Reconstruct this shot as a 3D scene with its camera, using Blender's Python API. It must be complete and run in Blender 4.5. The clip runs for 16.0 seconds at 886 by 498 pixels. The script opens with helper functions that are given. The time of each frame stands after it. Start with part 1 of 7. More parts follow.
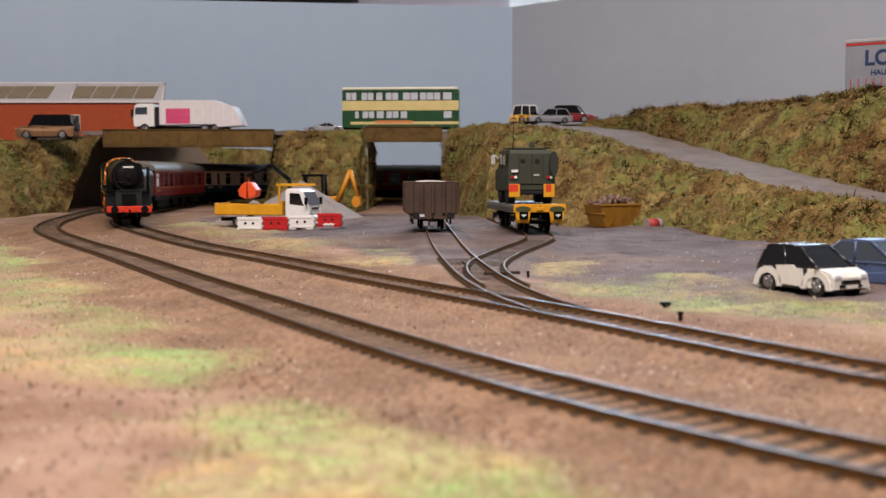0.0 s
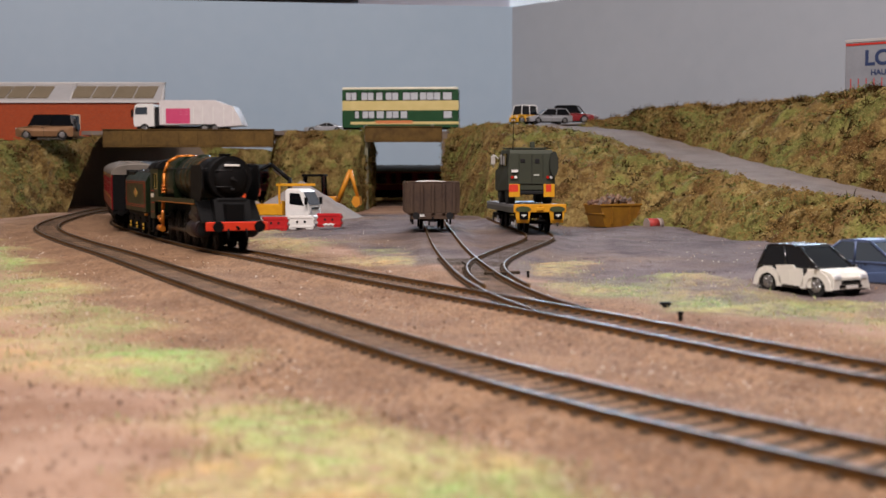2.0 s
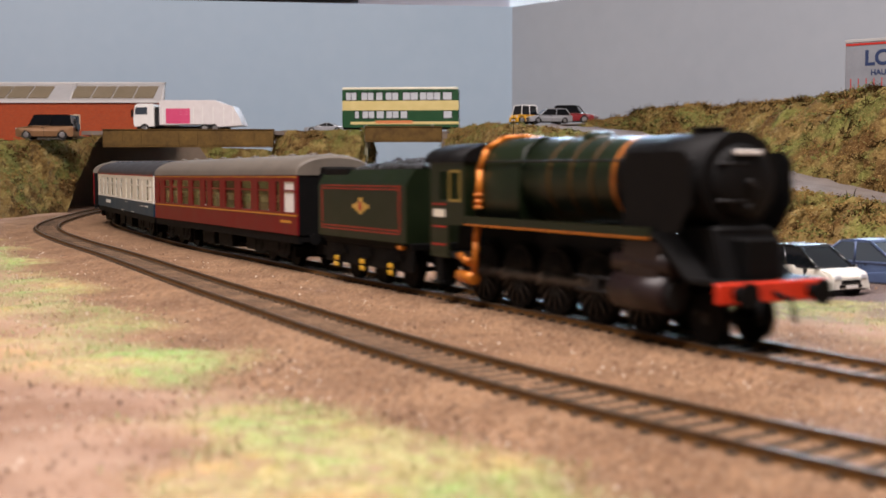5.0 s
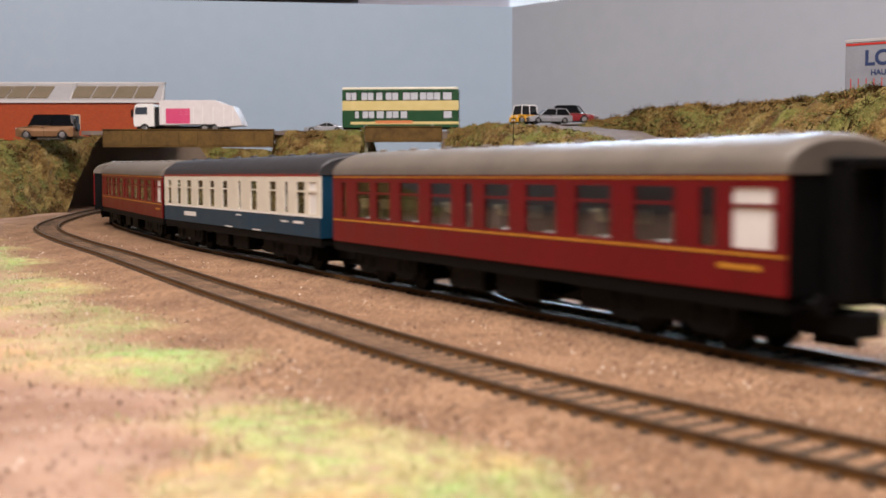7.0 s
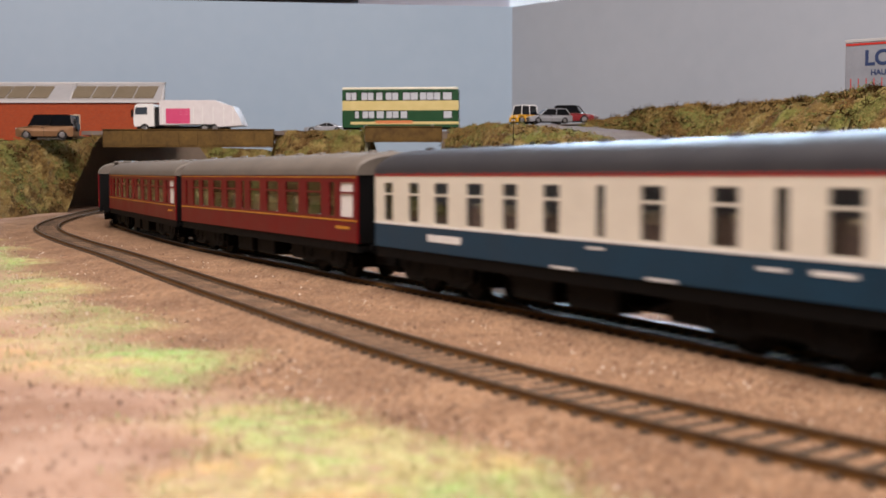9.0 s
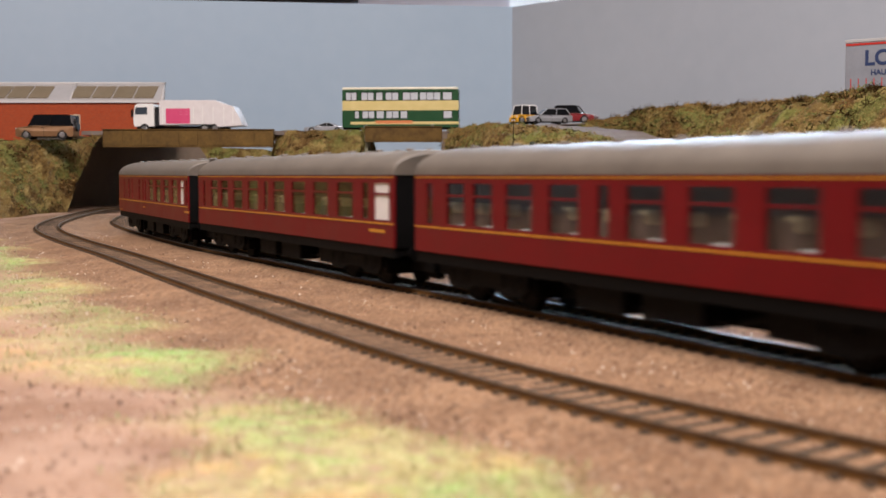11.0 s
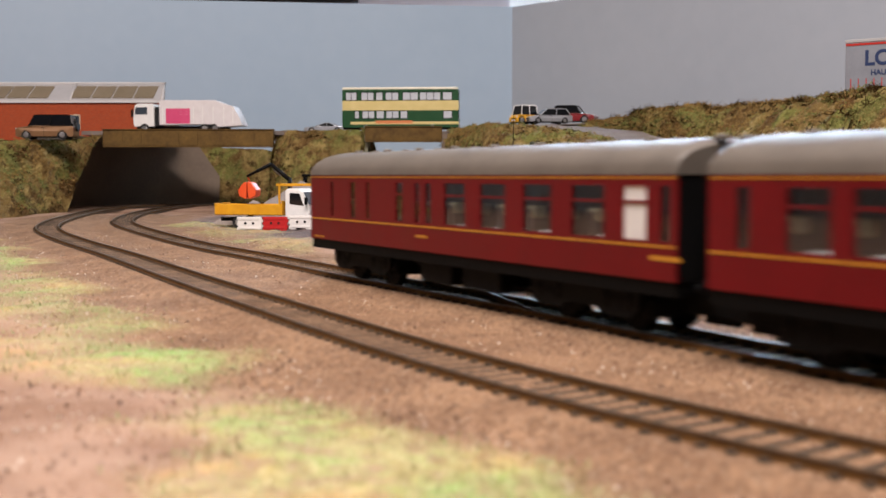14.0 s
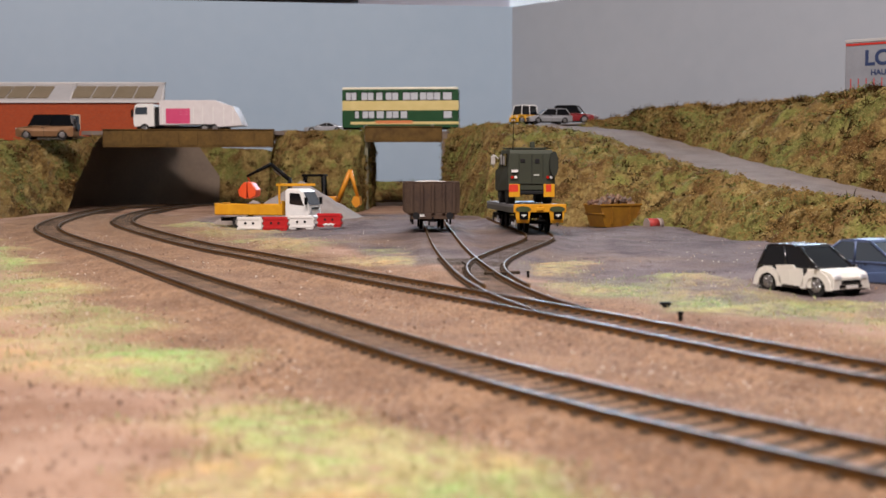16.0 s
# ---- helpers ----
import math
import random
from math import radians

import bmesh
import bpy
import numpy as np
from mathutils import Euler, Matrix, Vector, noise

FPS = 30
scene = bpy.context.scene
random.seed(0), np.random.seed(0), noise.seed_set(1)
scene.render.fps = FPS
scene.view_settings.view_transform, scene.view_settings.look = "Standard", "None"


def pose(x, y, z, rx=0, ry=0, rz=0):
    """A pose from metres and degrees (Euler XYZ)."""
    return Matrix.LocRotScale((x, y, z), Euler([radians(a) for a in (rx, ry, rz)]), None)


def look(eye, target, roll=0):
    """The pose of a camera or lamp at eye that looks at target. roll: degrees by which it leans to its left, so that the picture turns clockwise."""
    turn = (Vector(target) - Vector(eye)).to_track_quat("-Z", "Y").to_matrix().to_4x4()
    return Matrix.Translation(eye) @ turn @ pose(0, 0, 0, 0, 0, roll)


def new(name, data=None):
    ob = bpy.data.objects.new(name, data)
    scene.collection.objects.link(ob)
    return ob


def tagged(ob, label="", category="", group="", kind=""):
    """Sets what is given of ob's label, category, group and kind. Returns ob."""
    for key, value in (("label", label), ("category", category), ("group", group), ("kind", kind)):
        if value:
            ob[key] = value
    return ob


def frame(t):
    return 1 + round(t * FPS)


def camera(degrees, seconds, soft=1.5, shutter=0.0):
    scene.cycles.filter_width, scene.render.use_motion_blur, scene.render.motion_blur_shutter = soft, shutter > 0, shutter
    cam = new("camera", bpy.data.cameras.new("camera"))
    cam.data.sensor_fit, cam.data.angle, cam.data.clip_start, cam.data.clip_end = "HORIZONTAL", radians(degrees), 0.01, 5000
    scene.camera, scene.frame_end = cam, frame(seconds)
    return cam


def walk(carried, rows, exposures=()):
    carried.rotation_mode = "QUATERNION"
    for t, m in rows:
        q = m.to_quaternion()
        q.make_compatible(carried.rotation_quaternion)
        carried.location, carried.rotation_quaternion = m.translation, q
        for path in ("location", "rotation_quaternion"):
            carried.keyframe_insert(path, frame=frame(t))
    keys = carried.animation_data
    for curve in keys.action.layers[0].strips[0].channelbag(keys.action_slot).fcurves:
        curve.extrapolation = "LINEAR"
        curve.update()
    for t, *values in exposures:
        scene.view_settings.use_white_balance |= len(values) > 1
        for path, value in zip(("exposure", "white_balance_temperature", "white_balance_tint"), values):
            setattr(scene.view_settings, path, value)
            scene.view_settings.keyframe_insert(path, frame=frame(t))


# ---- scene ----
# camera: fixed, just above the baseboard of a 1:76 model railway
cam = camera(41.3, 16.0, soft=1.5, shutter=0.8)
EYE_H = 0.041
TILT = math.degrees(math.atan(129 / 2080))
cam.data.dof.use_dof = True
cam.data.dof.focus_distance = 0.78
cam.data.dof.aperture_fstop = 28.0
walk(cam, [(0.0, pose(0, 0, EYE_H, 90 - TILT, 0, 0)), (16.0, pose(0, 0, EYE_H, 90 - TILT, 0, 0))],
     [(0.0, -0.08), (2.0, -0.12), (3.5, 0.0), (5.0, 0.16), (7.0, 0.26), (9.0, 0.16), (12.5, 0.18), (14.5, 0.1), (16.0, 0.0)])

# world and large lights
world = bpy.data.worlds.new("sky")
scene.world = world
world.use_nodes = True
sky = world.node_tree.nodes.new("ShaderNodeTexSky")
sky.sky_type, sky.sun_disc = "NISHITA", False
sky.sun_elevation, sky.sun_rotation = radians(35), radians(20)
world.node_tree.links.new(sky.outputs[0], world.node_tree.nodes["Background"].inputs[0])
world.node_tree.nodes["Background"].inputs[1].default_value = 0.15


def area(name, eye, target, sx, sy, power, color):
    data = bpy.data.lights.new(name, "AREA")
    data.shape, data.size, data.size_y, data.energy, data.color = "RECTANGLE", sx, sy, power, color
    ob = new(name, data)
    ob.matrix_world = look(eye, target)
    return ob


area("window_daylight", (0.755, 3.33, 0.925), (0.755, 0.5, 0.225), 1.1, 0.8, 84, (0.58, 0.78, 1.0))
area("ceiling_lamp_light", (-0.14, -0.10, 1.32), (-0.10, 0.50, 0.0), 1.3, 0.3, 46, (1.0, 0.89, 0.875))

# ---------------------------------------------------------------- materials
MATS = {}


def rgb(h):
    v = [int(h[i:i + 2], 16) / 255 for i in (0, 2, 4)]
    return tuple(x / 12.92 if x <= 0.04045 else ((x + 0.055) / 1.055) ** 2.4 for x in v)


def mat(name, c1, c2=None, scale=300.0, rough=0.6, metal=0.0, bump=0.0, fine=None, coat=0.0, trans=0.0, emit=None, spec=0.5):
    """Two-tone procedural surface with noise at two scales."""
    if name in MATS:
        return MATS[name]
    m = bpy.data.materials.new(name)
    m.use_nodes = True
    nt = m.node_tree
    b = nt.nodes["Principled BSDF"]
    c1 = rgb(c1) if isinstance(c1, str) else c1
    c2 = c1 if c2 is None else (rgb(c2) if isinstance(c2, str) else c2)
    tc = nt.nodes.new("ShaderNodeTexCoord")
    n1 = nt.nodes.new("ShaderNodeTexNoise")
    n1.inputs["Scale"].default_value, n1.inputs["Detail"].default_value = scale, 6
    n2 = nt.nodes.new("ShaderNodeTexNoise")
    n2.inputs["Scale"].default_value, n2.inputs["Detail"].default_value = fine or scale * 7, 4
    add = nt.nodes.new("ShaderNodeMath")
    add.operation, add.use_clamp = "MULTIPLY_ADD", True
    add.inputs[1].default_value = 0.45
    ramp = nt.nodes.new("ShaderNodeMapRange")
    ramp.inputs["From Min"].default_value, ramp.inputs["From Max"].default_value = 0.45, 1.0
    mix = nt.nodes.new("ShaderNodeMix")
    mix.data_type = "RGBA"
    mix.inputs[6].default_value, mix.inputs[7].default_value = (*c1, 1), (*c2, 1)
    L = nt.links.new
    L(tc.outputs["Object"], n1.inputs["Vector"]), L(tc.outputs["Object"], n2.inputs["Vector"])
    L(n2.outputs["Fac"], add.inputs[0]), L(n1.outputs["Fac"], add.inputs[2])
    L(add.outputs[0], ramp.inputs["Value"]), L(ramp.outputs[0], mix.inputs[0])
    L(mix.outputs[2], b.inputs["Base Color"])
    rr = nt.nodes.new("ShaderNodeMapRange")
    rr.inputs["To Min"].default_value, rr.inputs["To Max"].default_value = max(rough - 0.08, 0), min(rough + 0.12, 1)
    L(n1.outputs["Fac"], rr.inputs["Value"]), L(rr.outputs[0], b.inputs["Roughness"])
    b.inputs["Metallic"].default_value, b.inputs["Coat Weight"].default_value = metal, coat
    b.inputs["Transmission Weight"].default_value = trans
    b.inputs["Specular IOR Level"].default_value = spec
    if bump:
        bp = nt.nodes.new("ShaderNodeBump")
        bp.inputs["Strength"].default_value, bp.inputs["Distance"].default_value = bump, 0.0008
        L(add.outputs[0], bp.inputs["Height"]), L(bp.outputs[0], b.inputs["Normal"])
    if emit:
        b.inputs["Emission Color"].default_value, b.inputs["Emission Strength"].default_value = (*rgb(emit[0]), 1), emit[1]
    MATS[name] = m
    return m


M_RAIL = mat("rail_steel_weathered", "5e4022", "7a5830", 400, 0.75, 0.0, 0.3, spec=0.15)
M_RAILTOP = mat("rail_head_polished", "4a3c2e", "6a5a48", 120, 0.30, 0.55)
M_RAILDULL = mat("rail_head_dull", "4c3e30", "66543e", 120, 0.55, 0.2, spec=0.3)
M_SLEEPER = mat("sleeper_plastic_weathered", "332a22", "52463a", 500, 0.9, 0, 0.4, spec=0.1)
M_CHAIR = mat("rail_chair_rusty", "5c4228", "7a5a3a", 900, 0.8)
M_BLACK = mat("black_plastic", "050505", "0b0a0a", 300, 0.65, spec=0.12)
M_SATINBLACK = mat("satin_black_paint", "050404", "0a0909", 200, 0.6, spec=0.16)
M_DARK = mat("dark_grey_plastic", "151516", "201f1f", 300, 0.6, spec=0.3)
M_MAROON = mat("maroon_coach_paint", "61070e", "6f0b12", 60, 0.4, spec=0.25)
M_BLUE = mat("rail_blue_paint", "0c3044", "113950", 60, 0.4, spec=0.3)
M_CREAM = mat("off_white_paint", "d6cfbe", "e2dccb", 80, 0.4, coat=0.1)
M_GOLD = mat("gold_lining", "b4761a", "c48a24", 200, 0.4)
M_REDLINE = mat("red_lining", "a02018", "b42a1e", 200, 0.4)
M_ROOF = mat("coach_roof_grey", "5a534b", "6c645a", 60, 0.55, 0, 0.1)
M_ROOFDARK = mat("coach_roof_dark", "28272a", "333233", 60, 0.5, 0, 0.1)
M_GREEN = mat("brunswick_green", "0c1708", "141f0b", 80, 0.38, spec=0.35)
M_ORANGE = mat("orange_lining_copper", "b3641c", "cf7f2a", 300, 0.38, 0.3)
M_BUFRED = mat("buffer_beam_red", "c02a12", "d63a1a", 200, 0.45)
M_WHITE = mat("white_paint", "dcdad6", "eae8e2", 120, 0.4, coat=0.1)
M_YELLOW = mat("yellow_paint", "c98a12", "dba01e", 150, 0.45)
M_SEAT = mat("coach_interior_tan", "3a281e", "4c3628", 200, 0.7)
M_COAL = mat("coal", "0a0a0a", "252525", 400, 0.45, 0, 0.8)
M_STEEL = mat("bare_steel", "8c8c8c", "a8a8a8", 300, 0.3, 1.0)


def glass(name, tint="cfd6da", rough=0.03, alpha_dark=None):
    if name in MATS:
        return MATS[name]
    m = bpy.data.materials.new(name)
    m.use_nodes = True
    b = m.node_tree.nodes["Principled BSDF"]
    b.inputs["Base Color"].default_value = (*rgb(tint), 1)
    b.inputs["Roughness"].default_value = rough
    b.inputs["IOR"].default_value = 1.5
    b.inputs["Transmission Weight"].default_value = 0.0 if alpha_dark else 1.0
    if alpha_dark:
        b.inputs["Coat Weight"].default_value = 0.5
    MATS[name] = m
    return m


G_PANE = glass("clear_glazing")
G_DARK = glass("tinted_glazing", "0c0e12", 0.06, True)
G_GREY = glass("grey_glazing", "3c444c", 0.08, True)

# ---------------------------------------------------------------- mesh helpers (millimetres in, metres out)
K = 0.001


def box(bm, x0, x1, y0, y1, z0, z1, bev=0.0, seg=1):
    vs = [bm.verts.new((x * K, y * K, z * K)) for z in (z0, z1) for y in (y0, y1) for x in (x0, x1)]
    fs = [bm.faces.new([vs[i] for i in q]) for q in ((0, 2, 3, 1), (4, 5, 7, 6), (0, 1, 5, 4), (2, 6, 7, 3), (0, 4, 6, 2), (1, 3, 7, 5))]
    if bev:
        bmesh.ops.bevel(bm, geom=list({e for f in fs for e in f.edges}), offset=bev * K, segments=seg, affect="EDGES", profile=0.7)
    return bm


def rod(bm, p0, p1, r0, r1=None, seg=12, cap=True):
    p0, p1 = Vector(p0) * K, Vector(p1) * K
    r1 = r0 if r1 is None else r1
    d = (p1 - p0).normalized()
    u = d.orthogonal().normalized()
    v = d.cross(u)
    rings = []
    for p, r in ((p0, r0), (p1, r1)):
        rings.append([bm.verts.new(p + (u * math.cos(2 * math.pi * i / seg) + v * math.sin(2 * math.pi * i / seg)) * r * K) for i in range(seg)])
    for i in range(seg):
        j = (i + 1) % seg
        bm.faces.new((rings[0][i], rings[0][j], rings[1][j], rings[1][i])).smooth = True
    if cap:
        bm.faces.new(rings[0][::-1]), bm.faces.new(rings[1])
    return bm


def extr(bm, prof, wide, axis="y", taper=None, bev=0.0):
    """A closed outline (x, z) drawn across y from -w to w; taper(x, z) gives w."""
    w = taper or (lambda x, z: wide)
    a = [bm.verts.new((x * K, -w(x, z) * K, z * K)) for x, z in prof]
    b = [bm.verts.new((x * K, w(x, z) * K, z * K)) for x, z in prof]
    n = len(prof)
    fs = [bm.faces.new(a), bm.faces.new(b[::-1])]
    for i in range(n):
        j = (i + 1) % n
        fs.append(bm.faces.new((a[j], a[i], b[i], b[j])))
    bmesh.ops.recalc_face_normals(bm, faces=fs)
    if bev:
        bmesh.ops.bevel(bm, geom=list({e for f in fs for e in f.edges}), offset=bev * K, segments=2, affect="EDGES", profile=0.6, clamp_overlap=True)
    return bm


def sweep(bm, secs, close=True):
    """Faces between a row of equal sections (lists of points in mm)."""
    rings = [[bm.verts.new(Vector(p) * K) for p in s] for s in secs]
    n = len(rings[0])
    for a, b in zip(rings, rings[1:]):
        for i in range(n if close else n - 1):
            j = (i + 1) % n
            bm.faces.new((a[i], a[j], b[j], b[i])).smooth = True
    return rings


def mesh_of(name, bm, *materials):
    me = bpy.data.meshes.new(name)
    bmesh.ops.recalc_face_normals(bm, faces=bm.faces[:])
    bm.to_mesh(me)
    bm.free()
    for m in materials:
        me.materials.append(m)
    return me


def part(name, bm, material, parent, label="", at=None):
    ob = new(name, mesh_of(name, bm, material))
    ob.parent = parent
    if at is not None:
        ob.matrix_basis = at
    return tagged(ob, label)


def thing(name, m, label, category, group="", kind=""):
    ob = new(name)
    ob.empty_display_size = 0.01
    ob.matrix_basis = m
    return tagged(ob, label, category, group, kind)


def share(name, me, parent, m, label=""):
    ob = new(name, me)
    ob.parent = parent
    ob.matrix_basis = m
    return tagged(ob, label)


def bm_():
    return bmesh.new()


# ---------------------------------------------------------------- plan
def sst(t):
    t = min(max(t, 0.0), 1.0)
    return t * t * (3 - 2 * t)


def rail_z(x, y):
    """Height of the rail tops (and, 4 mm lower, of the ground)."""
    return 0.006 * sst((y - 0.75) / 0.6) + 0.004 * sst((y - 0.58) / 0.25) * sst((x + 0.14) / 0.08) * (1 - sst((y - 1.0) / 0.3))


class Line:
    """A smooth plan curve through control points in millimetres."""

    def __init__(self, pts, smooth=0.035):
        p = np.array(pts, float) / 1000
        p = np.vstack([2 * p[0] - p[1], p, 2 * p[-1] - p[-2]])
        o = []
        for i in range(1, len(p) - 2):
            a, b, c, d = p[i - 1], p[i], p[i + 1], p[i + 2]
            for k in range(40):
                t = k / 40
                o.append(0.5 * (2 * b + (c - a) * t + (2 * a - 5 * b + 4 * c - d) * t * t + (3 * b - a - 3 * c + d) * t ** 3))
        o = np.array(o + [p[-2]])
        ln = np.r_[0, np.cumsum(np.linalg.norm(np.diff(o, axis=0), axis=1))]
        g = np.arange(0, ln[-1], 0.002)
        c = np.stack([np.interp(g, ln, o[:, k]) for k in (0, 1)], 1)
        w = np.exp(-0.5 * (np.arange(-60, 61) * 0.002 / smooth) ** 2)
        w /= w.sum()
        i60 = np.arange(1, 61)[:, None]
        pad = np.vstack([c[0] + (c[0] - c[1]) * i60[::-1], c, c[-1] + (c[-1] - c[-2]) * i60])
        self.c = np.stack([np.convolve(pad[:, k], w, "valid") for k in (0, 1)], 1)
        self.l = np.r_[0, np.cumsum(np.linalg.norm(np.diff(self.c, axis=0), axis=1))]

    def at(self, a):
        return Vector((np.interp(a, self.l, self.c[:, 0]), np.interp(a, self.l, self.c[:, 1])))

    def way(self, a):
        return (self.at(a + 0.01) - self.at(a - 0.01)).normalized()

    def side(self, a, off):
        d = self.way(a)
        return self.at(a) + Vector((d.y, -d.x)) * off


MAIN = Line([(800, 850), (640, 1130), (470, 1390), (270, 1600), (50, 1700), (-150, 1680), (-265, 1580), (-306, 1450), (-310, 1306),
             (-306, 1192), (-278, 1015), (-194, 816), (-124, 663), (-82, 588), (-47, 516), (-19, 463), (3.5, 422), (21.6, 387), (38, 358),
             (51.5, 332), (62, 309), (72, 287), (80.6, 270), (89, 255), (190, 75), (300, -120), (420, -330), (560, -560), (720, -800),
             (900, -1050), (1100, -1300), (1300, -1550)])
OUTER = Line([(-330, 1560), (-368, 1450), (-372, 1328), (-362, 1192), (-322, 954), (-235, 752), (-180, 642), (-121, 516), (-80, 429),
              (-51, 371), (-28.6, 323), (-11.7, 289), (2, 263), (13.6, 242), (23.5, 226), (33, 212), (41, 200), (47.5, 189.5), (54.3, 181), (63.8, 170.5),
              (92, 135), (150, 20), (260, -170), (420, -430)])
SIDING_A = Line([(-8, 1010), (-6, 900), (1, 720), (8, 600), (15.5, 490), (25, 415), (37, 362), (51, 330)], 0.02)
SIDING_B = Line([(46, 1010), (55, 890), (63, 790), (61, 735), (46, 680), (31, 625), (20, 560), (20, 490), (27, 425), (38, 368)], 0.02)


def front_at(t):
    """How far along MAIN the engine's front buffers are."""
    u = t / 8 - 1
    a = 3.36761 + 1.23326 * u + 0.02808 * u ** 2 - 0.23367 * u ** 3 - 0.01852 * u ** 4 + 0.1828 * u ** 5
    for t0, k in ((1.7, 0.005), (3.6, -0.0105)):
        a += k * math.exp(-((t - t0) / (0.7 if k > 0 else 0.95)) ** 2)
    return a + 0.017 * sst((t - 15.7) / 0.3)


# ---------------------------------------------------------------- setting
def sheet(name, pts, faces, material, label, category, kind="structure", smooth=False):
    me = bpy.data.meshes.new(name)
    me.from_pydata([tuple(p) for p in pts], [], faces)
    me.materials.append(material)
    if smooth:
        me.polygons.foreach_set("use_smooth", [True] * len(me.polygons))
    return tagged(new(name, me), label, category, "", kind)


def slab(name, x0, x1, y0, y1, z0, z1, material, label, category):
    b = bm_()
    box(b, x0 * 1000, x1 * 1000, y0 * 1000, y1 * 1000, z0 * 1000, z1 * 1000)
    return tagged(new(name, mesh_of(name, b, material)), label, category, "", "structure")


def wall_between(name, a, b, z0, z1, thick, material, label):
    """An upright board whose seen face runs from a to b; its thickness lies to the right of the way a to b."""
    a, b = Vector(a), Vector(b)
    d = (b - a).normalized()
    n = Vector((d.y, -d.x)) * -thick
    q = [a, b, b + n, a + n]
    pts = [(p.x, p.y, z) for z in (z0, z1) for p in q]
    return sheet(name, pts, [(0, 1, 2, 3), (7, 6, 5, 4), (0, 4, 5, 1), (1, 5, 6, 2), (2, 6, 7, 3), (3, 7, 4, 0)], material, label, "wall")


M_BACK = mat("pale_blue_backscene_paint", "a2b6c7", "acbecd", 3, 0.75, 0, 0.05, 40)
M_BACKGREY = mat("pale_grey_backscene_paint", "a1a8b0", "abb1b8", 3, 0.75, 0, 0.05, 40)
M_ROOM = mat("room_wall_emulsion", "94857a", "9e9086", 2, 0.8, 0, 0.05, 30)
M_PALE = mat("room_wall_lilac_white", "c9c0c8", "d6ced4", 2, 0.8, 0, 0.05, 30)
M_CEIL = mat("ceiling_white", "b4b0aa", "bebab4", 2, 0.9)
M_CARPET = mat("room_floor_brown", "4a3c30", "5c4c3e", 20, 0.95)

wall_between("wall_north", (-0.95, 1.70), (0.108, 1.85), -0.02, 0.304, 0.012, M_BACK, "pale blue painted backscene board behind the layout")
wall_between("wall_east", (0.108, 1.85), (1.25, 0.70), -0.02, 0.304, 0.012, M_BACKGREY, "pale grey painted backscene board beside the layout")
RX0, RX1, RY0, RY1, RZ0, RZ1 = -2.2, 2.4, -2.2, 3.4, -1.0, 1.4
slab("floor", RX0, RX1, RY0, RY1, RZ0 - 0.1, RZ0, M_CARPET, "brown room floor under the layout", "floor")
slab("ceiling", RX0 - 0.1, RX1 + 0.1, RY0 - 0.1, RY1 + 0.1, RZ1, RZ1 + 0.1, M_CEIL, "plain white room ceiling", "ceiling")
slab("wall_west", RX0 - 0.1, RX0, RY0, RY1, RZ0, RZ1, M_ROOM, "plain warm white room wall", "wall")
slab("wall_far_east", RX1, RX1 + 0.1, RY0, RY1, RZ0, RZ1, M_ROOM, "plain warm white room wall", "wall")
slab("wall_south", RX0 - 0.1, RX1 + 0.1, RY0 - 0.1, RY0, RZ0, RZ1, M_ROOM, "plain warm white room wall", "wall")
# room wall with the window behind the backscene
WX0, WX1, WZ0, WZ1 = 0.19, 0.95, 0.50, 1.25
b = bm_()
for q in ((RX0 - 0.1, WX0, RZ0, RZ1), (WX1, RX1 + 0.1, RZ0, RZ1), (WX0, WX1, RZ0, WZ0), (WX0, WX1, WZ1, RZ1)):
    box(b, q[0] * 1000, q[1] * 1000, RY1 * 1000, (RY1 + 0.1) * 1000, q[2] * 1000, q[3] * 1000)
tagged(new("wall_far_north", mesh_of("wall_far_north", b, M_PALE)), "warm white room wall around a bright window", "wall", "", "structure")
win = thing("window_1", pose(0, RY1 + 0.02, 0), "white framed window letting in daylight", "window", "", "structure")
b = bm_()
for q in ((WX0, WX0 + 0.05, WZ0, WZ1), (WX1 - 0.05, WX1, WZ0, WZ1), (WX0 + 0.05, WX1 - 0.05, WZ0, WZ0 + 0.05), (WX0 + 0.05, WX1 - 0.05, WZ1 - 0.05, WZ1)):
    box(b, q[0] * 1000, q[1] * 1000, 0, 50, q[2] * 1000, q[3] * 1000)
part("window_frame", b, M_WHITE, win)
cup = thing("wall_cupboard", pose(-0.8, RY1 - 0.25, 0.535), "dark wooden cupboard on the far room wall", "cupboard")
b = bm_()
box(b, -600, 560, 0, 240, 0, 420, 4)
part("cabinet_body", b, mat("dark_stained_wood", "2a1c16", "3a281e", 8, 0.5), cup)
for xa in (-590, -8):
    b = bm_()
    box(b, xa, xa + 560, -12, -1, 12, 408, 2)
    part("cupboard_door", b, mat("dark_stained_wood", "2a1c16", "3a281e", 8, 0.5), cup)

# baseboard ground: one sheet, finer where it is seen
def axis(a, b, fine0, fine1, step, coarse):
    v = [*np.arange(a, fine0, coarse), *np.arange(fine0, fine1, step), *np.arange(fine1, b + coarse, coarse)]
    return v


def near_line(line, lo, hi, step=0.01):
    return np.array([line.at(a)[:] for a in np.arange(lo, hi, step)])


T_PTS = np.vstack([near_line(MAIN, 0.5, 4.5), near_line(OUTER, 0, OUTER.l[-1])])
S_PTS = np.vstack([near_line(SIDING_A, 0, 0.62), near_line(SIDING_B, 0, 0.5)])


def dist(pts, x, y):
    return float(np.sqrt(((pts - (x, y)) ** 2).sum(1).min()))


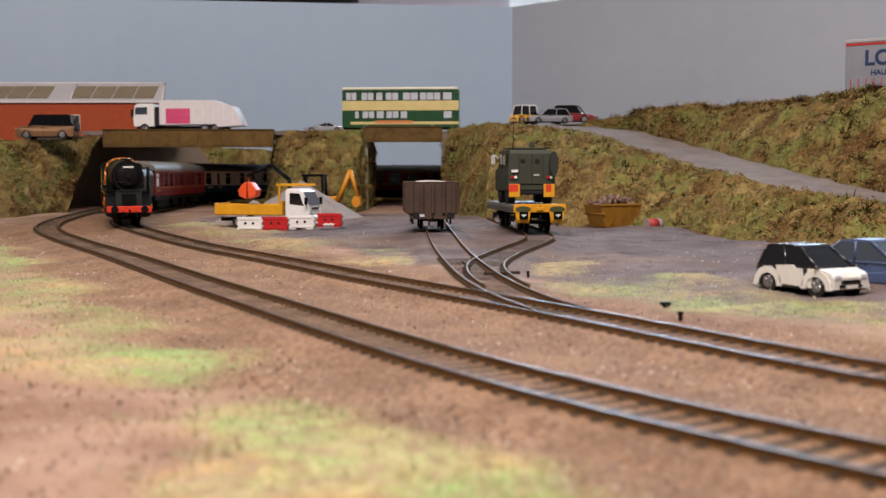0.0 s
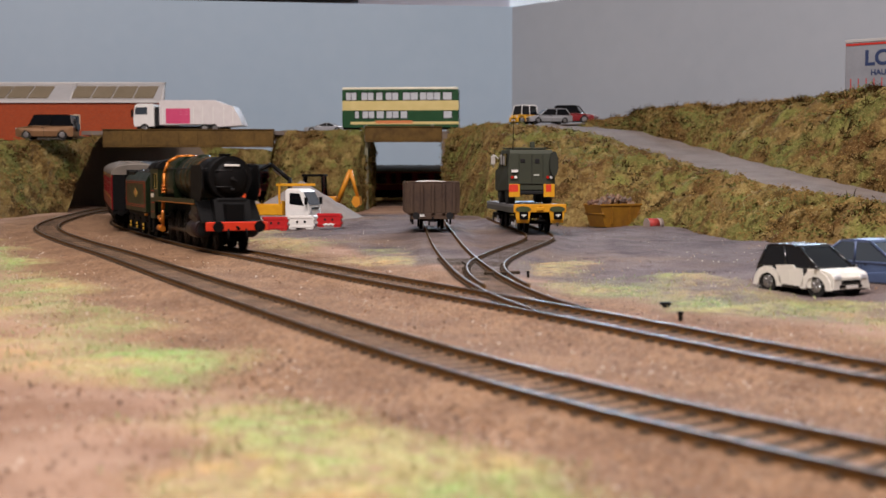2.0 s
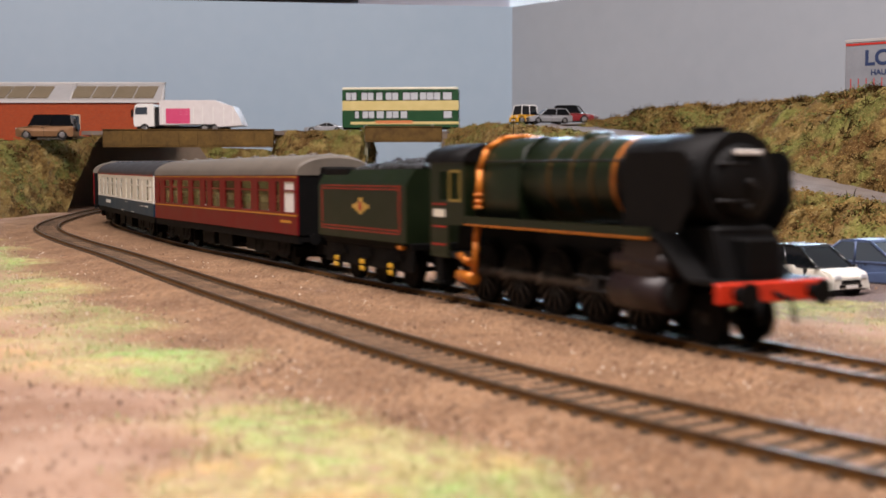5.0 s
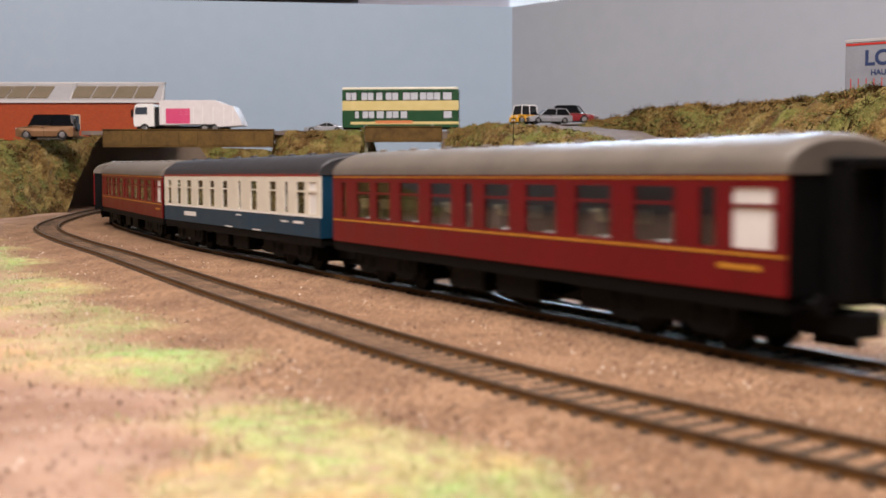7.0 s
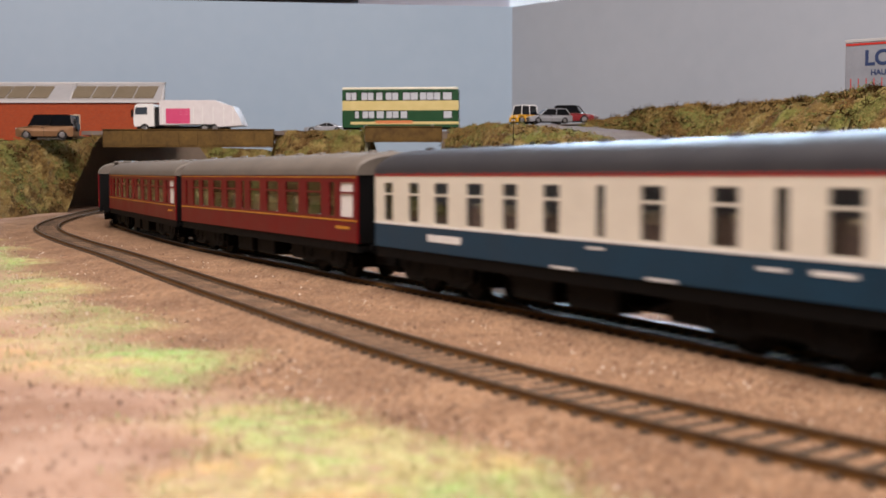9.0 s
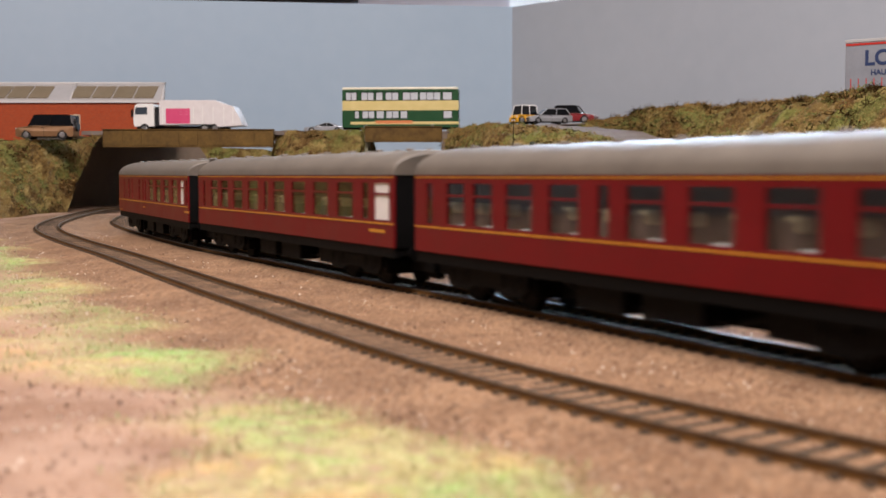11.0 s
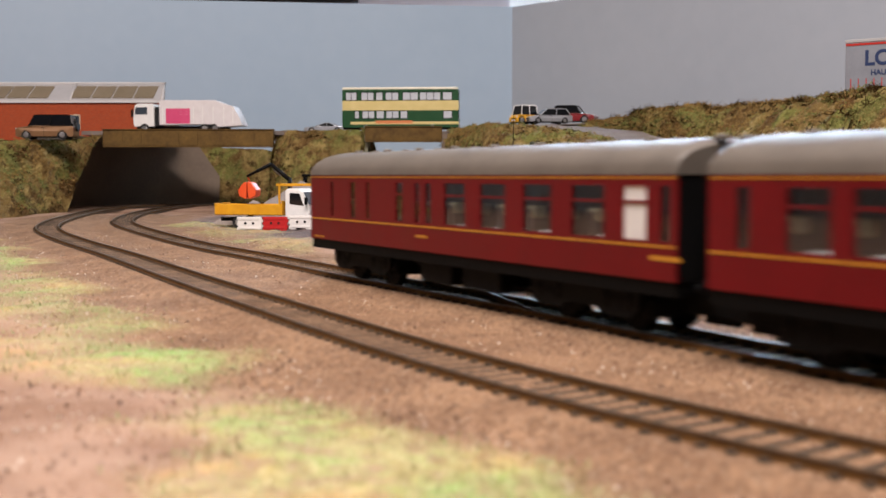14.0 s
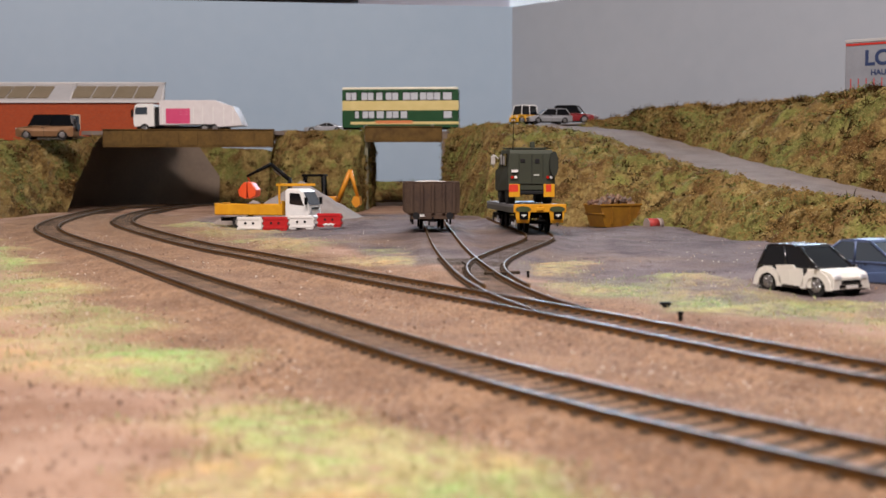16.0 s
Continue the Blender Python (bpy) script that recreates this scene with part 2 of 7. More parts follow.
def fbm(x, y, s, o=3):
    return noise.fractal(Vector((x * s, y * s, 1.7)), 1.0, 2.0, o)


def ground_z(x, y):
    z = rail_z(x, y) - 0.004
    return z


def zones(x, y, dm, ds):
    """Shares of grass and of bare yard at a place."""
    n = fbm(x, y, 22.0, 4)
    grass = 0.0
    # front verge, outside the outer track
    k = (OUTER_X(y) - x) if y < 0.95 else -1
    if k > 0:
        grass = max(grass, sst((k - 0.036 + 0.02 * n) / 0.025) * sst((0.115 - k + 0.05 * n) / 0.04) * (0.80 + 0.7 * n))
        grass *= 1 - 0.75 * sst((fbm(x + 3, y, 14.0, 2) - 0.05) / 0.3)
    # strip between the inner track and the yard
    j = x - MAIN_X(y)
    if 0.25 < y < 1.05 and j > 0:
        w0, w1 = (0.038, 0.112) if y > 0.6 else (0.056, 0.148)
        band = sst((j - w0 + 0.02 * n) / 0.025) * sst((w1 - j + 0.03 * n) / 0.03)
        grass = max(grass, band * (0.5 + 0.9 * n) * (0.15 if ds < 0.022 else 1))
    yard = 0.0
    if j > 0:
        yard = sst((j - 0.055 + 0.03 * n) / 0.03) * sst((y - 0.30) / 0.1)
    return min(max(grass, 0), 1), yard


_my = sorted((MAIN.at(a)[1], MAIN.at(a)[0]) for a in np.arange(1.75, 4.6, 0.01))
_oy = sorted((OUTER.at(a)[1], OUTER.at(a)[0]) for a in np.arange(0.25, OUTER.l[-1], 0.01))


def MAIN_X(y):
    return float(np.interp(y, [p[0] for p in _my], [p[1] for p in _my]))


def OUTER_X(y):
    return float(np.interp(y, [p[0] for p in _oy], [p[1] for p in _oy]))


def green_share(x, y):
    """How far the grass turns from straw to green: a drift along the verge, and thinly by the yard."""
    k = OUTER_X(y) - x
    n = fbm(x + 1.3, y, 12.0, 3)
    if k > 0:
        return min(max(1.15 * math.exp(-((k - 0.062 + 0.012 * n) / 0.020) ** 2) + 0.5 * max(n, 0), 0), 1)
    return min(max(0.45 + 0.8 * n, 0), 1)


def ground_material():
    m = bpy.data.materials.new("ballast_grass_and_yard")
    m.use_nodes = True
    nt = m.node_tree
    L, N = nt.links.new, nt.nodes.new
    b = nt.nodes["Principled BSDF"]
    b.inputs["Roughness"].default_value = 0.9
    b.inputs["Specular IOR Level"].default_value = 0.2
    tc = N("ShaderNodeTexCoord")

    def tex(scale, detail=5):
        n = N("ShaderNodeTexNoise")
        n.inputs["Scale"].default_value, n.inputs["Detail"].default_value = scale, detail
        L(tc.outputs["Object"], n.inputs["Vector"])
        return n.outputs["Fac"]

    def mixc(f, a, c):
        x = N("ShaderNodeMix")
        x.data_type = "RGBA"
        for s, v in ((x.inputs[0], f), (x.inputs[6], a), (x.inputs[7], c)):
            if isinstance(v, tuple):
                s.default_value = (*v, 1)
            elif isinstance(v, float):
                s.default_value = v
            else:
                L(v, s)
        return x.outputs[2]

    def span(v, lo, hi, a=0.0, c=1.0):
        r = N("ShaderNodeMapRange")
        for k, q in (("From Min", lo), ("From Max", hi), ("To Min", a), ("To Max", c)):
            r.inputs[k].default_value = q
        L(v, r.inputs["Value"])
        return r.outputs[0]

    def att(n):
        a = N("ShaderNodeAttribute")
        a.attribute_name = n
        return a.outputs["Fac"]

    vor = N("ShaderNodeTexVoronoi")
    vor.inputs["Scale"].default_value = 900
    L(tc.outputs["Object"], vor.inputs["Vector"])
    grain = tex(1400, 3)
    ballast = mixc(span(tex(40), 0.35, 0.65), rgb("80624a"), rgb("9b7a5d"))
    ballast = mixc(span(vor.outputs["Color"], 0.25, 0.9, 0, 0.75), ballast, rgb("543d2c"))
    ballast = mixc(span(grain, 0.6, 0.72, 0, 0.8), ballast, rgb("cdb69c"))
    soil = mixc(span(tex(30), 0.4, 0.65), rgb("a38570"), rgb("826450"))
    ballast = mixc(att("bare"), ballast, soil)
    yard = mixc(span(tex(25, 7), 0.35, 0.65), rgb("594e4d"), rgb("756866"))
    yard = mixc(span(tex(9, 6), 0.5, 0.68, 0, 0.7), yard, rgb("86705e"))
    yard = mixc(span(tex(110, 6), 0.55, 0.66, 0, 0.55), yard, rgb("4e4240"))
    yard = mixc(span(tex(260, 4), 0.55, 0.75, 0, 0.6), yard, rgb("59473e"))
    yard = mixc(span(grain, 0.62, 0.72, 0, 0.6), yard, rgb("c0b4ac"))
    grass = mixc(span(tex(45), 0.4, 0.62), rgb("a8986a"), rgb("bd9564"))
    gg = N("ShaderNodeMath")
    gg.operation = "MULTIPLY"
    L(att("green"), gg.inputs[0]), L(span(tex(30), 0.36, 0.56, 0.25, 1.0), gg.inputs[1])
    grass = mixc(gg.outputs[0], grass, rgb("86a55c"))
    grass = mixc(span(tex(700, 4), 0.5, 0.7, 0, 0.7), grass, rgb("d2c49a"))
    col = mixc(att("yard"), ballast, yard)
    gf = N("ShaderNodeMath")
    gf.operation = "MULTIPLY"
    L(att("grass"), gf.inputs[0]), L(span(tex(240, 6), 0.34, 0.58, 0.25, 1.0), gf.inputs[1])
    col = mixc(gf.outputs[0], col, grass)
    col = mixc(att("bed"), col, mixc(span(grain, 0.4, 0.65), rgb("3e3024"), rgb("5c4936")))
    L(col, b.inputs["Base Color"])
    bp = N("ShaderNodeBump")
    bp.inputs["Strength"].default_value, bp.inputs["Distance"].default_value = 0.7, 0.0012
    L(vor.outputs["Distance"], bp.inputs["Height"])
    bp2 = N("ShaderNodeBump")
    bp2.inputs["Strength"].default_value, bp2.inputs["Distance"].default_value = 0.5, 0.002
    L(tex(220, 5), bp2.inputs["Height"]), L(bp.outputs[0], bp2.inputs["Normal"]), L(bp2.outputs[0], b.inputs["Normal"])
    return m


M_GROUND = ground_material()


def build_ground():
    xs = axis(-0.95, 1.5, -0.42, 0.36, 0.0042, 0.04)
    ys = axis(-1.75, 1.86, 0.12, 1.06, 0.0042, 0.04)
    pts, gr, ya, ba, be, gn = [], [], [], [], [], []
    for y in ys:
        for x in xs:
            fine = -0.5 <= x <= 0.45 and 0.08 <= y <= 1.2
            dm = dist(T_PTS, x, y) if fine else 0.5
            ds = dist(S_PTS, x, y) if fine and y > 0.3 else 0.5
            g, yd = zones(x, y, dm, ds) if fine else (0.0, 0.0)
            z = ground_z(x, y)
            d = min(dm, ds)
            away = sst((d - 0.022) / 0.03)
            z += (0.0013 * fbm(x, y, 60.0, 3) + 0.003 * away * fbm(x, y, 9.0, 2)) * (0.25 + 0.75 * away)
            z += 0.0012 * g
            if d < 0.024:
                k = sst((d - 0.0105) / 0.004) * (1 - sst((d - 0.016) / 0.008))
                z = (rail_z(x, y) - 0.00204 + 0.0002 * k + 0.0001 * fbm(x, y, 150.0, 2)) * (1 - sst((d - 0.015) / 0.009)) + z * sst((d - 0.015) / 0.009)
            gn.append(green_share(x, y) if g > 0 else 0.0)
            pts.append((x, y, z)), gr.append(g), ya.append(yd), ba.append(sst((dm - 0.04) / 0.03)), be.append((1 - sst((d - 0.009) / 0.006)) * 0.04)
    nx = len(xs)
    faces = [(j * nx + i, j * nx + i + 1, (j + 1) * nx + i + 1, (j + 1) * nx + i) for j in range(len(ys) - 1) for i in range(nx - 1)]
    g = sheet("ground", pts, faces, M_GROUND, "tan ballast, grass flock and sandy yard on the baseboard", "ground", "structure", True)
    for name, vals in (("grass", gr), ("yard", ya), ("bare", ba), ("bed", be), ("green", gn)):
        a = g.data.attributes.new(name, "FLOAT", "POINT")
        a.data.foreach_set("value", vals)


build_ground()
slab("baseboard", -0.95, 1.5, -1.75, 1.86, -0.12, -0.02, mat("plywood", "8a6a48", "a5825c", 30, 0.7), "plywood baseboard carrying the layout", "table")
for lx in (-0.88, 1.42):
    for ly in (-1.68, 0.0, 1.78):
        slab("baseboard_leg", lx - 0.035, lx + 0.035, ly - 0.035, ly + 0.035, -1.0, -0.12, mat("leg_timber", "8a6a48", "9c7c58", 20, 0.7), "square timber leg under the baseboard", "leg")


# ---------------------------------------------------------------- track
def rails(line, a0, a1, name, label, head, pitch=0.006, width=22.5, skip=()):
    tr = thing(name, Matrix(), label, "track", "", "structure")
    for off in (-0.0086, 0.0086):
        for nm, prof, mtl in (("rail", ((-0.45, -0.5), (-0.25, -0.8), (-0.25, -1.9), (-0.9, -2.3), (0.9, -2.3), (0.25, -1.9), (0.25, -0.8), (0.45, -0.5)), M_RAIL),
                              ("rail_head", ((-0.45, -0.5), (0.45, -0.5), (0.4, -0.05), (-0.4, -0.05)), head)):
            b = bm_()
            secs = []
            for a in np.arange(a0, a1, 0.01):
                p, d = line.side(a, off), line.way(a)
                n = Vector((d.y, -d.x))
                z = rail_z(p.x, p.y) * 1000
                secs.append([((p.x + n.x * u * K) * 1000, (p.y + n.y * u * K) * 1000, z + v) for u, v in prof])
            rings = sweep(b, secs)
            b.faces.new(rings[0][::-1]), b.faces.new(rings[-1])
            part(nm, b, mtl, tr, "dull polished rail head" if nm == "rail_head" else "")
    b = bm_()
    box(b, -1.25, 1.25, -width / 2, width / 2, -3.6, -1.95, 0.2)
    for o in (-8.6, 8.6):
        for s in (-1, 1):
            box(b, -0.8, 0.8, o + s * 1.2 - 0.7, o + s * 1.2 + 0.7, -2.1, -1.45)
    me = mesh_of("sleeper", b, M_SLEEPER)
    rnd = random.Random(5)
    for a in np.arange(a0, a1, pitch):
        p, d = line.at(a), line.way(a)
        if any(lo <= a <= hi for lo, hi in skip):
            continue
        share("sleeper", me, tr, pose(p.x, p.y, rail_z(p.x, p.y) + rnd.uniform(-0.6e-4, 1e-4), 0, 0, math.degrees(math.atan2(d.y, d.x)) + rnd.uniform(-1.5, 1.5)))
    return tr


def arc_of(line, y):
    i = int(np.argmin(np.abs(line.c[:, 1] - y) + (np.arange(len(line.c)) < 300) * (1 if line is MAIN else 0)))
    return float(line.l[i])
rails(MAIN, 0.2, 5.08, "track", "curved single railway track with weathered sleepers", M_RAILTOP, skip=((0, 1.55), (3.36, 9)))
rails(OUTER, 0.02, 1.95, "track", "curved single railway track nearest the grass verge", M_RAILTOP, skip=((1.80, 9),))
rails(SIDING_A, 0.0, 0.66, "siding_track", "sandy siding track leading to the mineral wagon", M_RAILDULL, skip=((0, 0.40), (0.66, 9)))
rails(SIDING_B, 0.0, 0.58, "siding_track", "curved siding track leading to the flat wagon", M_RAILDULL, skip=((0, 0.27), (0.53, 9)))

# ---------------------------------------------------------------- embankments, bridges, road
def scrub_material():
    """Flock of straw, olive and earth in drifts, with a rough nap."""
    m = bpy.data.materials.new("dry_scrub_flock")
    m.use_nodes = True
    nt = m.node_tree
    L, N = nt.links.new, nt.nodes.new
    b = nt.nodes["Principled BSDF"]
    b.inputs["Roughness"].default_value, b.inputs["Specular IOR Level"].default_value = 0.95, 0.1
    tc = N("ShaderNodeTexCoord")
    col = None
    for scale, lo, hi, c in ((None, 0, 0, "7e673e"), (16, 0.46, 0.58, "6c6e3a"), (24, 0.50, 0.60, "5c4124"), (38, 0.52, 0.62, "998552"), (30, 0.55, 0.64, "7a7d42"), (85, 0.55, 0.66, "4e3a20"), (62, 0.60, 0.68, "33260f"), (330, 0.56, 0.75, "5a4424"), (900, 0.58, 0.72, "b8a472")):
        if col is None:
            r = N("ShaderNodeRGB")
            r.outputs[0].default_value = (*rgb(c), 1)
            col = r.outputs[0]
            continue
        n = N("ShaderNodeTexNoise")
        n.inputs["Scale"].default_value, n.inputs["Detail"].default_value = scale, 6
        L(tc.outputs["Object"], n.inputs["Vector"])
        f = N("ShaderNodeMapRange")
        f.inputs["From Min"].default_value, f.inputs["From Max"].default_value, f.inputs["To Max"].default_value = lo, hi, 0.85
        L(n.outputs["Fac"], f.inputs["Value"])
        x = N("ShaderNodeMix")
        x.data_type = "RGBA"
        x.inputs[7].default_value = (*rgb(c), 1)
        L(f.outputs[0], x.inputs[0]), L(col, x.inputs[6])
        col = x.outputs[2]
    L(col, b.inputs["Base Color"])
    n = N("ShaderNodeTexNoise")
    n.inputs["Scale"].default_value, n.inputs["Detail"].default_value = 260, 8
    L(tc.outputs["Object"], n.inputs["Vector"])
    bp = N("ShaderNodeBump")
    bp.inputs["Strength"].default_value, bp.inputs["Distance"].default_value = 1.0, 0.005
    L(n.outputs["Fac"], bp.inputs["Height"]), L(bp.outputs[0], b.inputs["Normal"])
    return m


M_SCRUB = scrub_material()
M_LEAFDRY = mat("dry_scrub_foliage", "7e6438", "967c4c", 60, 0.95, fine=900, spec=0.1)
M_LEAFGREEN = mat("green_scrub_foliage", "66683a", "7e8048", 60, 0.95, fine=900, spec=0.1)
M_LEAFDARK = mat("dark_scrub_foliage", "2c1e0e", "443216", 60, 0.95, fine=900, spec=0.1)
M_ROAD = mat("model_road_grey", "655b55", "81766e", 45, 0.95, 0, 0.9, 600, spec=0.2)
M_TIMBER = mat("bridge_card_brown", "4a3820", "70582f", 70, 0.85, 0, 0.6, 300, spec=0.2)
M_TUNNEL = mat("dark_tunnel_lining", "80705f", "6c5e52", 15, 0.85, 0, 0.2, 200)


def loft(sections, nu=14, nv=60):
    """A grid through sections of points (mm); u up each section, v from one to the next."""
    secs = []
    for s in sections:
        s = np.array(s, float)
        l = np.r_[0, np.cumsum(np.linalg.norm(np.diff(s, axis=0), axis=1))]
        g = np.linspace(0, l[-1], nu)
        secs.append(np.stack([np.interp(g, l, s[:, k]) for k in range(3)], 1))
    secs = np.array(secs)
    v = np.linspace(0, len(secs) - 1, nv)
    i = np.minimum(v.astype(int), len(secs) - 2)
    f = (v - i)[:, None, None]
    return secs[i] * (1 - f) + secs[i + 1] * f


LEAVES = random.Random(11)


def tuft(pts, faces, p, size, n):
    """A loose clump of small crossed blades and crumbs."""
    for _ in range(n):
        c = Vector(p) + Vector((LEAVES.gauss(0, 1), LEAVES.gauss(0, 1), abs(LEAVES.gauss(0, 0.8)))) * size
        r = size * LEAVES.uniform(0.25, 0.7)
        a = Vector((LEAVES.gauss(0, 1), LEAVES.gauss(0, 1), LEAVES.gauss(0, 1))).normalized() * r
        d = Vector((LEAVES.gauss(0, 1), LEAVES.gauss(0, 1), LEAVES.gauss(0, 1))).normalized() * r
        e = Vector((LEAVES.gauss(0, 1), LEAVES.gauss(0, 1), LEAVES.gauss(0, 1))).normalized() * r
        k = len(pts)
        pts += [c + a, c + d, c + e, c - a * 0.6 - d * 0.6]
        faces += [(k, k + 1, k + 2), (k, k + 3, k + 1), (k, k + 2, k + 3), (k + 1, k + 3, k + 2)]


def twigs(pts, faces, p, size, n):
    """A spray of thin crooked stalks with crumbs at their tips."""
    for _ in range(n):
        d = Vector((LEAVES.gauss(0, 0.8), LEAVES.gauss(0, 0.8) - 0.3, abs(LEAVES.gauss(0.5, 0.5)))) * size
        w = Vector((LEAVES.gauss(0, 1), LEAVES.gauss(0, 1), LEAVES.gauss(0, 1))).normalized() * 0.00035
        q = Vector(p) + Vector((LEAVES.gauss(0, 1), LEAVES.gauss(0, 1), 0)) * size * 0.5
        k = len(pts)
        pts += [q - w, q + w, q + d + w.cross(d).normalized() * 0.0004, q + d * 0.6 + w * 2]
        faces += [(k, k + 1, k + 2), (k, k + 3, k + 1), (k, k + 2, k + 3), (k + 1, k + 3, k + 2)]
        tuft(pts, faces, q + d * 0.9, size * 0.22, 3)


def embankment(name, sections, label, rough=5.0, clumps=500, size=2.2, nu=16, nv=70, fringe=0.0, mix=(0.5, 0.38, 0.12)):
    g = loft(sections, nu, nv)
    pts = []
    for v in range(nv):
        for u in range(nu):
            p = g[v, u]
            k = math.sin(math.pi * min(max(u / (nu - 1), 0.02), 0.98)) ** 0.5
            n = 1.3 * noise.fractal(Vector(p) * 0.05, 1.0, 2.0, 4)
            n2 = noise.fractal(Vector(p) * 0.16, 1.0, 2.0, 3)
            pts.append((p + np.array([0.25, -0.7, 0.6]) * (n * rough * 1.5 + n2 * rough * 1.15) * k) * K)
    faces = [(v * nu + u, v * nu + u + 1, (v + 1) * nu + u + 1, (v + 1) * nu + u) for v in range(nv - 1) for u in range(nu - 1)]
    bank = sheet(name, pts, faces, M_SCRUB, label, "embankment", "structure", True)
    heaps = {M_LEAFDRY: ([], []), M_LEAFGREEN: ([], []), M_LEAFDARK: ([], [])}
    ms = list(heaps)
    for _ in range(clumps):
        v, u = LEAVES.uniform(0, nv - 1.01), LEAVES.uniform(0.3, nu - 1.01)
        if LEAVES.random() < fringe:
            u = nu - 1.2 - LEAVES.random() * 1.5
        p = Vector(pts[int(v) * nu + int(u)]).lerp(Vector(pts[int(v + 1) * nu + int(u + 1)]), LEAVES.random())
        t = noise.noise(p * 22) * 1.3 + LEAVES.random()
        m = ms[0] if t < mix[0] + 0.1 else ms[1] if t < mix[0] + mix[1] + 0.1 else ms[2]
        if m is ms[2] and LEAVES.random() < 0.6:
            continue
        tuft(*heaps[m], p, size * K * LEAVES.uniform(0.4, 1.2), 10)
    # dark twiggy clumps, thickest along the crest
    for _ in range(clumps // 14):
        v, u = LEAVES.uniform(0, nv - 1.01), LEAVES.uniform(1, nu - 1.01)
        if LEAVES.random() < fringe * 1.6:
            u = nu - 1.2 - LEAVES.random() * 2.5
        p = Vector(pts[int(v) * nu + int(u)])
        if noise.noise(p * 30) > 0.05 or fringe:
            twigs(*heaps[ms[2]], p, size * K * LEAVES.uniform(1.2, 2.6), LEAVES.randint(8, 16))
    for m, (p, f) in heaps.items():
        if p:
            me = bpy.data.meshes.new("scrub")
            me.from_pydata([tuple(q) for q in p], [], f)
            me.materials.append(m)
            ob = new("scrub", me)
            ob.parent = bank
            tagged(ob, "clumps of scatter foliage", "", "", "stuff")
    return bank


G0 = -6
embankment("embankment_west", [
    [(-760, 900, G0), (-740, 1000, 45), (-720, 1130, 74), (-720, 1170, 78)],
    [(-560, 1000, G0), (-545, 1080, 40), (-530, 1190, 74), (-522, 1235, 79)],
    [(-442, 1090, G0), (-450, 1150, 36), (-456, 1225, 70), (-460, 1262, 79)],
    [(-424, 1180, G0), (-430, 1240, 36), (-434, 1308, 70), (-429, 1340, 82)],
    [(-414, 1290, G0), (-414, 1330, 36), (-409, 1372, 70), (-404, 1398, 90)]], "scrubby grass embankment of dry green and straw flock", 4.5, 1800, 1.9, 26, 110)
embankment("embankment_middle", [
    [(-226, 1520, G0), (-222, 1510, 40), (-216, 1490, 74), (-205, 1480, 94)],
    [(-212, 1400, G0), (-205, 1400, 40), (-199, 1402, 74), (-194, 1412, 95)],
    [(-190, 1330, G0), (-185, 1348, 40), (-178, 1372, 78), (-172, 1400, 95)],
    [(-140, 1300, G0), (-138, 1322, 40), (-136, 1352, 78), (-134, 1396, 95)],
    [(-98, 1320, G0), (-97, 1335, 40), (-96, 1360, 78), (-96, 1392, 95)],
    [(-88, 1395, G0), (-88, 1395, 40), (-88, 1395, 78), (-92, 1397, 95)],
    [(-86, 1500, G0), (-86, 1500, 40), (-86, 1500, 78), (-92, 1500, 95)]], "scrubby embankment pier between two road bridges", 6, 1000, 1.8, 26, 90)
RIDGE = [
    [(2, 1500, G0), (2, 1500, 40), (2, 1490, 78), (8, 1480, 97)],
    [(0, 1330, G0), (1, 1345, 40), (2, 1365, 78), (10, 1385, 97)],
    [(8, 1225, G0), (14, 1270, 40), (22, 1320, 80), (30, 1360, 98)],
    [(38, 1060, G0), (42, 1120, 44), (46, 1220, 86), (48, 1300, 99)],
    [(74, 985, G0), (82, 1050, 44), (92, 1160, 82), (99, 1240, 94)],
    [(116, 935, G0), (125, 990, 35), (140, 1090, 64), (152, 1190, 84)],
    [(174, 872, G0), (184, 920, 22), (198, 990, 42), (212, 1060, 54)],
    [(214, 735, G0), (226, 770, 11), (240, 810, 23), (252, 850, 31)],
    [(257, 690, G0), (266, 715, 8), (278, 745, 17), (290, 770, 23)],
    [(400, 610, G0), (410, 630, 8), (420, 655, 14), (430, 680, 18)]]
embankment("embankment_east", RIDGE, "long scrubby grass bank below the road ramp", 7, 5200, 1.7, 26, 240)
EDGE = [s[-1] for s in RIDGE[3:]]
UPPER = [(60, 1345, 99), (120, 1300, 98), (194, 1240, 90), (253, 1130, 67), (281, 950, 45), (320, 850, 28), (480, 740, 20)]
road = loft([[a, b] for a, b in zip(EDGE, UPPER)], 5, 50)
pts = [p * K + np.array([0, 0, 0.0016 * fbm(p[0], p[1], 0.08)]) for v in road for p in v]
sheet("road", pts, [(v * 5 + u, v * 5 + u + 1, v * 5 + u + 6, v * 5 + u + 5) for v in range(49) for u in range(4)], M_ROAD, "grey gritty road ramp climbing the bank", "road", "structure", True)
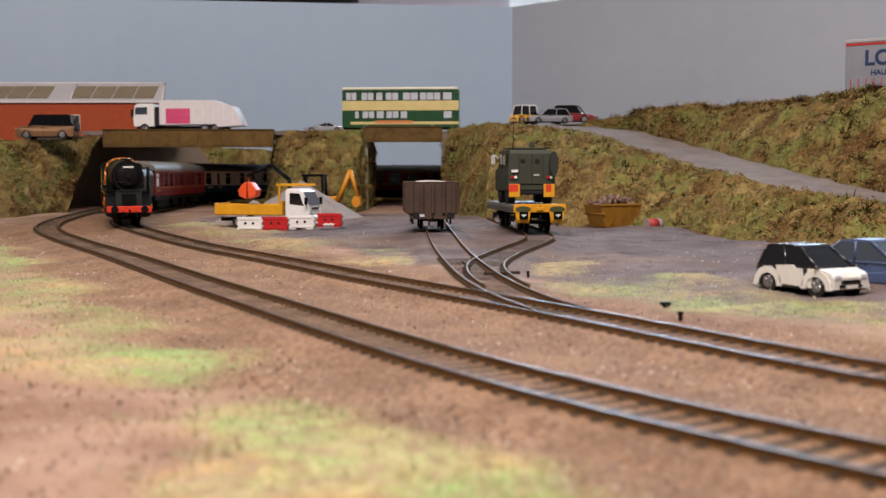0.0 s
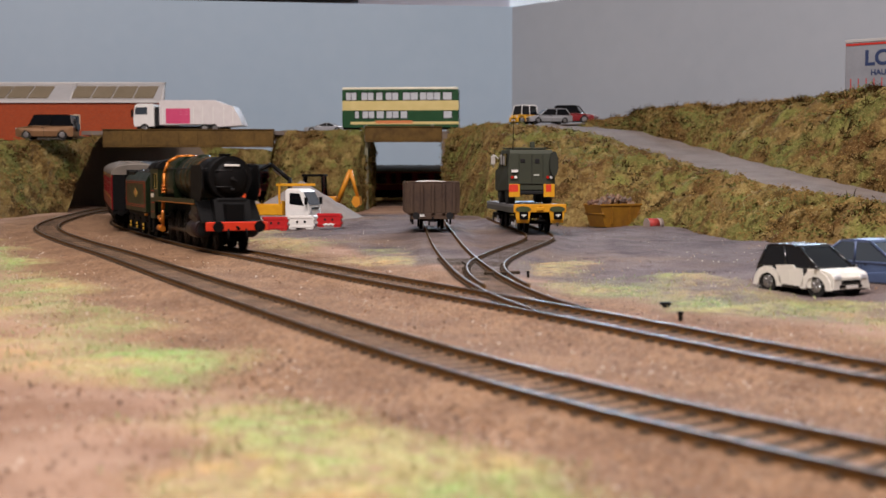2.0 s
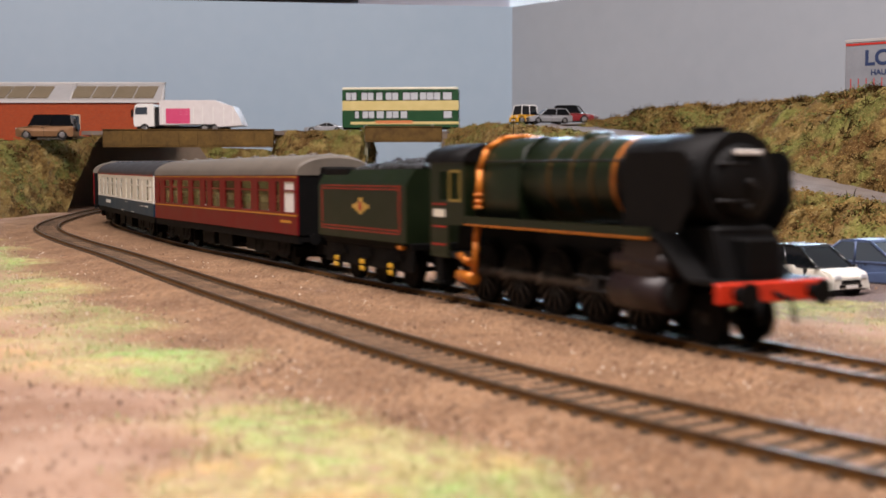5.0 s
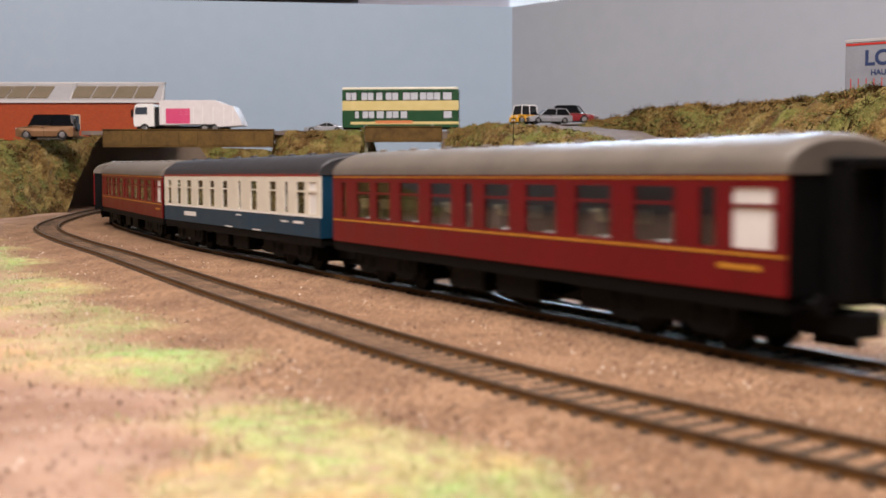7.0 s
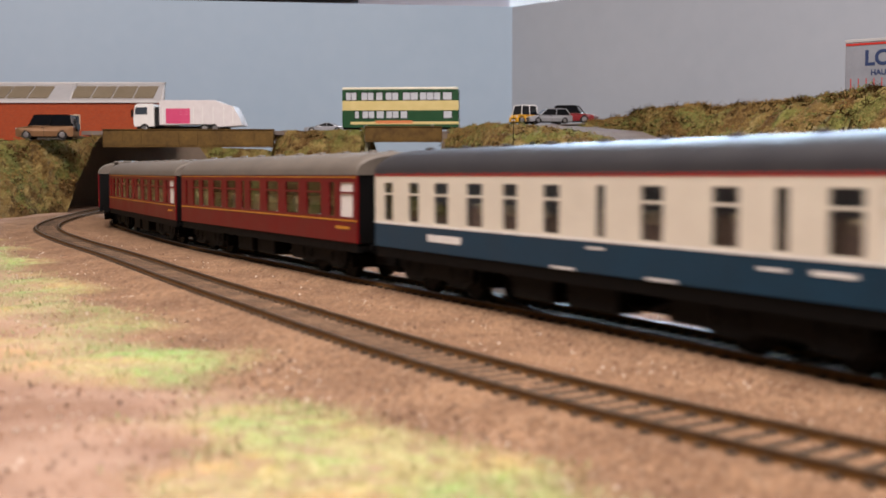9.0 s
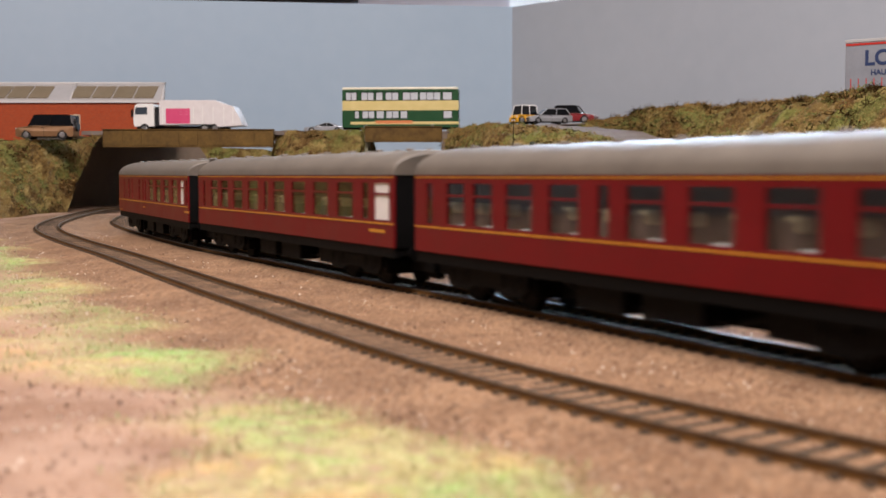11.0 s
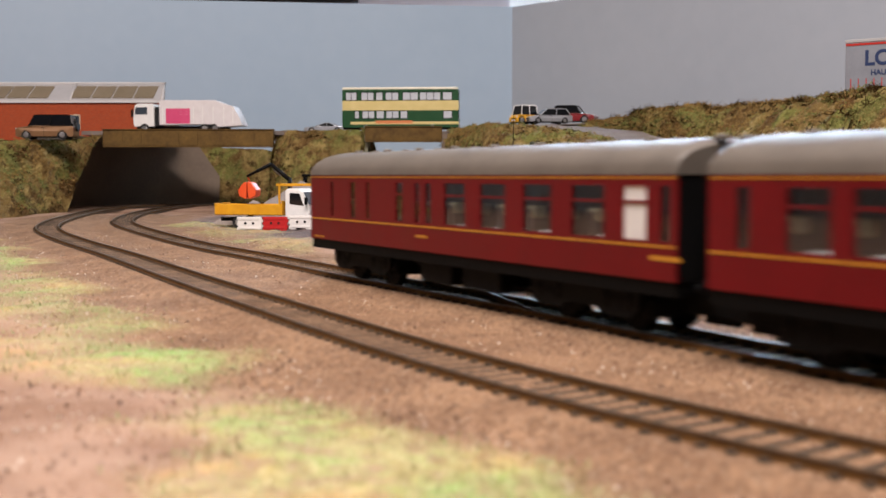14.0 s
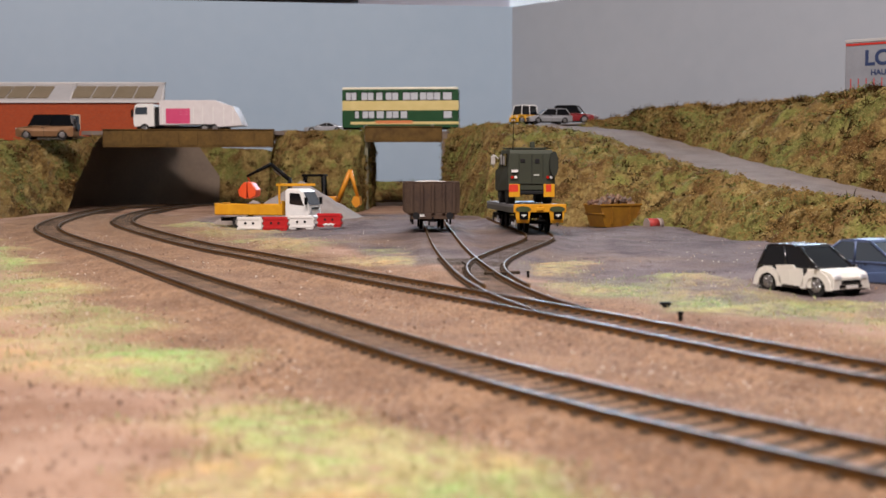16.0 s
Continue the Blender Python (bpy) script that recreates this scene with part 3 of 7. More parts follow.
embankment("embankment_upper", [
    [(150, 1290, 94), (160, 1300, 98), (170, 1310, 99), (178, 1325, 99)],
    [(190, 1252, 89), (193, 1262, 96), (198, 1270, 100), (204, 1290, 100)],
    [(203, 1228, 85), (202, 1236, 96), (205, 1250, 106), (212, 1275, 110)],
    [(222, 1190, 77), (228, 1200, 92), (236, 1218, 108), (246, 1240, 113)],
    [(253, 1130, 65), (262, 1145, 82), (280, 1165, 102), (300, 1190, 112)],
    [(281, 950, 43), (295, 975, 66), (315, 1010, 94), (332, 1050, 110)],
    [(320, 850, 26), (330, 880, 60), (342, 920, 98), (352, 965, 113)],
    [(480, 740, 18), (500, 780, 60), (530, 830, 100), (560, 880, 116)]], "scrubby upper bank with dark bushes along its ridge", 7, 4200, 1.9, 24, 180, 0.32, (0.46, 0.28, 0.26))

# plateau and road deck
sheet("pavement_plateau", [(x * K, y * K, z * K) for x, y, z in [(170, 1310, 101), (203, 1275, 106), (246, 1240, 112), (300, 1190, 111), (332, 1050, 104), (352, 965, 103), (560, 880, 106),
                                                        (900, 1020, 105), (600, 1330, 106), (330, 1600, 104), (60, 1345, 98.5), (120, 1300, 97.5), (150, 1290, 97.5), (120, 1700, 100), (8, 1480, 97), (30, 1360, 97.5), (10, 1385, 96.8), (8, 1600, 97)]],
      [(0, 1, 9), (1, 2, 9), (2, 3, 8, 9), (3, 4, 8), (4, 5, 6, 8), (6, 7, 8), (10, 11, 12, 0, 9), (10, 9, 13, 14), (15, 10, 14), (16, 15, 14), (14, 13, 17)], M_ROAD, "grey road surface on the high ground", "road")
b = bm_()
# the second slab is an unseen strip, added to shade coaches passing behind
box(b, -430, 20, 1404, 1600, 90, 94.6), box(b, -120, 20, 1600, 1655, 90, 94.6)
tagged(new("road_deck", mesh_of("road_deck", b, M_ROAD)), "grey roadway carried over two bridges, with an unseen rear strip added for shade", "road", "", "structure")
lm = loft([[(-720, 1170, 77.5), (-720, 1600, 84)], [(-520, 1230, 78.5), (-520, 1600, 85)], [(-462, 1255, 79), (-462, 1600, 86)], [(-428, 1335, 82), (-430, 1600, 88)], [(-404, 1398, 90), (-404, 1600, 90.5)]], 6, 20)
sheet("pavement_west", [p * K for v in lm for p in v], [(v * 6 + u, v * 6 + u + 1, v * 6 + u + 7, v * 6 + u + 6) for v in range(19) for u in range(5)], M_ROAD, "grey forecourt in front of the brick building", "road", "structure", True)


def bridge(name, x0, x1, y, z0, z1, label):
    t = thing(name, pose(0, 0, 0), label, "bridge")
    b = bm_()
    box(b, x0, x1, y, y + 7, z0 + 2, z1 - 1.2, 0.4)
    part("girder", b, M_TIMBER, t)
    b = bm_()
    box(b, x0 - 0.5, x1 + 0.5, y - 1.4, y + 7.5, z1 - 1.1, z1, 0.3)
    part("coping", b, M_TIMBER, t)
    b = bm_()
    box(b, x0 + 0.3, x1 - 0.3, y - 1.0, y + 7.2, z0, z0 + 1.9, 0.3)
    part("bottom_flange", b, M_TIMBER, t)
    n = int((x1 - x0) / 22)
    for i in range(n + 1):
        b = bm_()
        xx = x0 + 1 + (x1 - x0 - 2) * i / n
        box(b, xx - 0.5, xx + 0.5, y - 0.8, y + 0.1, z0 + 2, z1 - 1.2)
        part("stiffener", b, M_TIMBER, t)
    return t


bridge("road_bridge", -402, -200, 1393, 75, 96.5, "long brown girder road bridge over the tracks")
bridge("road_bridge", -91, -1, 1372, 80.5, 99, "short brown girder road bridge over the yard entrance")
# dark lining of the cutting below the long bridge
cut = [(-500, 1330), (-480, 1440), (-440, 1570), (-400, 1650), (-365, 1690), (-325, 1705)]
lin = loft([[(x, y, -6), (x - 12 * k / 5 + 14, y, 40), (x + 34 - 13 * k, y - 8, 91)] for k, (x, y) in enumerate(cut)], 8, 30)
sheet("tunnel_lining", [p * K for v in lin for p in v], [(v * 8 + u, v * 8 + u + 1, v * 8 + u + 9, v * 8 + u + 8) for v in range(29) for u in range(7)], M_TUNNEL, "dark painted lining of the cutting under the bridge", "wall", "structure", True)
b = bm_()
box(b, -1, 5, 1375, 1500, -6, 90)
tagged(new("abutment", mesh_of("abutment", b, M_TUNNEL)), "dark bridge abutment wall", "wall", "", "structure")
b = bm_()
box(b, -92, -88, 1380, 1500, -6, 90)
tagged(new("abutment", mesh_of("abutment", b, mat("abutment_pale", "7d7a66", "8d8a74", 40, 0.8))), "pale card bridge abutment wall", "wall", "", "structure")
embankment("embankment_rear", [
    [(-345, 1705, G0), (-352, 1715, 40), (-362, 1725, 84)], [(-290, 1715, G0), (-288, 1730, 40), (-288, 1745, 82)], [(-220, 1745, G0), (-215, 1755, 40), (-210, 1775, 74)],
    [(-140, 1765, G0), (-140, 1775, 22), (-140, 1790, 34)], [(20, 1770, G0), (20, 1780, 18), (20, 1800, 32)],
    [(90, 1770, G0), (90, 1780, 30), (90, 1800, 45)]], "low scrub against the backscene behind the bridges", 5, 260)
# ---------------------------------------------------------------- vehicles and yard things
def gz(x, y):
    return rail_z(x, y) - 0.004


M_TYRE = mat("tyre_rubber", "101010", "1c1b1a", 400, 0.8)
M_RIM = mat("silver_rim", "9a9a9c", "b4b4b6", 200, 0.3, 0.9)
M_LAMPCLEAR = mat("clear_lamp", "d8dade", "c8ccd2", 200, 0.1, coat=0.5)
M_LAMPRED = mat("red_lamp", "a01810", "b82418", 200, 0.2, coat=0.5)
M_LAMPAMBER = mat("amber_lamp", "d0701a", "e08020", 200, 0.2, coat=0.5)


def wheel(parent, x, y, r, w, rim=M_RIM):
    """One wheel, its outer face towards the sign of y."""
    s = 1 if y > 0 else -1
    b = bm_()
    rod(b, (0, -w / 2, 0), (0, w / 2, 0), r, seg=22)
    bmesh.ops.bevel(b, geom=[e for e in b.edges if len(e.link_faces) == 2 and e.calc_face_angle(0) > 1], offset=r * 0.12 * K, segments=2, affect="EDGES")
    t = part("wheel", b, M_TYRE, parent, "", pose(x * K, y * K, r * K))
    b = bm_()
    rod(b, (0, s * w * 0.4, 0), (0, s * (w / 2 + 0.08), 0), r * 0.62, r * 0.56, 18)
    for i in range(5):
        a = i * 2 * math.pi / 5
        rod(b, (0, s * (w / 2 + 0.1), 0), (math.cos(a) * r * 0.55, s * (w / 2 + 0.1), math.sin(a) * r * 0.55), r * 0.09, seg=5)
    part("rim", b, rim, t)
    return t


def arch(x, r, z0, n=7):
    """Points of a wheel arch from rear to front along the sill."""
    h = math.sqrt(max(r * r - z0 * 0, 0))
    return [(x - h * math.cos(math.pi * i / n), z0 + h * math.sin(math.pi * i / n)) for i in range(n + 1)]


def poly_panel(b, pts, y0, y1):
    """A flat panel in the side plane: outline (x, z) between y0 and y1."""
    a = [b.verts.new((x * K, y0 * K, z * K)) for x, z in pts]
    c = [b.verts.new((x * K, y1 * K, z * K)) for x, z in pts]
    n = len(pts)
    b.faces.new(a), b.faces.new(c[::-1])
    for i in range(n):
        b.faces.new((a[i], a[(i + 1) % n], c[(i + 1) % n], c[i]))


def car(m, label, L, W, H, paint, top_paint=None, belt=0.52, hood=0.22, tail=0.04, rake=(0.16, 0.05), wr=None, category="car", name="car", two=None, spare=False, group="", clear=None):
    """A hatchback, saloon or off-roader; x is forward, its middle at the origin."""
    t = thing(name, m, label, category, group)
    h2, w2 = L / 2, W / 2
    r = wr or H * 0.21
    zb = H * belt
    sill = r * 0.62
    xr, xf = -h2 + L * 0.19, h2 - L * 0.19
    prof = [(-h2, sill * 1.3), (-h2 + L * 0.02, sill)] + arch(xr, r * 1.12, sill) + arch(xf, r * 1.12, sill) + [(h2 - L * 0.02, sill), (h2, sill * 1.3),
            (h2, zb * 0.72), (h2 - L * 0.03, zb * 0.86), (h2 - L * hood, zb), (-h2 + L * tail, zb), (-h2, zb * 0.93)]
    tap = lambda x, z: w2 * (1 - 0.10 * max(0, (abs(x) / h2 - 0.72) / 0.28) ** 2) * (1 - 0.05 * max(0, (z - H * 0.3) / (H * 0.7)))
    b = bm_()
    extr(b, prof, w2, taper=tap, bev=0.45)
    body = part("body", b, paint, t)
    x0, x1, x2, x3 = -h2 + L * tail + 0.6, -h2 + L * tail + L * rake[1] + 0.6, h2 - L * hood - L * rake[0], h2 - L * hood
    tap2 = lambda x, z: w2 * (0.95 - 0.17 * max(0, (z - zb) / (H - zb)))
    tp = top_paint or paint
    b = bm_()
    extr(b, [(x0, zb - 0.2), (x3, zb - 0.2), (x2, H - 0.9), (x1, H - 0.9)], w2, taper=tap2, bev=0.3)
    part("window", b, clear or G_DARK, t, "dark tinted windows")
    b = bm_()
    extr(b, [(x1 - 0.4, H - 1.1), (x2 + 0.5, H - 1.1), (x2 - 0.8, H - 0.25), (x2 - L * 0.1, H), (x1 + L * 0.08, H), (x1 + 0.4, H - 0.3)], w2, taper=lambda x, z: w2 * 0.80)
    roof = part("roof", b, tp, t)
    for s in (-1, 1):
        for xa, xb in ((x3, x2), ((x0 + x3) / 2 - 0.4, (x1 + x2) / 2), (x0, x1)):
            b = bm_()
            rod(b, (xa, s * w2 * 0.955, zb - 0.1), (xb, s * w2 * 0.795, H - 0.9), 0.5, seg=6)
            part("pillar", b, tp, roof)
        b = bm_()
        box(b, x3 - L * 0.03, x3 + 0.6, s * (w2 * 0.97 + 0.7) - 0.8, s * (w2 * 0.97 + 0.7) + 0.8, zb, zb + 1.4, 0.4)
        part("mirror", b, tp, t)
        b = bm_()
        box(b, h2 - L * 0.05, h2 + (0.5 if two else 0.05), s * w2 * 0.68 - w2 * 0.17, s * w2 * 0.68 + w2 * 0.17, zb * 0.66, zb * 0.84, 0.3)
        part("headlight", b, M_LAMPCLEAR, t)
        b = bm_()
        box(b, -h2 - 0.1, -h2 + 0.8, s * w2 * 0.75 - 0.9, s * w2 * 0.75 + 0.9, zb * 0.65, zb * 0.95, 0.2)
        part("tail_light", b, M_LAMPRED, t)
        for x in (xr, xf):
            wheel(t, x, s * (w2 - r * 0.32), r, r * 0.6)
        b = bm_()
        y0, y1 = sorted((s * (w2 - 0.05), s * (w2 + 0.08)))
        box(b, (xr + xf) / 2 - 0.1, (xr + xf) / 2 + 0.1, y0, y1, sill + 0.6, zb - 0.6)
        part("door_gap", b, M_DARK, body)
        b = bm_()
        box(b, (xr + xf) / 2 + 0.9, (xr + xf) / 2 + 2.6, s * w2 * 0.99 - 0.1, s * w2 * 0.99 + 0.18 * s + 0.1, zb * 0.86, zb * 0.9)
        part("door_handle", b, M_DARK, body)
    b = bm_()
    box(b, h2 - 0.8, h2 + (0.6 if two else 0.15), -w2 * 0.5, w2 * 0.5, zb * 0.50, zb * 0.64, 0.3)
    part("grille", b, M_BLACK, t)
    b = bm_()
    box(b, h2 - 0.9, h2 + (0.6 if two else 0.25), -w2 * 0.6, w2 * 0.6, sill * 1.4, sill * 1.4 + zb * 0.12, 0.3)
    part("air_intake", b, M_BLACK, t)
    b = bm_()
    box(b, -h2 + 2, h2 - 2, -w2 * 0.7, w2 * 0.7, sill * 0.8, sill * 1.5)
    part("floor_pan", b, M_BLACK, t)
    b = bm_()
    box(b, h2 + 0.1, h2 + (0.8 if two else 0.35), -3.2, 3.2, zb * 0.36, zb * 0.46)
    part("plate_bar", b, M_WHITE, t)
    if two:
        for s in (-1, 1):
            b = bm_()
            y0, y1 = sorted((s * (w2 * 0.985), s * (w2 * 0.985 + 0.5)))
            poly_panel(b, [(-h2 + L * 0.30, zb * 1.04), (-h2 + L * 0.36, sill + 1.2), (h2 - L * 0.34, sill + 0.9), (h2 - L * 0.36, zb * 0.98), (-h2 + L * 0.55, zb * 1.0), (-h2 + L * 0.52, zb * 1.1)], y0, y1)
            part("door_panel", b, two, body, "white door panel")
            for x in (xr, xf):
                b = bm_()
                a = arch(x, r * 1.75, sill + 0.2)
                i = arch(x, r * 1.12, sill + 0.2)[::-1]
                poly_panel(b, a + i, y0, y1)
                part("wheel_arch", b, two, body, "white wheel arch")
        b = bm_()
        extr(b, [(h2 - L * 0.30, sill + 0.6), (h2 + 0.2, sill * 1.25), (h2 + 0.2, zb * 0.73), (h2 - L * 0.03, zb * 0.88), (h2 - L * hood * 0.9, zb + 0.25), (h2 - L * 0.3, zb)], w2, taper=lambda x, z: tap(x, z) + 0.2)
        part("bonnet", b, two, body, "white bonnet and bumper")
    if spare:
        b = bm_()
        rod(b, (-h2 - 2.6, 0, zb * 0.95), (-h2, 0, zb * 0.95), r * 0.95, seg=20)
        part("spare_wheel", b, M_TYRE, t)
    return t


def at_yaw(x, y, z, yaw):
    return pose(x * K, y * K, z * K, 0, 0, yaw)


P_CARBLACK = mat("gloss_black_car_paint", "101114", "18191d", 100, 0.2, coat=0.6)
P_CARWHITE = mat("cream_white_car_paint", "e2ded4", "eae6dc", 100, 0.25, coat=0.6)
P_CARBLUE = mat("slate_blue_car_paint", "4a5878", "566688", 100, 0.28, 0.25, coat=0.5)
P_BRONZE = mat("bronze_car_paint", "7a5a3e", "8c6a4a", 100, 0.3, 0.4, coat=0.5)
P_SILVER = mat("silver_car_paint", "a4a6ac", "b6b8bc", 100, 0.28, 0.6, coat=0.5)
P_RED = mat("dark_red_car_paint", "6e141a", "7c1a1e", 100, 0.28, coat=0.5)
P_VAN = mat("yellow_van_paint", "d49a16", "e0a820", 100, 0.35, coat=0.3)

car(at_yaw(141.0, 450, gz(0.142, 0.450) * 1000, -60), "white and black small hatchback parked on the grass edge", 39, 20, 19, P_CARBLACK, P_CARBLACK, 0.55, 0.17, 0.03, (0.27, 0.08), wr=4.3, two=P_CARWHITE, group="parked cars")
car(at_yaw(177, 478, gz(0.177, 0.478) * 1000, -52), "slate blue saloon car parked beside the hatchback", 58, 23, 19.5, P_CARBLUE, None, 0.56, 0.25, 0.14, (0.20, 0.16), clear=G_GREY, group="parked cars")
car(at_yaw(-432, 1290, 80.6, 180), "bronze off-road car with black roof rack above the bank", 63, 25, 27, P_BRONZE, M_BLACK, 0.55, 0.24, 0.02, (0.08, 0.03), wr=5.2, spare=True, group="parked cars")
car(at_yaw(-220 + 72, 1500, 94.6, 172), "low silver sports car on the road deck", 54, 23, 14, P_SILVER, P_SILVER, 0.66, 0.30, 0.22, (0.18, 0.14), wr=4.0, group="parked cars")
car(at_yaw(146, 1345, 100.2, -20), "dark red pickup with a black roof", 58, 24, 21, P_RED, M_BLACK, 0.55, 0.27, 0.16, (0.10, 0.05), wr=4.8, group="parked cars")
car(at_yaw(117, 1312, 98.8, 195), "silver estate car on the high road", 50, 22, 17, P_SILVER, None, 0.56, 0.25, 0.05, (0.16, 0.08), group="parked cars")
car(at_yaw(90, 1318, 98.2, 215), "yellow van with a white roof box", 29, 17, 22, P_VAN, M_WHITE, 0.5, 0.16, 0.02, (0.08, 0.02), category="van", name="van", group="parked cars")


def double_decker(m):
    t = thing("double_decker_bus", m, "green and cream double-decker bus on the road deck", "bus")
    L, W, H = 142.0, 16.5, 58.0
    cream, green = mat("bus_cream", "c9b777", "d6c487", 80, 0.35, coat=0.3), mat("bus_green", "12401f", "184a26", 80, 0.35, coat=0.3)
    uw = [(-60, 14), (-40, 16), (-25.5, 9), (-10, 16.5), (12.5, 19.5), (36.5, 26), (57.5, 12)]
    lw = [(-53, 6), (-39, 15.5), (-24.5, 10), (-9.5, 16), (4.5, 9), (58, 11)]

    def band(nm, z0, z1, mtl, wins=(), x0=-71.0, x1=71.0, lab=""):
        b = bm_()
        for s in (-1, 1):
            y0, y1 = sorted((s * (W - 0.7), s * W))
            x = x0
            for c, w in sorted(wins):
                box(b, x, c - w / 2, y0, y1, z0, z1)
                x = c + w / 2
            box(b, x, x1, y0, y1, z0, z1)
        for x in ((x0, x0 + 0.7), (x1 - 0.7, x1)):
            box(b, x[0], x[1], -W + 0.7, W - 0.7, z0, z1)
        return part(nm, b, mtl, t, lab)

    band("skirt", 6, 10, green), band("lower_stripe", 10.0, 13.5, cream), band("lower_panel", 13.5, 17.2, green)
    band("lower_window_band", 17.2, 28, green, lw), band("middle_panel", 28, 40.5, cream, lab="cream middle panel")
    band("upper_window_band", 40.5, 52, green, uw), band("cantrail", 52, 54.8, green)
    b = bm_()
    box(b, -71.1, -60.9, -W - 0.15, W + 0.15, 8, 26)
    part("rear_panel", b, green, t)
    b = bm_()
    box(b, -71, 70, -W, W, 54.8, 58, 1.6, 2)
    part("roof", b, mat("bus_roof_cream", "d5d0b8", "dfdac4", 60, 0.4), t)
    grey = mat("bus_window_grey", "b6bac0", "c4c8cc", 200, 0.15, coat=0.5)
    for wins, z0, z1 in ((uw, 41.5, 51), (lw, 18, 27)):
        for c, w in wins:
            for s in (-1, 1):
                b = bm_()
                y0, y1 = sorted((s * (W - 0.65), s * (W - 0.35)))
                box(b, c - w / 2, c + w / 2, y0, y1, z0 - 1.0, z1 + 1.0)
                p = part("window", b, grey, t, "pale grey glazed bus window")
                b = bm_()
                y0, y1 = sorted((s * (W - 0.3), s * (W + 0.05)))
                xa, xb = c - w / 2, c + w / 2
                box(b, xa, xb, y0, y1, z0 - 0.9, z0), box(b, xa, xb, y0, y1, z1, z1 + 0.9), box(b, xa, xa + 0.6, y0, y1, z0, z1), box(b, xb - 0.6, xb, y0, y1, z0, z1)
                for k in range(1, int(w // 7)):
                    box(b, xa + w * k / int(w // 7) - 0.35, xa + w * k / int(w // 7) + 0.35, y0, y1, z0, z1)
                part("window_frame", b, M_BLACK, p)
    for z in (17, 40.3):
        b = bm_()
        box(b, -69, 69, -15, 15, z - 1, z)
        part("deck", b, M_DARK, t)
        for i in range(11):
            b = bm_()
            for y0, y1 in ((-14, -4), (4, 14)):
                box(b, -58 + i * 11.5, -55 + i * 11.5, y0, y1, z, z + 7.5, 0.8)
            part("seat", b, mat("bus_seat_pale", "9aa0a4", "b0b4b6", 100, 0.6), t)
    b = bm_()
    for s in (-1, 1):
        y0, y1 = sorted((s * W, s * (W + 0.15)))
        box(b, -30, 15, y0, y1, 11.2, 14.8)
    part("advert_strip", b, mat("advert_orange", "c8703c", "d88a54", 300, 0.5), t, "orange advert strip")
    b = bm_()
    box(b, 70.9, 71.5, -14, 14, 18, 30, 0.4), box(b, 70.9, 71.5, -14, 14, 41, 51, 0.4)
    part("windscreen", b, G_DARK, t)
    for x in (-42, 40):
        for s in (-1, 1):
            wheel(t, x, s * 14.4, 6.6, 4.0)
    b = bm_()
    box(b, -70, 70, -14, 14, 4, 7)
    part("chassis", b, M_BLACK, t)
    return t


double_decker(at_yaw(-51, 1455, 94.6, -4) @ Matrix.Diagonal((1, 1, 0.94, 1)))


def refuse_truck(m):
    t = thing("refuse_truck", m, "white refuse collection lorry with a pink panel", "lorry")
    b = bm_()
    extr(b, [(45, 9), (72, 9), (73, 20), (71, 38), (68, 41), (47, 41), (45, 39)], 15.5, bev=0.8)
    cab = part("cab", b, M_WHITE, t)
    for s in (-1, 1):
        b = bm_()
        y0, y1 = sorted((s * 15.4, s * 15.8))
        poly_panel(b, [(54, 26), (70.5, 26), (69.5, 36), (54, 36)], y0, y1)
        part("side_window", b, G_GREY, cab)
        b = bm_()
        box(b, 72, 74.5, s * 18 - 1.5, s * 18 + 1.5, 22, 33, 0.5)
        part("mirror", b, M_BLACK, cab)
    b = bm_()
    extr(b, [(72.4, 24), (73.2, 24), (71.4, 37), (70.6, 37)], 14)
    part("windscreen", b, G_DARK, cab)
    b = bm_()
    extr(b, [(38, 11), (38, 44), (34, 46), (-36, 45.5), (-48, 40), (-60, 37), (-68, 22), (-72, 10), (-40, 8), (-36, 12)], 16, bev=0.6)
    part("hopper_body", b, mat("refuse_white", "cfc8c6", "dcd6d4", 120, 0.5), t)
    for s in (-1, 1):
        b = bm_()
        y0, y1 = sorted((s * 16, s * 16.3))
        box(b, -3, 29, y0, y1, 13, 34)
        p = part("side_panel", b, mat("pink_panel", "c8406c", "d44e78", 100, 0.5), t, "pink poster panel")
        b = bm_()
        y0, y1 = sorted((s * 16.3, s * 16.45))
        for z in (29, 25.5):
            for k in range(2):
                box(b, 0 + k * 7, 3.5 + k * 7, y0, y1, z, z + 0.8)
        part("writing_bar", b, mat("pink_panel_pale", "d06a88", "d67894", 200, 0.5), p)
        b = bm_()
        for x in (-60, -48, -34, -20, -8, 33):
            y0, y1 = sorted((s * 16, s * 16.5))
            box(b, x, x + 0.8, y0, y1, 12, 36)
        part("rib", b, M_WHITE, t)
    b = bm_()
    box(b, -50, 70, -10, 10, 6, 9.5)
    part("chassis", b, M_BLACK, t)
    b = bm_()
    box(b, 39, 44, -14, 14, 9, 36, 0.6)
    part("exhaust_stack", b, M_DARK, t)
    for x in (-36, -22, 58):
        for s in (-1, 1):
            wheel(t, x, s * 13.5, 6.4, 4.2)
    return t


refuse_truck(at_yaw(-315, 1478, 94.6, 176) @ Matrix.Diagonal((0.95, 0.95, 0.88, 1)))


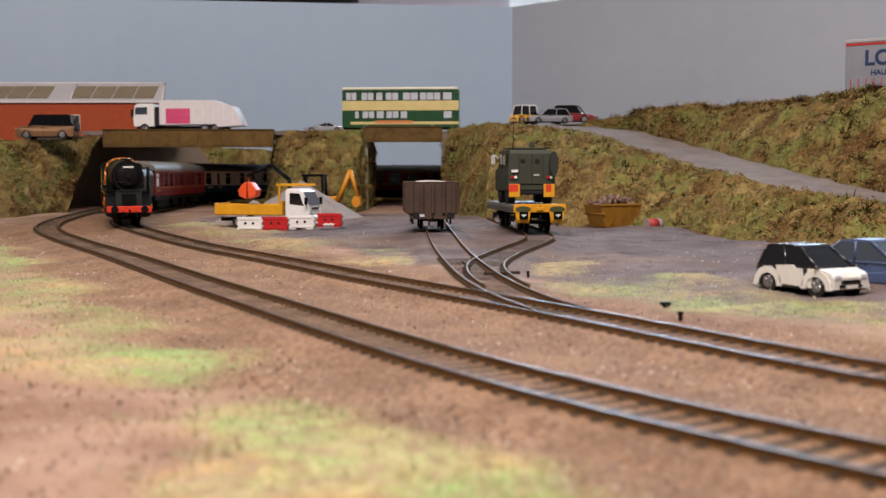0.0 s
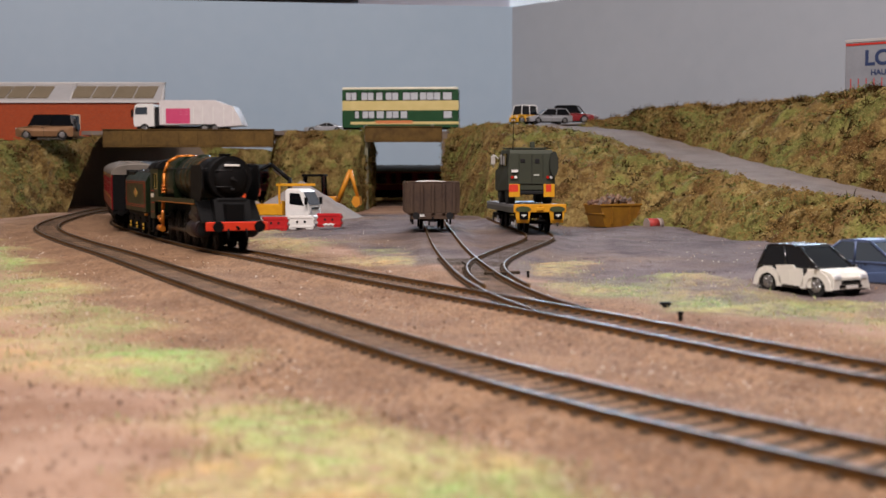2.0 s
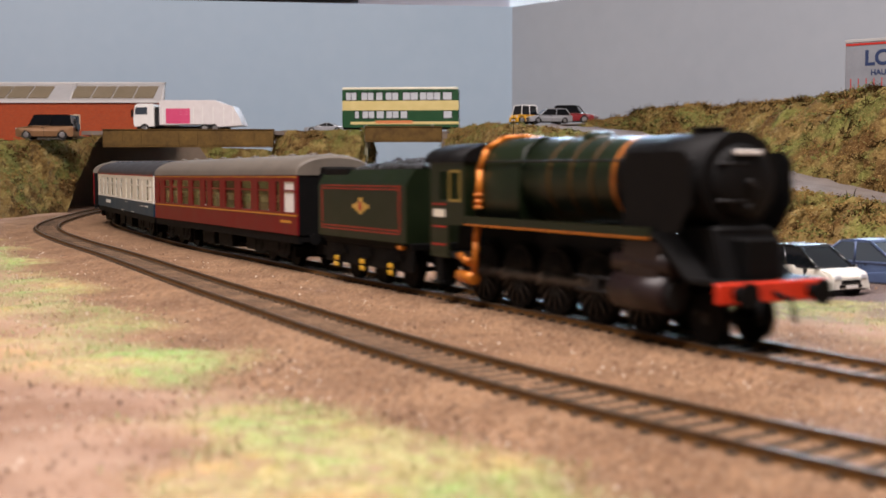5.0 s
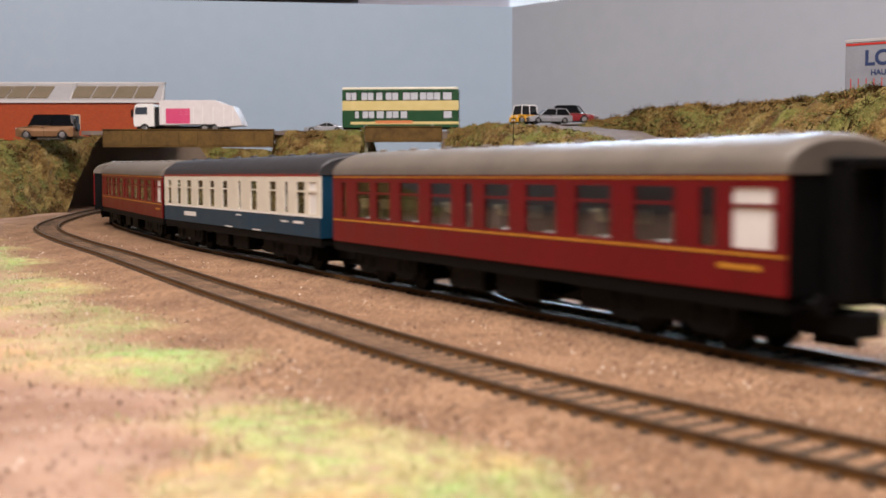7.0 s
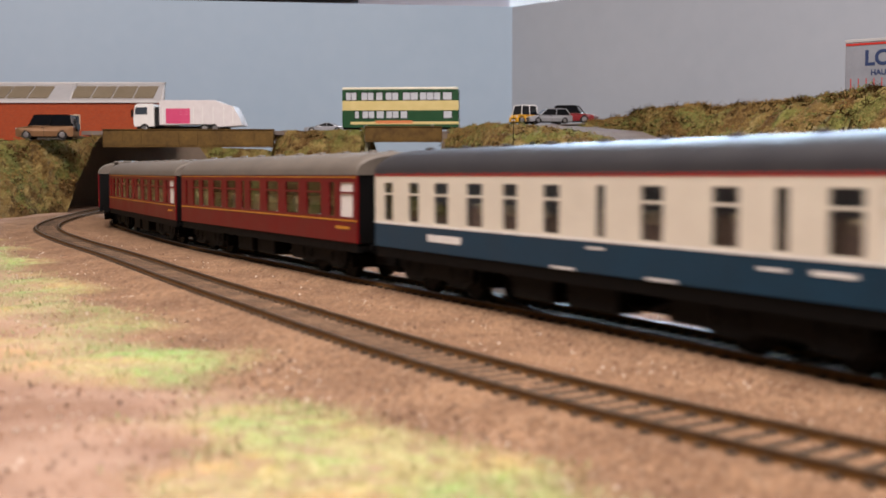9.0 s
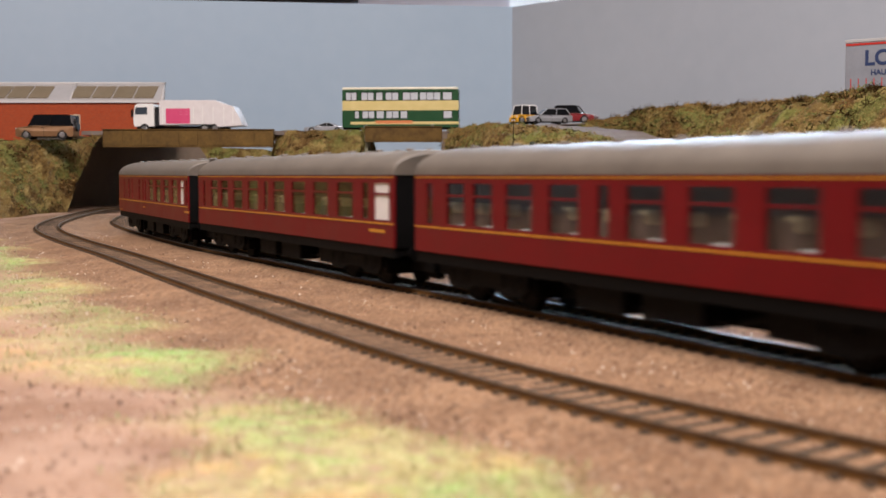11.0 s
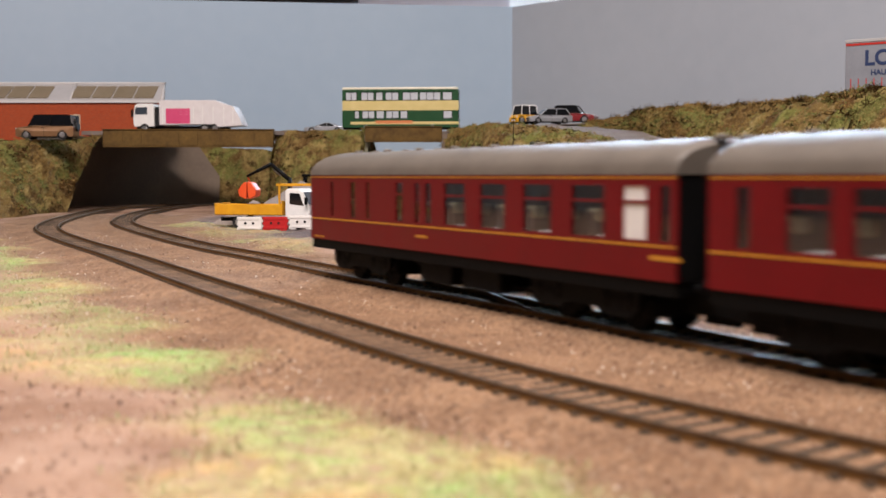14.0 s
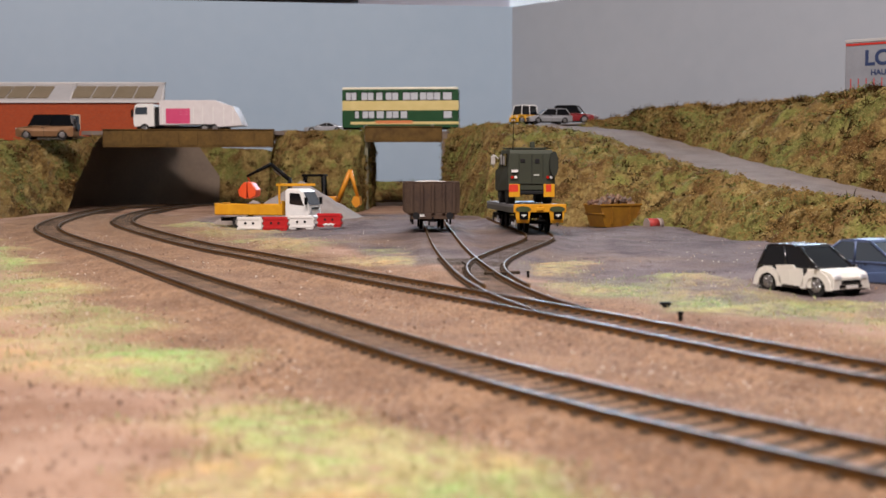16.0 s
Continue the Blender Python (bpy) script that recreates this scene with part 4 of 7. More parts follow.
def brick_building(m):
    """Long low brick unit with a pale shallow roof and grey rooflight panels."""
    t = thing("brick_building", m, "long red brick industrial unit with pale roof", "building")
    brick = bpy.data.materials.new("red_brick_card")
    brick.use_nodes = True
    nt = brick.node_tree
    br = nt.nodes.new("ShaderNodeTexBrick")
    br.inputs["Scale"].default_value = 1.0
    br.inputs["Color1"].default_value, br.inputs["Color2"].default_value, br.inputs["Mortar"].default_value = (*rgb("963812"), 1), (*rgb("a84518"), 1), (*rgb("8c4a2c"), 1)
    br.inputs["Brick Width"].default_value, br.inputs["Row Height"].default_value, br.inputs["Mortar Size"].default_value = 0.003, 0.001, 0.00008
    tc = nt.nodes.new("ShaderNodeTexCoord")
    mp = nt.nodes.new("ShaderNodeMapping")
    mp.inputs["Rotation"].default_value = (radians(90), 0, 0)
    nt.links.new(tc.outputs["Object"], mp.inputs["Vector"]), nt.links.new(mp.outputs[0], br.inputs["Vector"])
    nt.links.new(br.outputs["Color"], nt.nodes["Principled BSDF"].inputs["Base Color"])
    nt.nodes["Principled BSDF"].inputs["Roughness"].default_value = 0.8
    pale = mat("pale_fascia", "c8c4c0", "d4d0cc", 60, 0.5)
    b = bm_()
    box(b, -420, 0, 0, 100, 0, 52)
    part("wall", b, brick, t)
    b = bm_()
    extr(b, [(-424, 51.5), (4, 51.5), (4, 54.5), (-424, 54.5)], 0, taper=lambda x, z: 3.0)
    part("fascia", b, pale, t, "pale fascia board")
    v = [(-424, -3, 54), (4, -3, 54), (-6, 45, 80), (-424, 45, 80)]
    b = bm_()
    q = [b.verts.new(Vector(p) * K) for p in v + [(x, y + 3, z - 1.5) for x, y, z in v]]
    for f in ((0, 1, 2, 3), (7, 6, 5, 4), (0, 4, 5, 1), (1, 5, 6, 2), (2, 6, 7, 3), (3, 7, 4, 0)):
        b.faces.new([q[i] for i in f])
    roof = part("roof", b, mat("roof_sheet_grey", "a9a6a6", "b8b4b2", 60, 0.5), t)
    dirt = mat("roof_panel_taupe", "75674f", "857660", 40, 0.6)
    for i in range(11):
        if i == 4:
            continue
        x = -12 - i * 28
        b = bm_()
        w = [(x - 26, 4 - 0.6, 57.6), (x, 4 - 0.6, 57.6), (x, 36, 75.2), (x - 26, 36, 75.2)]
        q = [b.verts.new(Vector(p) * K) for p in w] + [b.verts.new((Vector(p) + Vector((0, -0.6, 0.9))) * K) for p in w]
        for f in ((4, 5, 6, 7), (0, 1, 5, 4), (1, 2, 6, 5), (2, 3, 7, 6), (3, 0, 4, 7)):
            b.faces.new([q[k] for k in f])
        part("roof_panel", b, dirt, roof, "taupe translucent roof panel")
    for x in (-424, -255, -120, 0):
        b = bm_()
        rod(b, (x, -3.4, 54.6), (x - 6, 45, 80.9), 1.1, seg=6)
        part("roof_rib", b, pale, roof)
    b = bm_()
    rod(b, (-424, 45, 80.8), (-5, 45, 80.8), 1.4, seg=8)
    part("ridge_cap", b, pale, roof)
    for x0 in (-108, -232):
        b = bm_()
        box(b, x0 - 20, x0, -0.6, 0.3, 16, 36, 0.2)
        w = part("window", b, mat("window_frame_cream", "b8a88c", "c6b89c", 60, 0.5), t)
        b = bm_()
        box(b, x0 - 18.5, x0 - 10.5, -0.9, -0.5, 17.5, 34.5), box(b, x0 - 9.5, x0 - 1.5, -0.9, -0.5, 17.5, 34.5)
        part("pane", b, G_GREY, w)
    b = bm_()
    rod(b, (-2, -2, 0), (-2, -2, 52), 1.2, seg=8)
    part("downpipe", b, pale, t)
    return t


brick_building(at_yaw(-371, 1560, 86, 0))


def letters(txt, size, m, parent, mtl, name):
    cu = bpy.data.curves.new(name, "FONT")
    cu.body, cu.size, cu.extrude, cu.offset = txt, size * K, 0.00008, size * K * 0.03
    tmp = bpy.data.objects.new(name, cu)
    scene.collection.objects.link(tmp)
    me = bpy.data.meshes.new_from_object(tmp.evaluated_get(bpy.context.evaluated_depsgraph_get()))
    bpy.data.objects.remove(tmp)
    me.materials.append(mtl)
    ob = new(name, me)
    ob.parent = parent
    ob.matrix_basis = m
    return ob


def trailer(m):
    """Curtain-sided trailer; x runs along its side, the near side faces -y."""
    t = thing("lorry_trailer", m, "grey curtain-sided lorry trailer with blue lettering", "trailer")
    # curtain grey taken darker: the shade over the trailer is in this colour
    cur = mat("curtain_shaded_grey", "75787e", "82858b", 60, 0.6)
    b = bm_()
    box(b, 0, 165, 0, 32, 9, 52, 0.5)
    body = part("curtain_body", b, cur, t)
    b = bm_()
    box(b, -0.4, 165.4, -0.5, 32.5, 50.2, 53, 0.4)
    part("roof_rail", b, mat("trailer_white", "9c9a98", "a8a6a4", 60, 0.5), t)
    b = bm_()
    box(b, 0.3, 164.7, -0.3, 0.05, 47.8, 49.6)
    part("red_stripe", b, M_REDLINE, body)
    for i in range(24):
        b = bm_()
        x = 5 + i * 6.5
        box(b, x - 0.35, x + 0.35, -0.45, 0.05, 8.6, 20, 0.1)
        part("strap", b, M_REDLINE, body, "red curtain strap")
    navy = mat("navy_lettering", "16294e", "1c3058", 200, 0.5)
    letters("LON", 17.5, pose(16 * K, -0.0002, 31 * K, 90, 0, 0), body, navy, "lettering")
    letters("HAULA", 6.2, pose(21.5 * K, -0.0002, 22.5 * K, 90, 0, 0), body, navy, "lettering")
    b = bm_()
    box(b, 2, 163, 4, 28, 6, 9)
    part("chassis", b, M_BLACK, t)
    for x in (118, 132, 146):
        for y in (3, 29):
            wheel(t, x, y if y > 10 else -0.001 - (-3), 6, 4)
    for x in (30, 36):
        b = bm_()
        box(b, x, x + 3, 8, 24, 0, 7)
        part("landing_leg", b, M_BLACK, t)
    return t


trailer(at_yaw(343, 1010, 103.5, -38))


# ---- yard
def barrier_mesh(mtl):
    b = bm_()
    n = [(-9.6, 0.6), (-8.6, 0.6), (-8.6, 0), (-4, 0), (-4, 1), (4, 1), (4, 0), (8.6, 0), (8.6, 0.6), (9.6, 0.6), (9.6, 2.6), (10.6, 2.6), (10.6, 4.4), (9.6, 4.4), (9.6, 7), (10.6, 7), (10.6, 9), (9.6, 9), (9.6, 11), (-9.6, 11),
         (-9.6, 9), (-8.8, 9), (-8.8, 7), (-9.6, 7), (-9.6, 4.4), (-8.8, 4.4), (-8.8, 2.6), (-9.6, 2.6)]
    extr(b, n, 2.2)
    for x in (-3, 3):
        for s in (-1, 1):
            rod(b, (x, s * 2.1, 6), (x, s * 2.32, 6), 1.35, seg=12)
    for s in (-1, 1):
        y0, y1 = sorted((s * 2.2, s * 2.6))
        box(b, -8.4, 8.4, y0, y1, 8.6, 10.4, 0.15), box(b, -8.4, 8.4, y0, y1, 1.4, 3.0, 0.15)
    return b


def barrier(m, red):
    t = thing("road_barrier", m, ("red" if red else "white") + " plastic water-filled road barrier before the tipper", "barrier", "row of barriers")
    part("barrier_body", barrier_mesh(None), mat("barrier_red", "a81418", "bc1c1e", 100, 0.45) if red else mat("barrier_white", "d6d2cc", "e4e0da", 100, 0.45), t)
    for x in (-3, 3):
        for s in (-1, 1):
            b = bm_()
            rod(b, (x, s * 2.25, 6), (x, s * 2.45, 6), 1.0, seg=12)
            part("hole", b, M_DARK, t, "dark forklift hole")
    return t


for i, (xm, red, yw) in enumerate(((-153.5, False, 3), (-133, True, -4), (-112.5, False, 2), (-90.5, True, -9))):
    q = barrier(at_yaw(xm, 932 + (4 if i == 3 else 0), gz(xm * K, 0.935) * 1000 + 0.4, yw), red)
    if i == 3:
        b = bm_()
        extr(b, [(-5, 2.2), (-3.4, 1.2), (-1.5, 2.0), (0, 1.2), (2, 2.0), (3.4, 1.2), (5.2, 2.6), (3.2, 3.0), (1.8, 3.6), (0, 2.8), (-2, 3.4)], 0, taper=lambda x, z: 0.1)
        part("painted_mark", b, M_WHITE, q, "white painted mark", pose(0, -0.0026, 0))


def tipper(m):
    t = thing("tipper_lorry", m, "white and yellow tipper lorry with orange grab crane", "lorry")
    b = bm_()
    extr(b, [(20, 8), (40, 8), (41, 13), (40.5, 19), (35, 31), (31, 33), (22, 33), (20, 31)], 13, bev=0.9)
    cab = part("cab", b, M_WHITE, t)
    for s in (-1, 1):
        b = bm_()
        y0, y1 = sorted((s * 12.7, s * 13.2))
        poly_panel(b, [(24, 20.5), (36.4, 19), (32.6, 29), (24, 29.5)], y0, y1)
        part("side_window", b, G_DARK, cab)
        b = bm_()
        box(b, 38.5, 40.5, s * 16 - 1.4, s * 16 + 1.4, 20, 26, 0.4)
        rod(b, (38.5, s * 12.5, 25), (39.5, s * 16, 25.5), 0.3, seg=5)
        part("mirror", b, M_BLACK, cab)
        b = bm_()
        box(b, 40.2, 41.3, s * 9 - 2, s * 9 + 2, 12.5, 15.5, 0.4)
        part("headlight", b, M_LAMPCLEAR, cab)
        for x in (-22, 29):
            wheel(t, x, s * 11, 5.2, 3.6)
    b = bm_()
    extr(b, [(40.4, 20), (40.9, 19.8), (36.2, 30.2), (35.6, 30.2)], 11.5)
    part("windscreen", b, G_GREY, cab)
    b = bm_()
    box(b, 40.6, 41.5, -7, 7, 16.2, 17.6, 0.2)
    part("grille", b, M_BLACK, cab)
    b = bm_()
    box(b, 39, 42, -13, 13, 7, 11, 0.6)
    part("bumper", b, M_WHITE, cab)
    b = bm_()
    box(b, -40, 38, -8, 8, 6, 9)
    part("chassis", b, M_BLACK, t)
    bed = None
    for nm, q in (("bed_floor", (-42, 17, -13.5, 13.5, 11, 12.5)), ("dropside", (-42, 17, -14.2, -13.4, 11.5, 20)), ("dropside", (-42, 17, 13.4, 14.2, 11.5, 20)), ("tailboard", (-42.8, -41.9, -14, 14, 11.5, 21)), ("headboard", (16.8, 17.8, -14, 14, 11.5, 23))):
        b = bm_()
        box(b, *q, 0.25)
        part(nm, b, M_YELLOW, t, "yellow " + nm.replace("_", " "))
    b = bm_()
    for x0, x1, y0, y1, z0, z1 in ((14, 15.4, -13, -11.6, 20, 37), (14, 15.4, 11.6, 13, 20, 37), (12, 36, -13, -12, 35, 37), (12, 36, 12, 13, 35, 37), (13.5, 15.5, -13, 13, 35, 37)):
        box(b, x0, x1, y0, y1, z0, z1, 0.2)
    part("crane_cradle", b, M_YELLOW, t)
    b = bm_()
    rod(b, (18.5, 0, 10), (18.5, 0, 42), 1.8, seg=10)
    rod(b, (18.5, 0, 40), (1, 2, 53), 2.0, 1.6, 8), rod(b, (1, 2, 53), (-21, 3, 43), 1.6, 1.1, 8)
    arm = part("crane_arm", b, M_SATINBLACK, t, "black folding crane arm")
    b = bm_()
    rod(b, (10, 1, 43.5), (3, 2, 49), 0.7, seg=6)
    part("ram", b, M_STEEL, arm)
    b = bm_()
    rod(b, (-21, 3, 44), (-20, 3, 38), 0.7, seg=6)
    for q in (-1, 1):
        extr(b, [(-19 + q * 0.4, 38.5), (-19 + q * 3.5, 37.5), (-19 + q * 8.2, 31.5), (-19 + q * 7.4, 26.5), (-19 + q * 1.2, 24.2), (-19 + q * 0.6, 30)], 5, bev=0.4)
    for v in b.verts:
        if v.co.z < 0.0395:
            v.co.y += 0.003
    part("clamshell_grab", b, mat("grab_orange", "d2481a", "e05624", 100, 0.5), arm, "orange clamshell grab")
    b = bm_()
    box(b, -41.5, 16.5, -13.2, 13.2, 12.5, 18.5)
    for v in b.verts:
        if v.co.z > 0.018:
            v.co.z += 0.002 * math.sin(v.co.x * 200)
    part("sand_load", b, mat("sand_grey", "8a8078", "9c928a", 90, 0.95, 0, 0.6), t)
    return t


tipper(at_yaw(-144, 974, gz(-0.14, 0.974) * 1000, -16))


def heap(name, x, y, r, h, mtl, label, squash=1.0):
    pts, faces = [], []
    nr, na = 26, 72
    z0 = gz(x * K, y * K) * 1000
    for i in range(nr + 1):
        for j in range(na):
            a, q = 2 * math.pi * j / na, i / nr
            px, py = math.cos(a) * r * q, math.sin(a) * r * q * squash
            f = (1 - q) ** 1.05
            n = noise.fractal(Vector((px * 0.09, py * 0.09, 3)), 1.0, 2.0, 4)
            pts.append(((x + px) * K, (y + py) * K, (z0 - 0.6 + h * f + n * 1.8 * (1 - q) + n * 0.5) * K))
    for i in range(nr):
        for j in range(na):
            k = (j + 1) % na
            faces.append((i * na + j, i * na + k, (i + 1) * na + k, (i + 1) * na + j))
    return sheet(name, pts, faces, mtl, label, "heap", "stuff", True)


heap("gravel_heap", -128, 1062, 66, 38, mat("stone_dust", "7c7470", "938a84", 120, 0.95, 0, 0.9, 1200), "large heap of grey stone dust in the yard", 0.8)
heap("sand_heap", -166, 1030, 40, 22, mat("stone_dust_pale", "82766c", "978a80", 120, 0.95, 0, 0.9, 1200), "smaller heap of grey-brown grit behind the tipper", 0.7)


def backhoe(m):
    t = thing("backhoe_loader", m, "yellow backhoe loader with dark cab behind the heap", "digger")
    P = mat("digger_yellow", "c07a14", "d08a1e", 100, 0.5)
    b = bm_()
    box(b, -22, 20, -9, 9, 10, 20, 1.0)
    part("chassis_body", b, P, t)
    b = bm_()
    for x in (-13, 7):
        for y in (-9, 9):
            rod(b, (x, y, 20), (x * 0.9, y * 0.9, 40), 0.9, seg=6)
    box(b, -14, 8, -10, 10, 39.5, 42, 0.6)
    part("cab_frame", b, M_BLACK, t)
    b = bm_()
    box(b, -12.4, 6.4, -8.6, 8.6, 20, 39.4)
    part("cab_glass", b, G_PANE, t)
    for x, r in ((-12, 10.5), (15, 7)):
        for s in (-1, 1):
            wheel(t, x, s * 11, r, 5, P)
    b = bm_()
    rod(b, (20, 0, 14), (33, 0, 46), 2.6, 2.2, 8), rod(b, (33, 0, 46), (40, 0, 20), 2.2, 1.6, 8)
    extr(b, [(37, 20), (43, 20), (44, 12), (39, 9), (35, 14)], 5)
    part("digger_arm", b, P, t, "raised yellow digger arm")
    b = bm_()
    rod(b, (23, 2.6, 18), (29, 2.6, 40), 1.0, seg=6)
    part("ram", b, M_STEEL, t)
    b = bm_()
    extr(b, [(-30, 6), (-24, 6), (-24, 14), (-28, 16), (-32, 12)], 13)
    part("front_bucket", b, P, t)
    return t


backhoe(at_yaw(-124, 1165, gz(-0.117, 1.165) * 1000, -8))


def rubble_skip(m):
    t = thing("rubble_skip", m, "yellow skip heaped with rubble and scrap timber", "skip")
    P = mat("skip_yellow", "94680c", "744c0e", 60, 0.6, 0, 0.3, 500)
    b = bm_()
    o = [(-17, 0), (17, 0), (23, 15), (-23, 15)]
    extr(b, o, 11, taper=lambda x, z: 11 + z * 0.08)
    part("skip_shell", b, P, t)
    for s in (-1, 1):
        b = bm_()
        box(b, -23.5, 23.5, s * 12.2 - 0.7, s * 12.2 + 0.7, 14, 15.6, 0.3)
        part("rim_bar", b, P, t)
        b = bm_()
        for x in (-10, 10):
            box(b, x - 0.6, x + 0.6, s * 12 - 0.9, s * 12 + 0.9, 2, 14)
        part("rib", b, P, t)
        b = bm_()
        rod(b, (s * 20, -13.5, 9), (s * 20, 13.5, 9), 0.9, seg=8)
        part("lifting_lug", b, P, t)
    rnd = random.Random(4)
    cols = [mat("rubble_brown", "5c4438", "7a5c4a", 300, 0.9), mat("rubble_grey", "5e504a", "7a6a62", 300, 0.9), mat("rubble_tan", "7a624e", "94785e", 300, 0.9)]
    for i in range(70):
        b = bm_()
        l, w, h = rnd.uniform(1.5, 6), rnd.uniform(0.6, 1.6), rnd.uniform(0.6, 1.5)
        box(b, -l, l, -w, w, -h, h, 0.2)
        x, y = rnd.uniform(-19, 19), rnd.uniform(-8.5, 8.5)
        z = 14 + 6.5 * (1 - (x / 22) ** 2) * (1 - (y / 13) ** 2) * rnd.uniform(0.4, 1)
        part("rubble_piece", b, cols[i % 3], t, "", pose(x * K, y * K, z * K, rnd.uniform(-40, 40), rnd.uniform(-40, 40), rnd.uniform(0, 180)))
    return t


rubble_skip(pose(0.1335, 0.925, gz(0.133, 0.925) + 0.0003, 0, 0, 30) @ Matrix.Diagonal((0.88, 0.88, 1.15, 1)))
od = thing("oil_drum", pose(0.1590, 0.888, gz(0.159, 0.888) + 0.0042, 0, 90, 25), "red and grey oil drum lying by the skip", "drum")
b = bm_()
rod(b, (0, 0, -6), (0, 0, 3), 4.2, seg=20)
part("drum_shell", b, mat("drum_red", "b0302c", "9a3a34", 100, 0.6, 0, 0.2), od)
b = bm_()
rod(b, (0, 0, 3.02), (0, 0, 6.5), 4.1, seg=20), rod(b, (0, 0, 6.5), (0, 0, 6.8), 4.3, seg=20), rod(b, (0, 0, -6.3), (0, 0, -6), 4.3, seg=20)
part("drum_end", b, mat("drum_grey", "8a7c74", "9c8c84", 100, 0.7), od)


def pillar_wheels(t, xs, r, wheels=None):
    for x in xs:
        b = bm_()
        rod(b, (0, -8.3, 0), (0, 8.3, 0), 0.9, seg=8)
        for s in (-1, 1):
            rod(b, (0, s * 7, 0), (0, s * 8.4, 0), r, seg=20)
            rod(b, (0, s * 6.4, 0), (0, s * 7, 0), r + 0.7, seg=20)
        part("wheelset", b, M_BLACK, t, "", pose(x * K, 0, r * K))


def mineral_wagon(m):
    """Front end at x = 0, body towards -x."""
    t = thing("mineral_wagon", m, "rusty brown mineral wagon loaded with pale grit", "railway wagon")
    P = mat("wagon_rust_brown", "34231a", "54402e", 60, 0.75, 0, 0.3, 500)
    L, W, z0, z1 = 72.0, 17.8, 11.5, 32.2
    for s in (-1, 1):
        b = bm_()
        y0, y1 = sorted((s * (W - 0.9), s * W))
        box(b, -L, 0, y0, y1, z0, z1, 0.15)
        p = part("side_panel", b, P, t)
        for x in (-L + 1.5, -60, -47, -38, -25, -12, -1.5):
            b = bm_()
            y0, y1 = sorted((s * W, s * (W + 0.9)))
            box(b, x - 0.9, x + 0.9, y0, y1, z0, z1, 0.2)
            part("stanchion", b, P, p)
        b = bm_()
        y0, y1 = sorted((s * (W - 1.1), s * (W + 0.5)))
        box(b, -L - 0.3, 0.3, y0, y1, z1, z1 + 1.1, 0.2)
        part("top_rail", b, P, p)
        b = bm_()
        box(b, -L + 4, -4, s * 13 - 0.8, s * 13 + 0.8, 7.5, 11.4)
        for x in (-18, -54):
            extr(b, [(x - 4, 8), (x + 4, 8), (x + 2, 3.4), (x - 2, 3.4)], 0.6)
            for v in b.verts[-8:]:
                v.co.y += s * 13.2 * K
        part("solebar", b, M_DARK, t)
    for x in (-L, -0.9):
        b = bm_()
        box(b, x, x + 0.9, -W + 0.9, W - 0.9, z0, z1, 0.15)
        p = part("end_panel", b, P, t)
        xo = -0.0 if x > -5 else -L - 0.9
        for y in (-14.5, -7.5, 0, 7.5, 14.5):
            b = bm_()
            box(b, xo - (0.9 if xo < -5 else 0), xo + (0.9 if xo < -5 else 1.9), y - 1.0, y + 1.0, z0, z1 - 0.4, 0.25)
            part("stanchion", b, P, p)
        b = bm_()
        box(b, x - 0.2, x + 1.1, -W + 1.1, W - 1.1, z1, z1 + 1.0, 0.2)
        part("top_rail", b, P, p)
    b = bm_()
    box(b, -L, 0, -W + 1, W - 1, 10.5, 12)
    part("wagon_floor", b, P, t)
    pts, faces = [], []
    for i in range(25):
        for j in range(13):
            u, v = i / 24, j / 12
            pts.append(((-1 - u * (L - 2)) * K, (-W + 1.0 + v * (2 * W - 2)) * K, (31.2 + 2.8 * math.sin(math.pi * u) ** 0.5 * math.sin(math.pi * v) ** 0.7 + 0.6 * noise.noise(Vector((u * 20, v * 9, 0)))) * K))
    for i in range(24):
        for j in range(12):
            faces.append((i * 13 + j, (i + 1) * 13 + j, (i + 1) * 13 + j + 1, i * 13 + j + 1))
    me = bpy.data.meshes.new("load")
    me.from_pydata(pts, [], faces)
    me.materials.append(mat("pale_grit", "a8a098", "c0b8ae", 300, 0.95, 0, 0.9, 2000))
    ld = new("grit_load", me)
    ld.parent = t
    tagged(ld, "pale grit load")
    for s in (-1, 1):
        b = bm_()
        rod(b, (0, s * 11.4, 10), (4.5, s * 11.4, 10), 1.2, seg=10), rod(b, (4.5, s * 11.4, 10), (5.2, s * 11.4, 10), 2.5, seg=14)
        part("buffer", b, M_DARK, t)
    b = bm_()
    box(b, -0.6, 0.4, -15, 15, 7.5, 11.4, 0.2)
    part("headstock", b, P, t)
    b = bm_()
    rod(b, (0.2, 0, 8.5), (4, 0, 7.5), 0.7, seg=8), rod(b, (4, -2.6, 6.4), (4, 2.6, 6.4), 0.5, seg=6), rod(b, (4, -2.6, 6.4), (4, -2.6, 3.6), 0.5, seg=6)
    part("coupling", b, M_BLACK, t)
    b = bm_()
    box(b, 0.2, 0.8, -9.4, -5.8, 9.2, 11.0)
    part("label_bar", b, M_WHITE, t)
    pillar_wheels(t, (-18, -54), 6.5)
    return t


wp = SIDING_A.at(0.205) + Vector((-0.0045, 0))
wd = Vector((0.06, -1)).normalized()
mineral_wagon(pose(wp.x, wp.y, rail_z(wp.x, wp.y), 0, 0, math.degrees(math.atan2(wd.y, wd.x))))


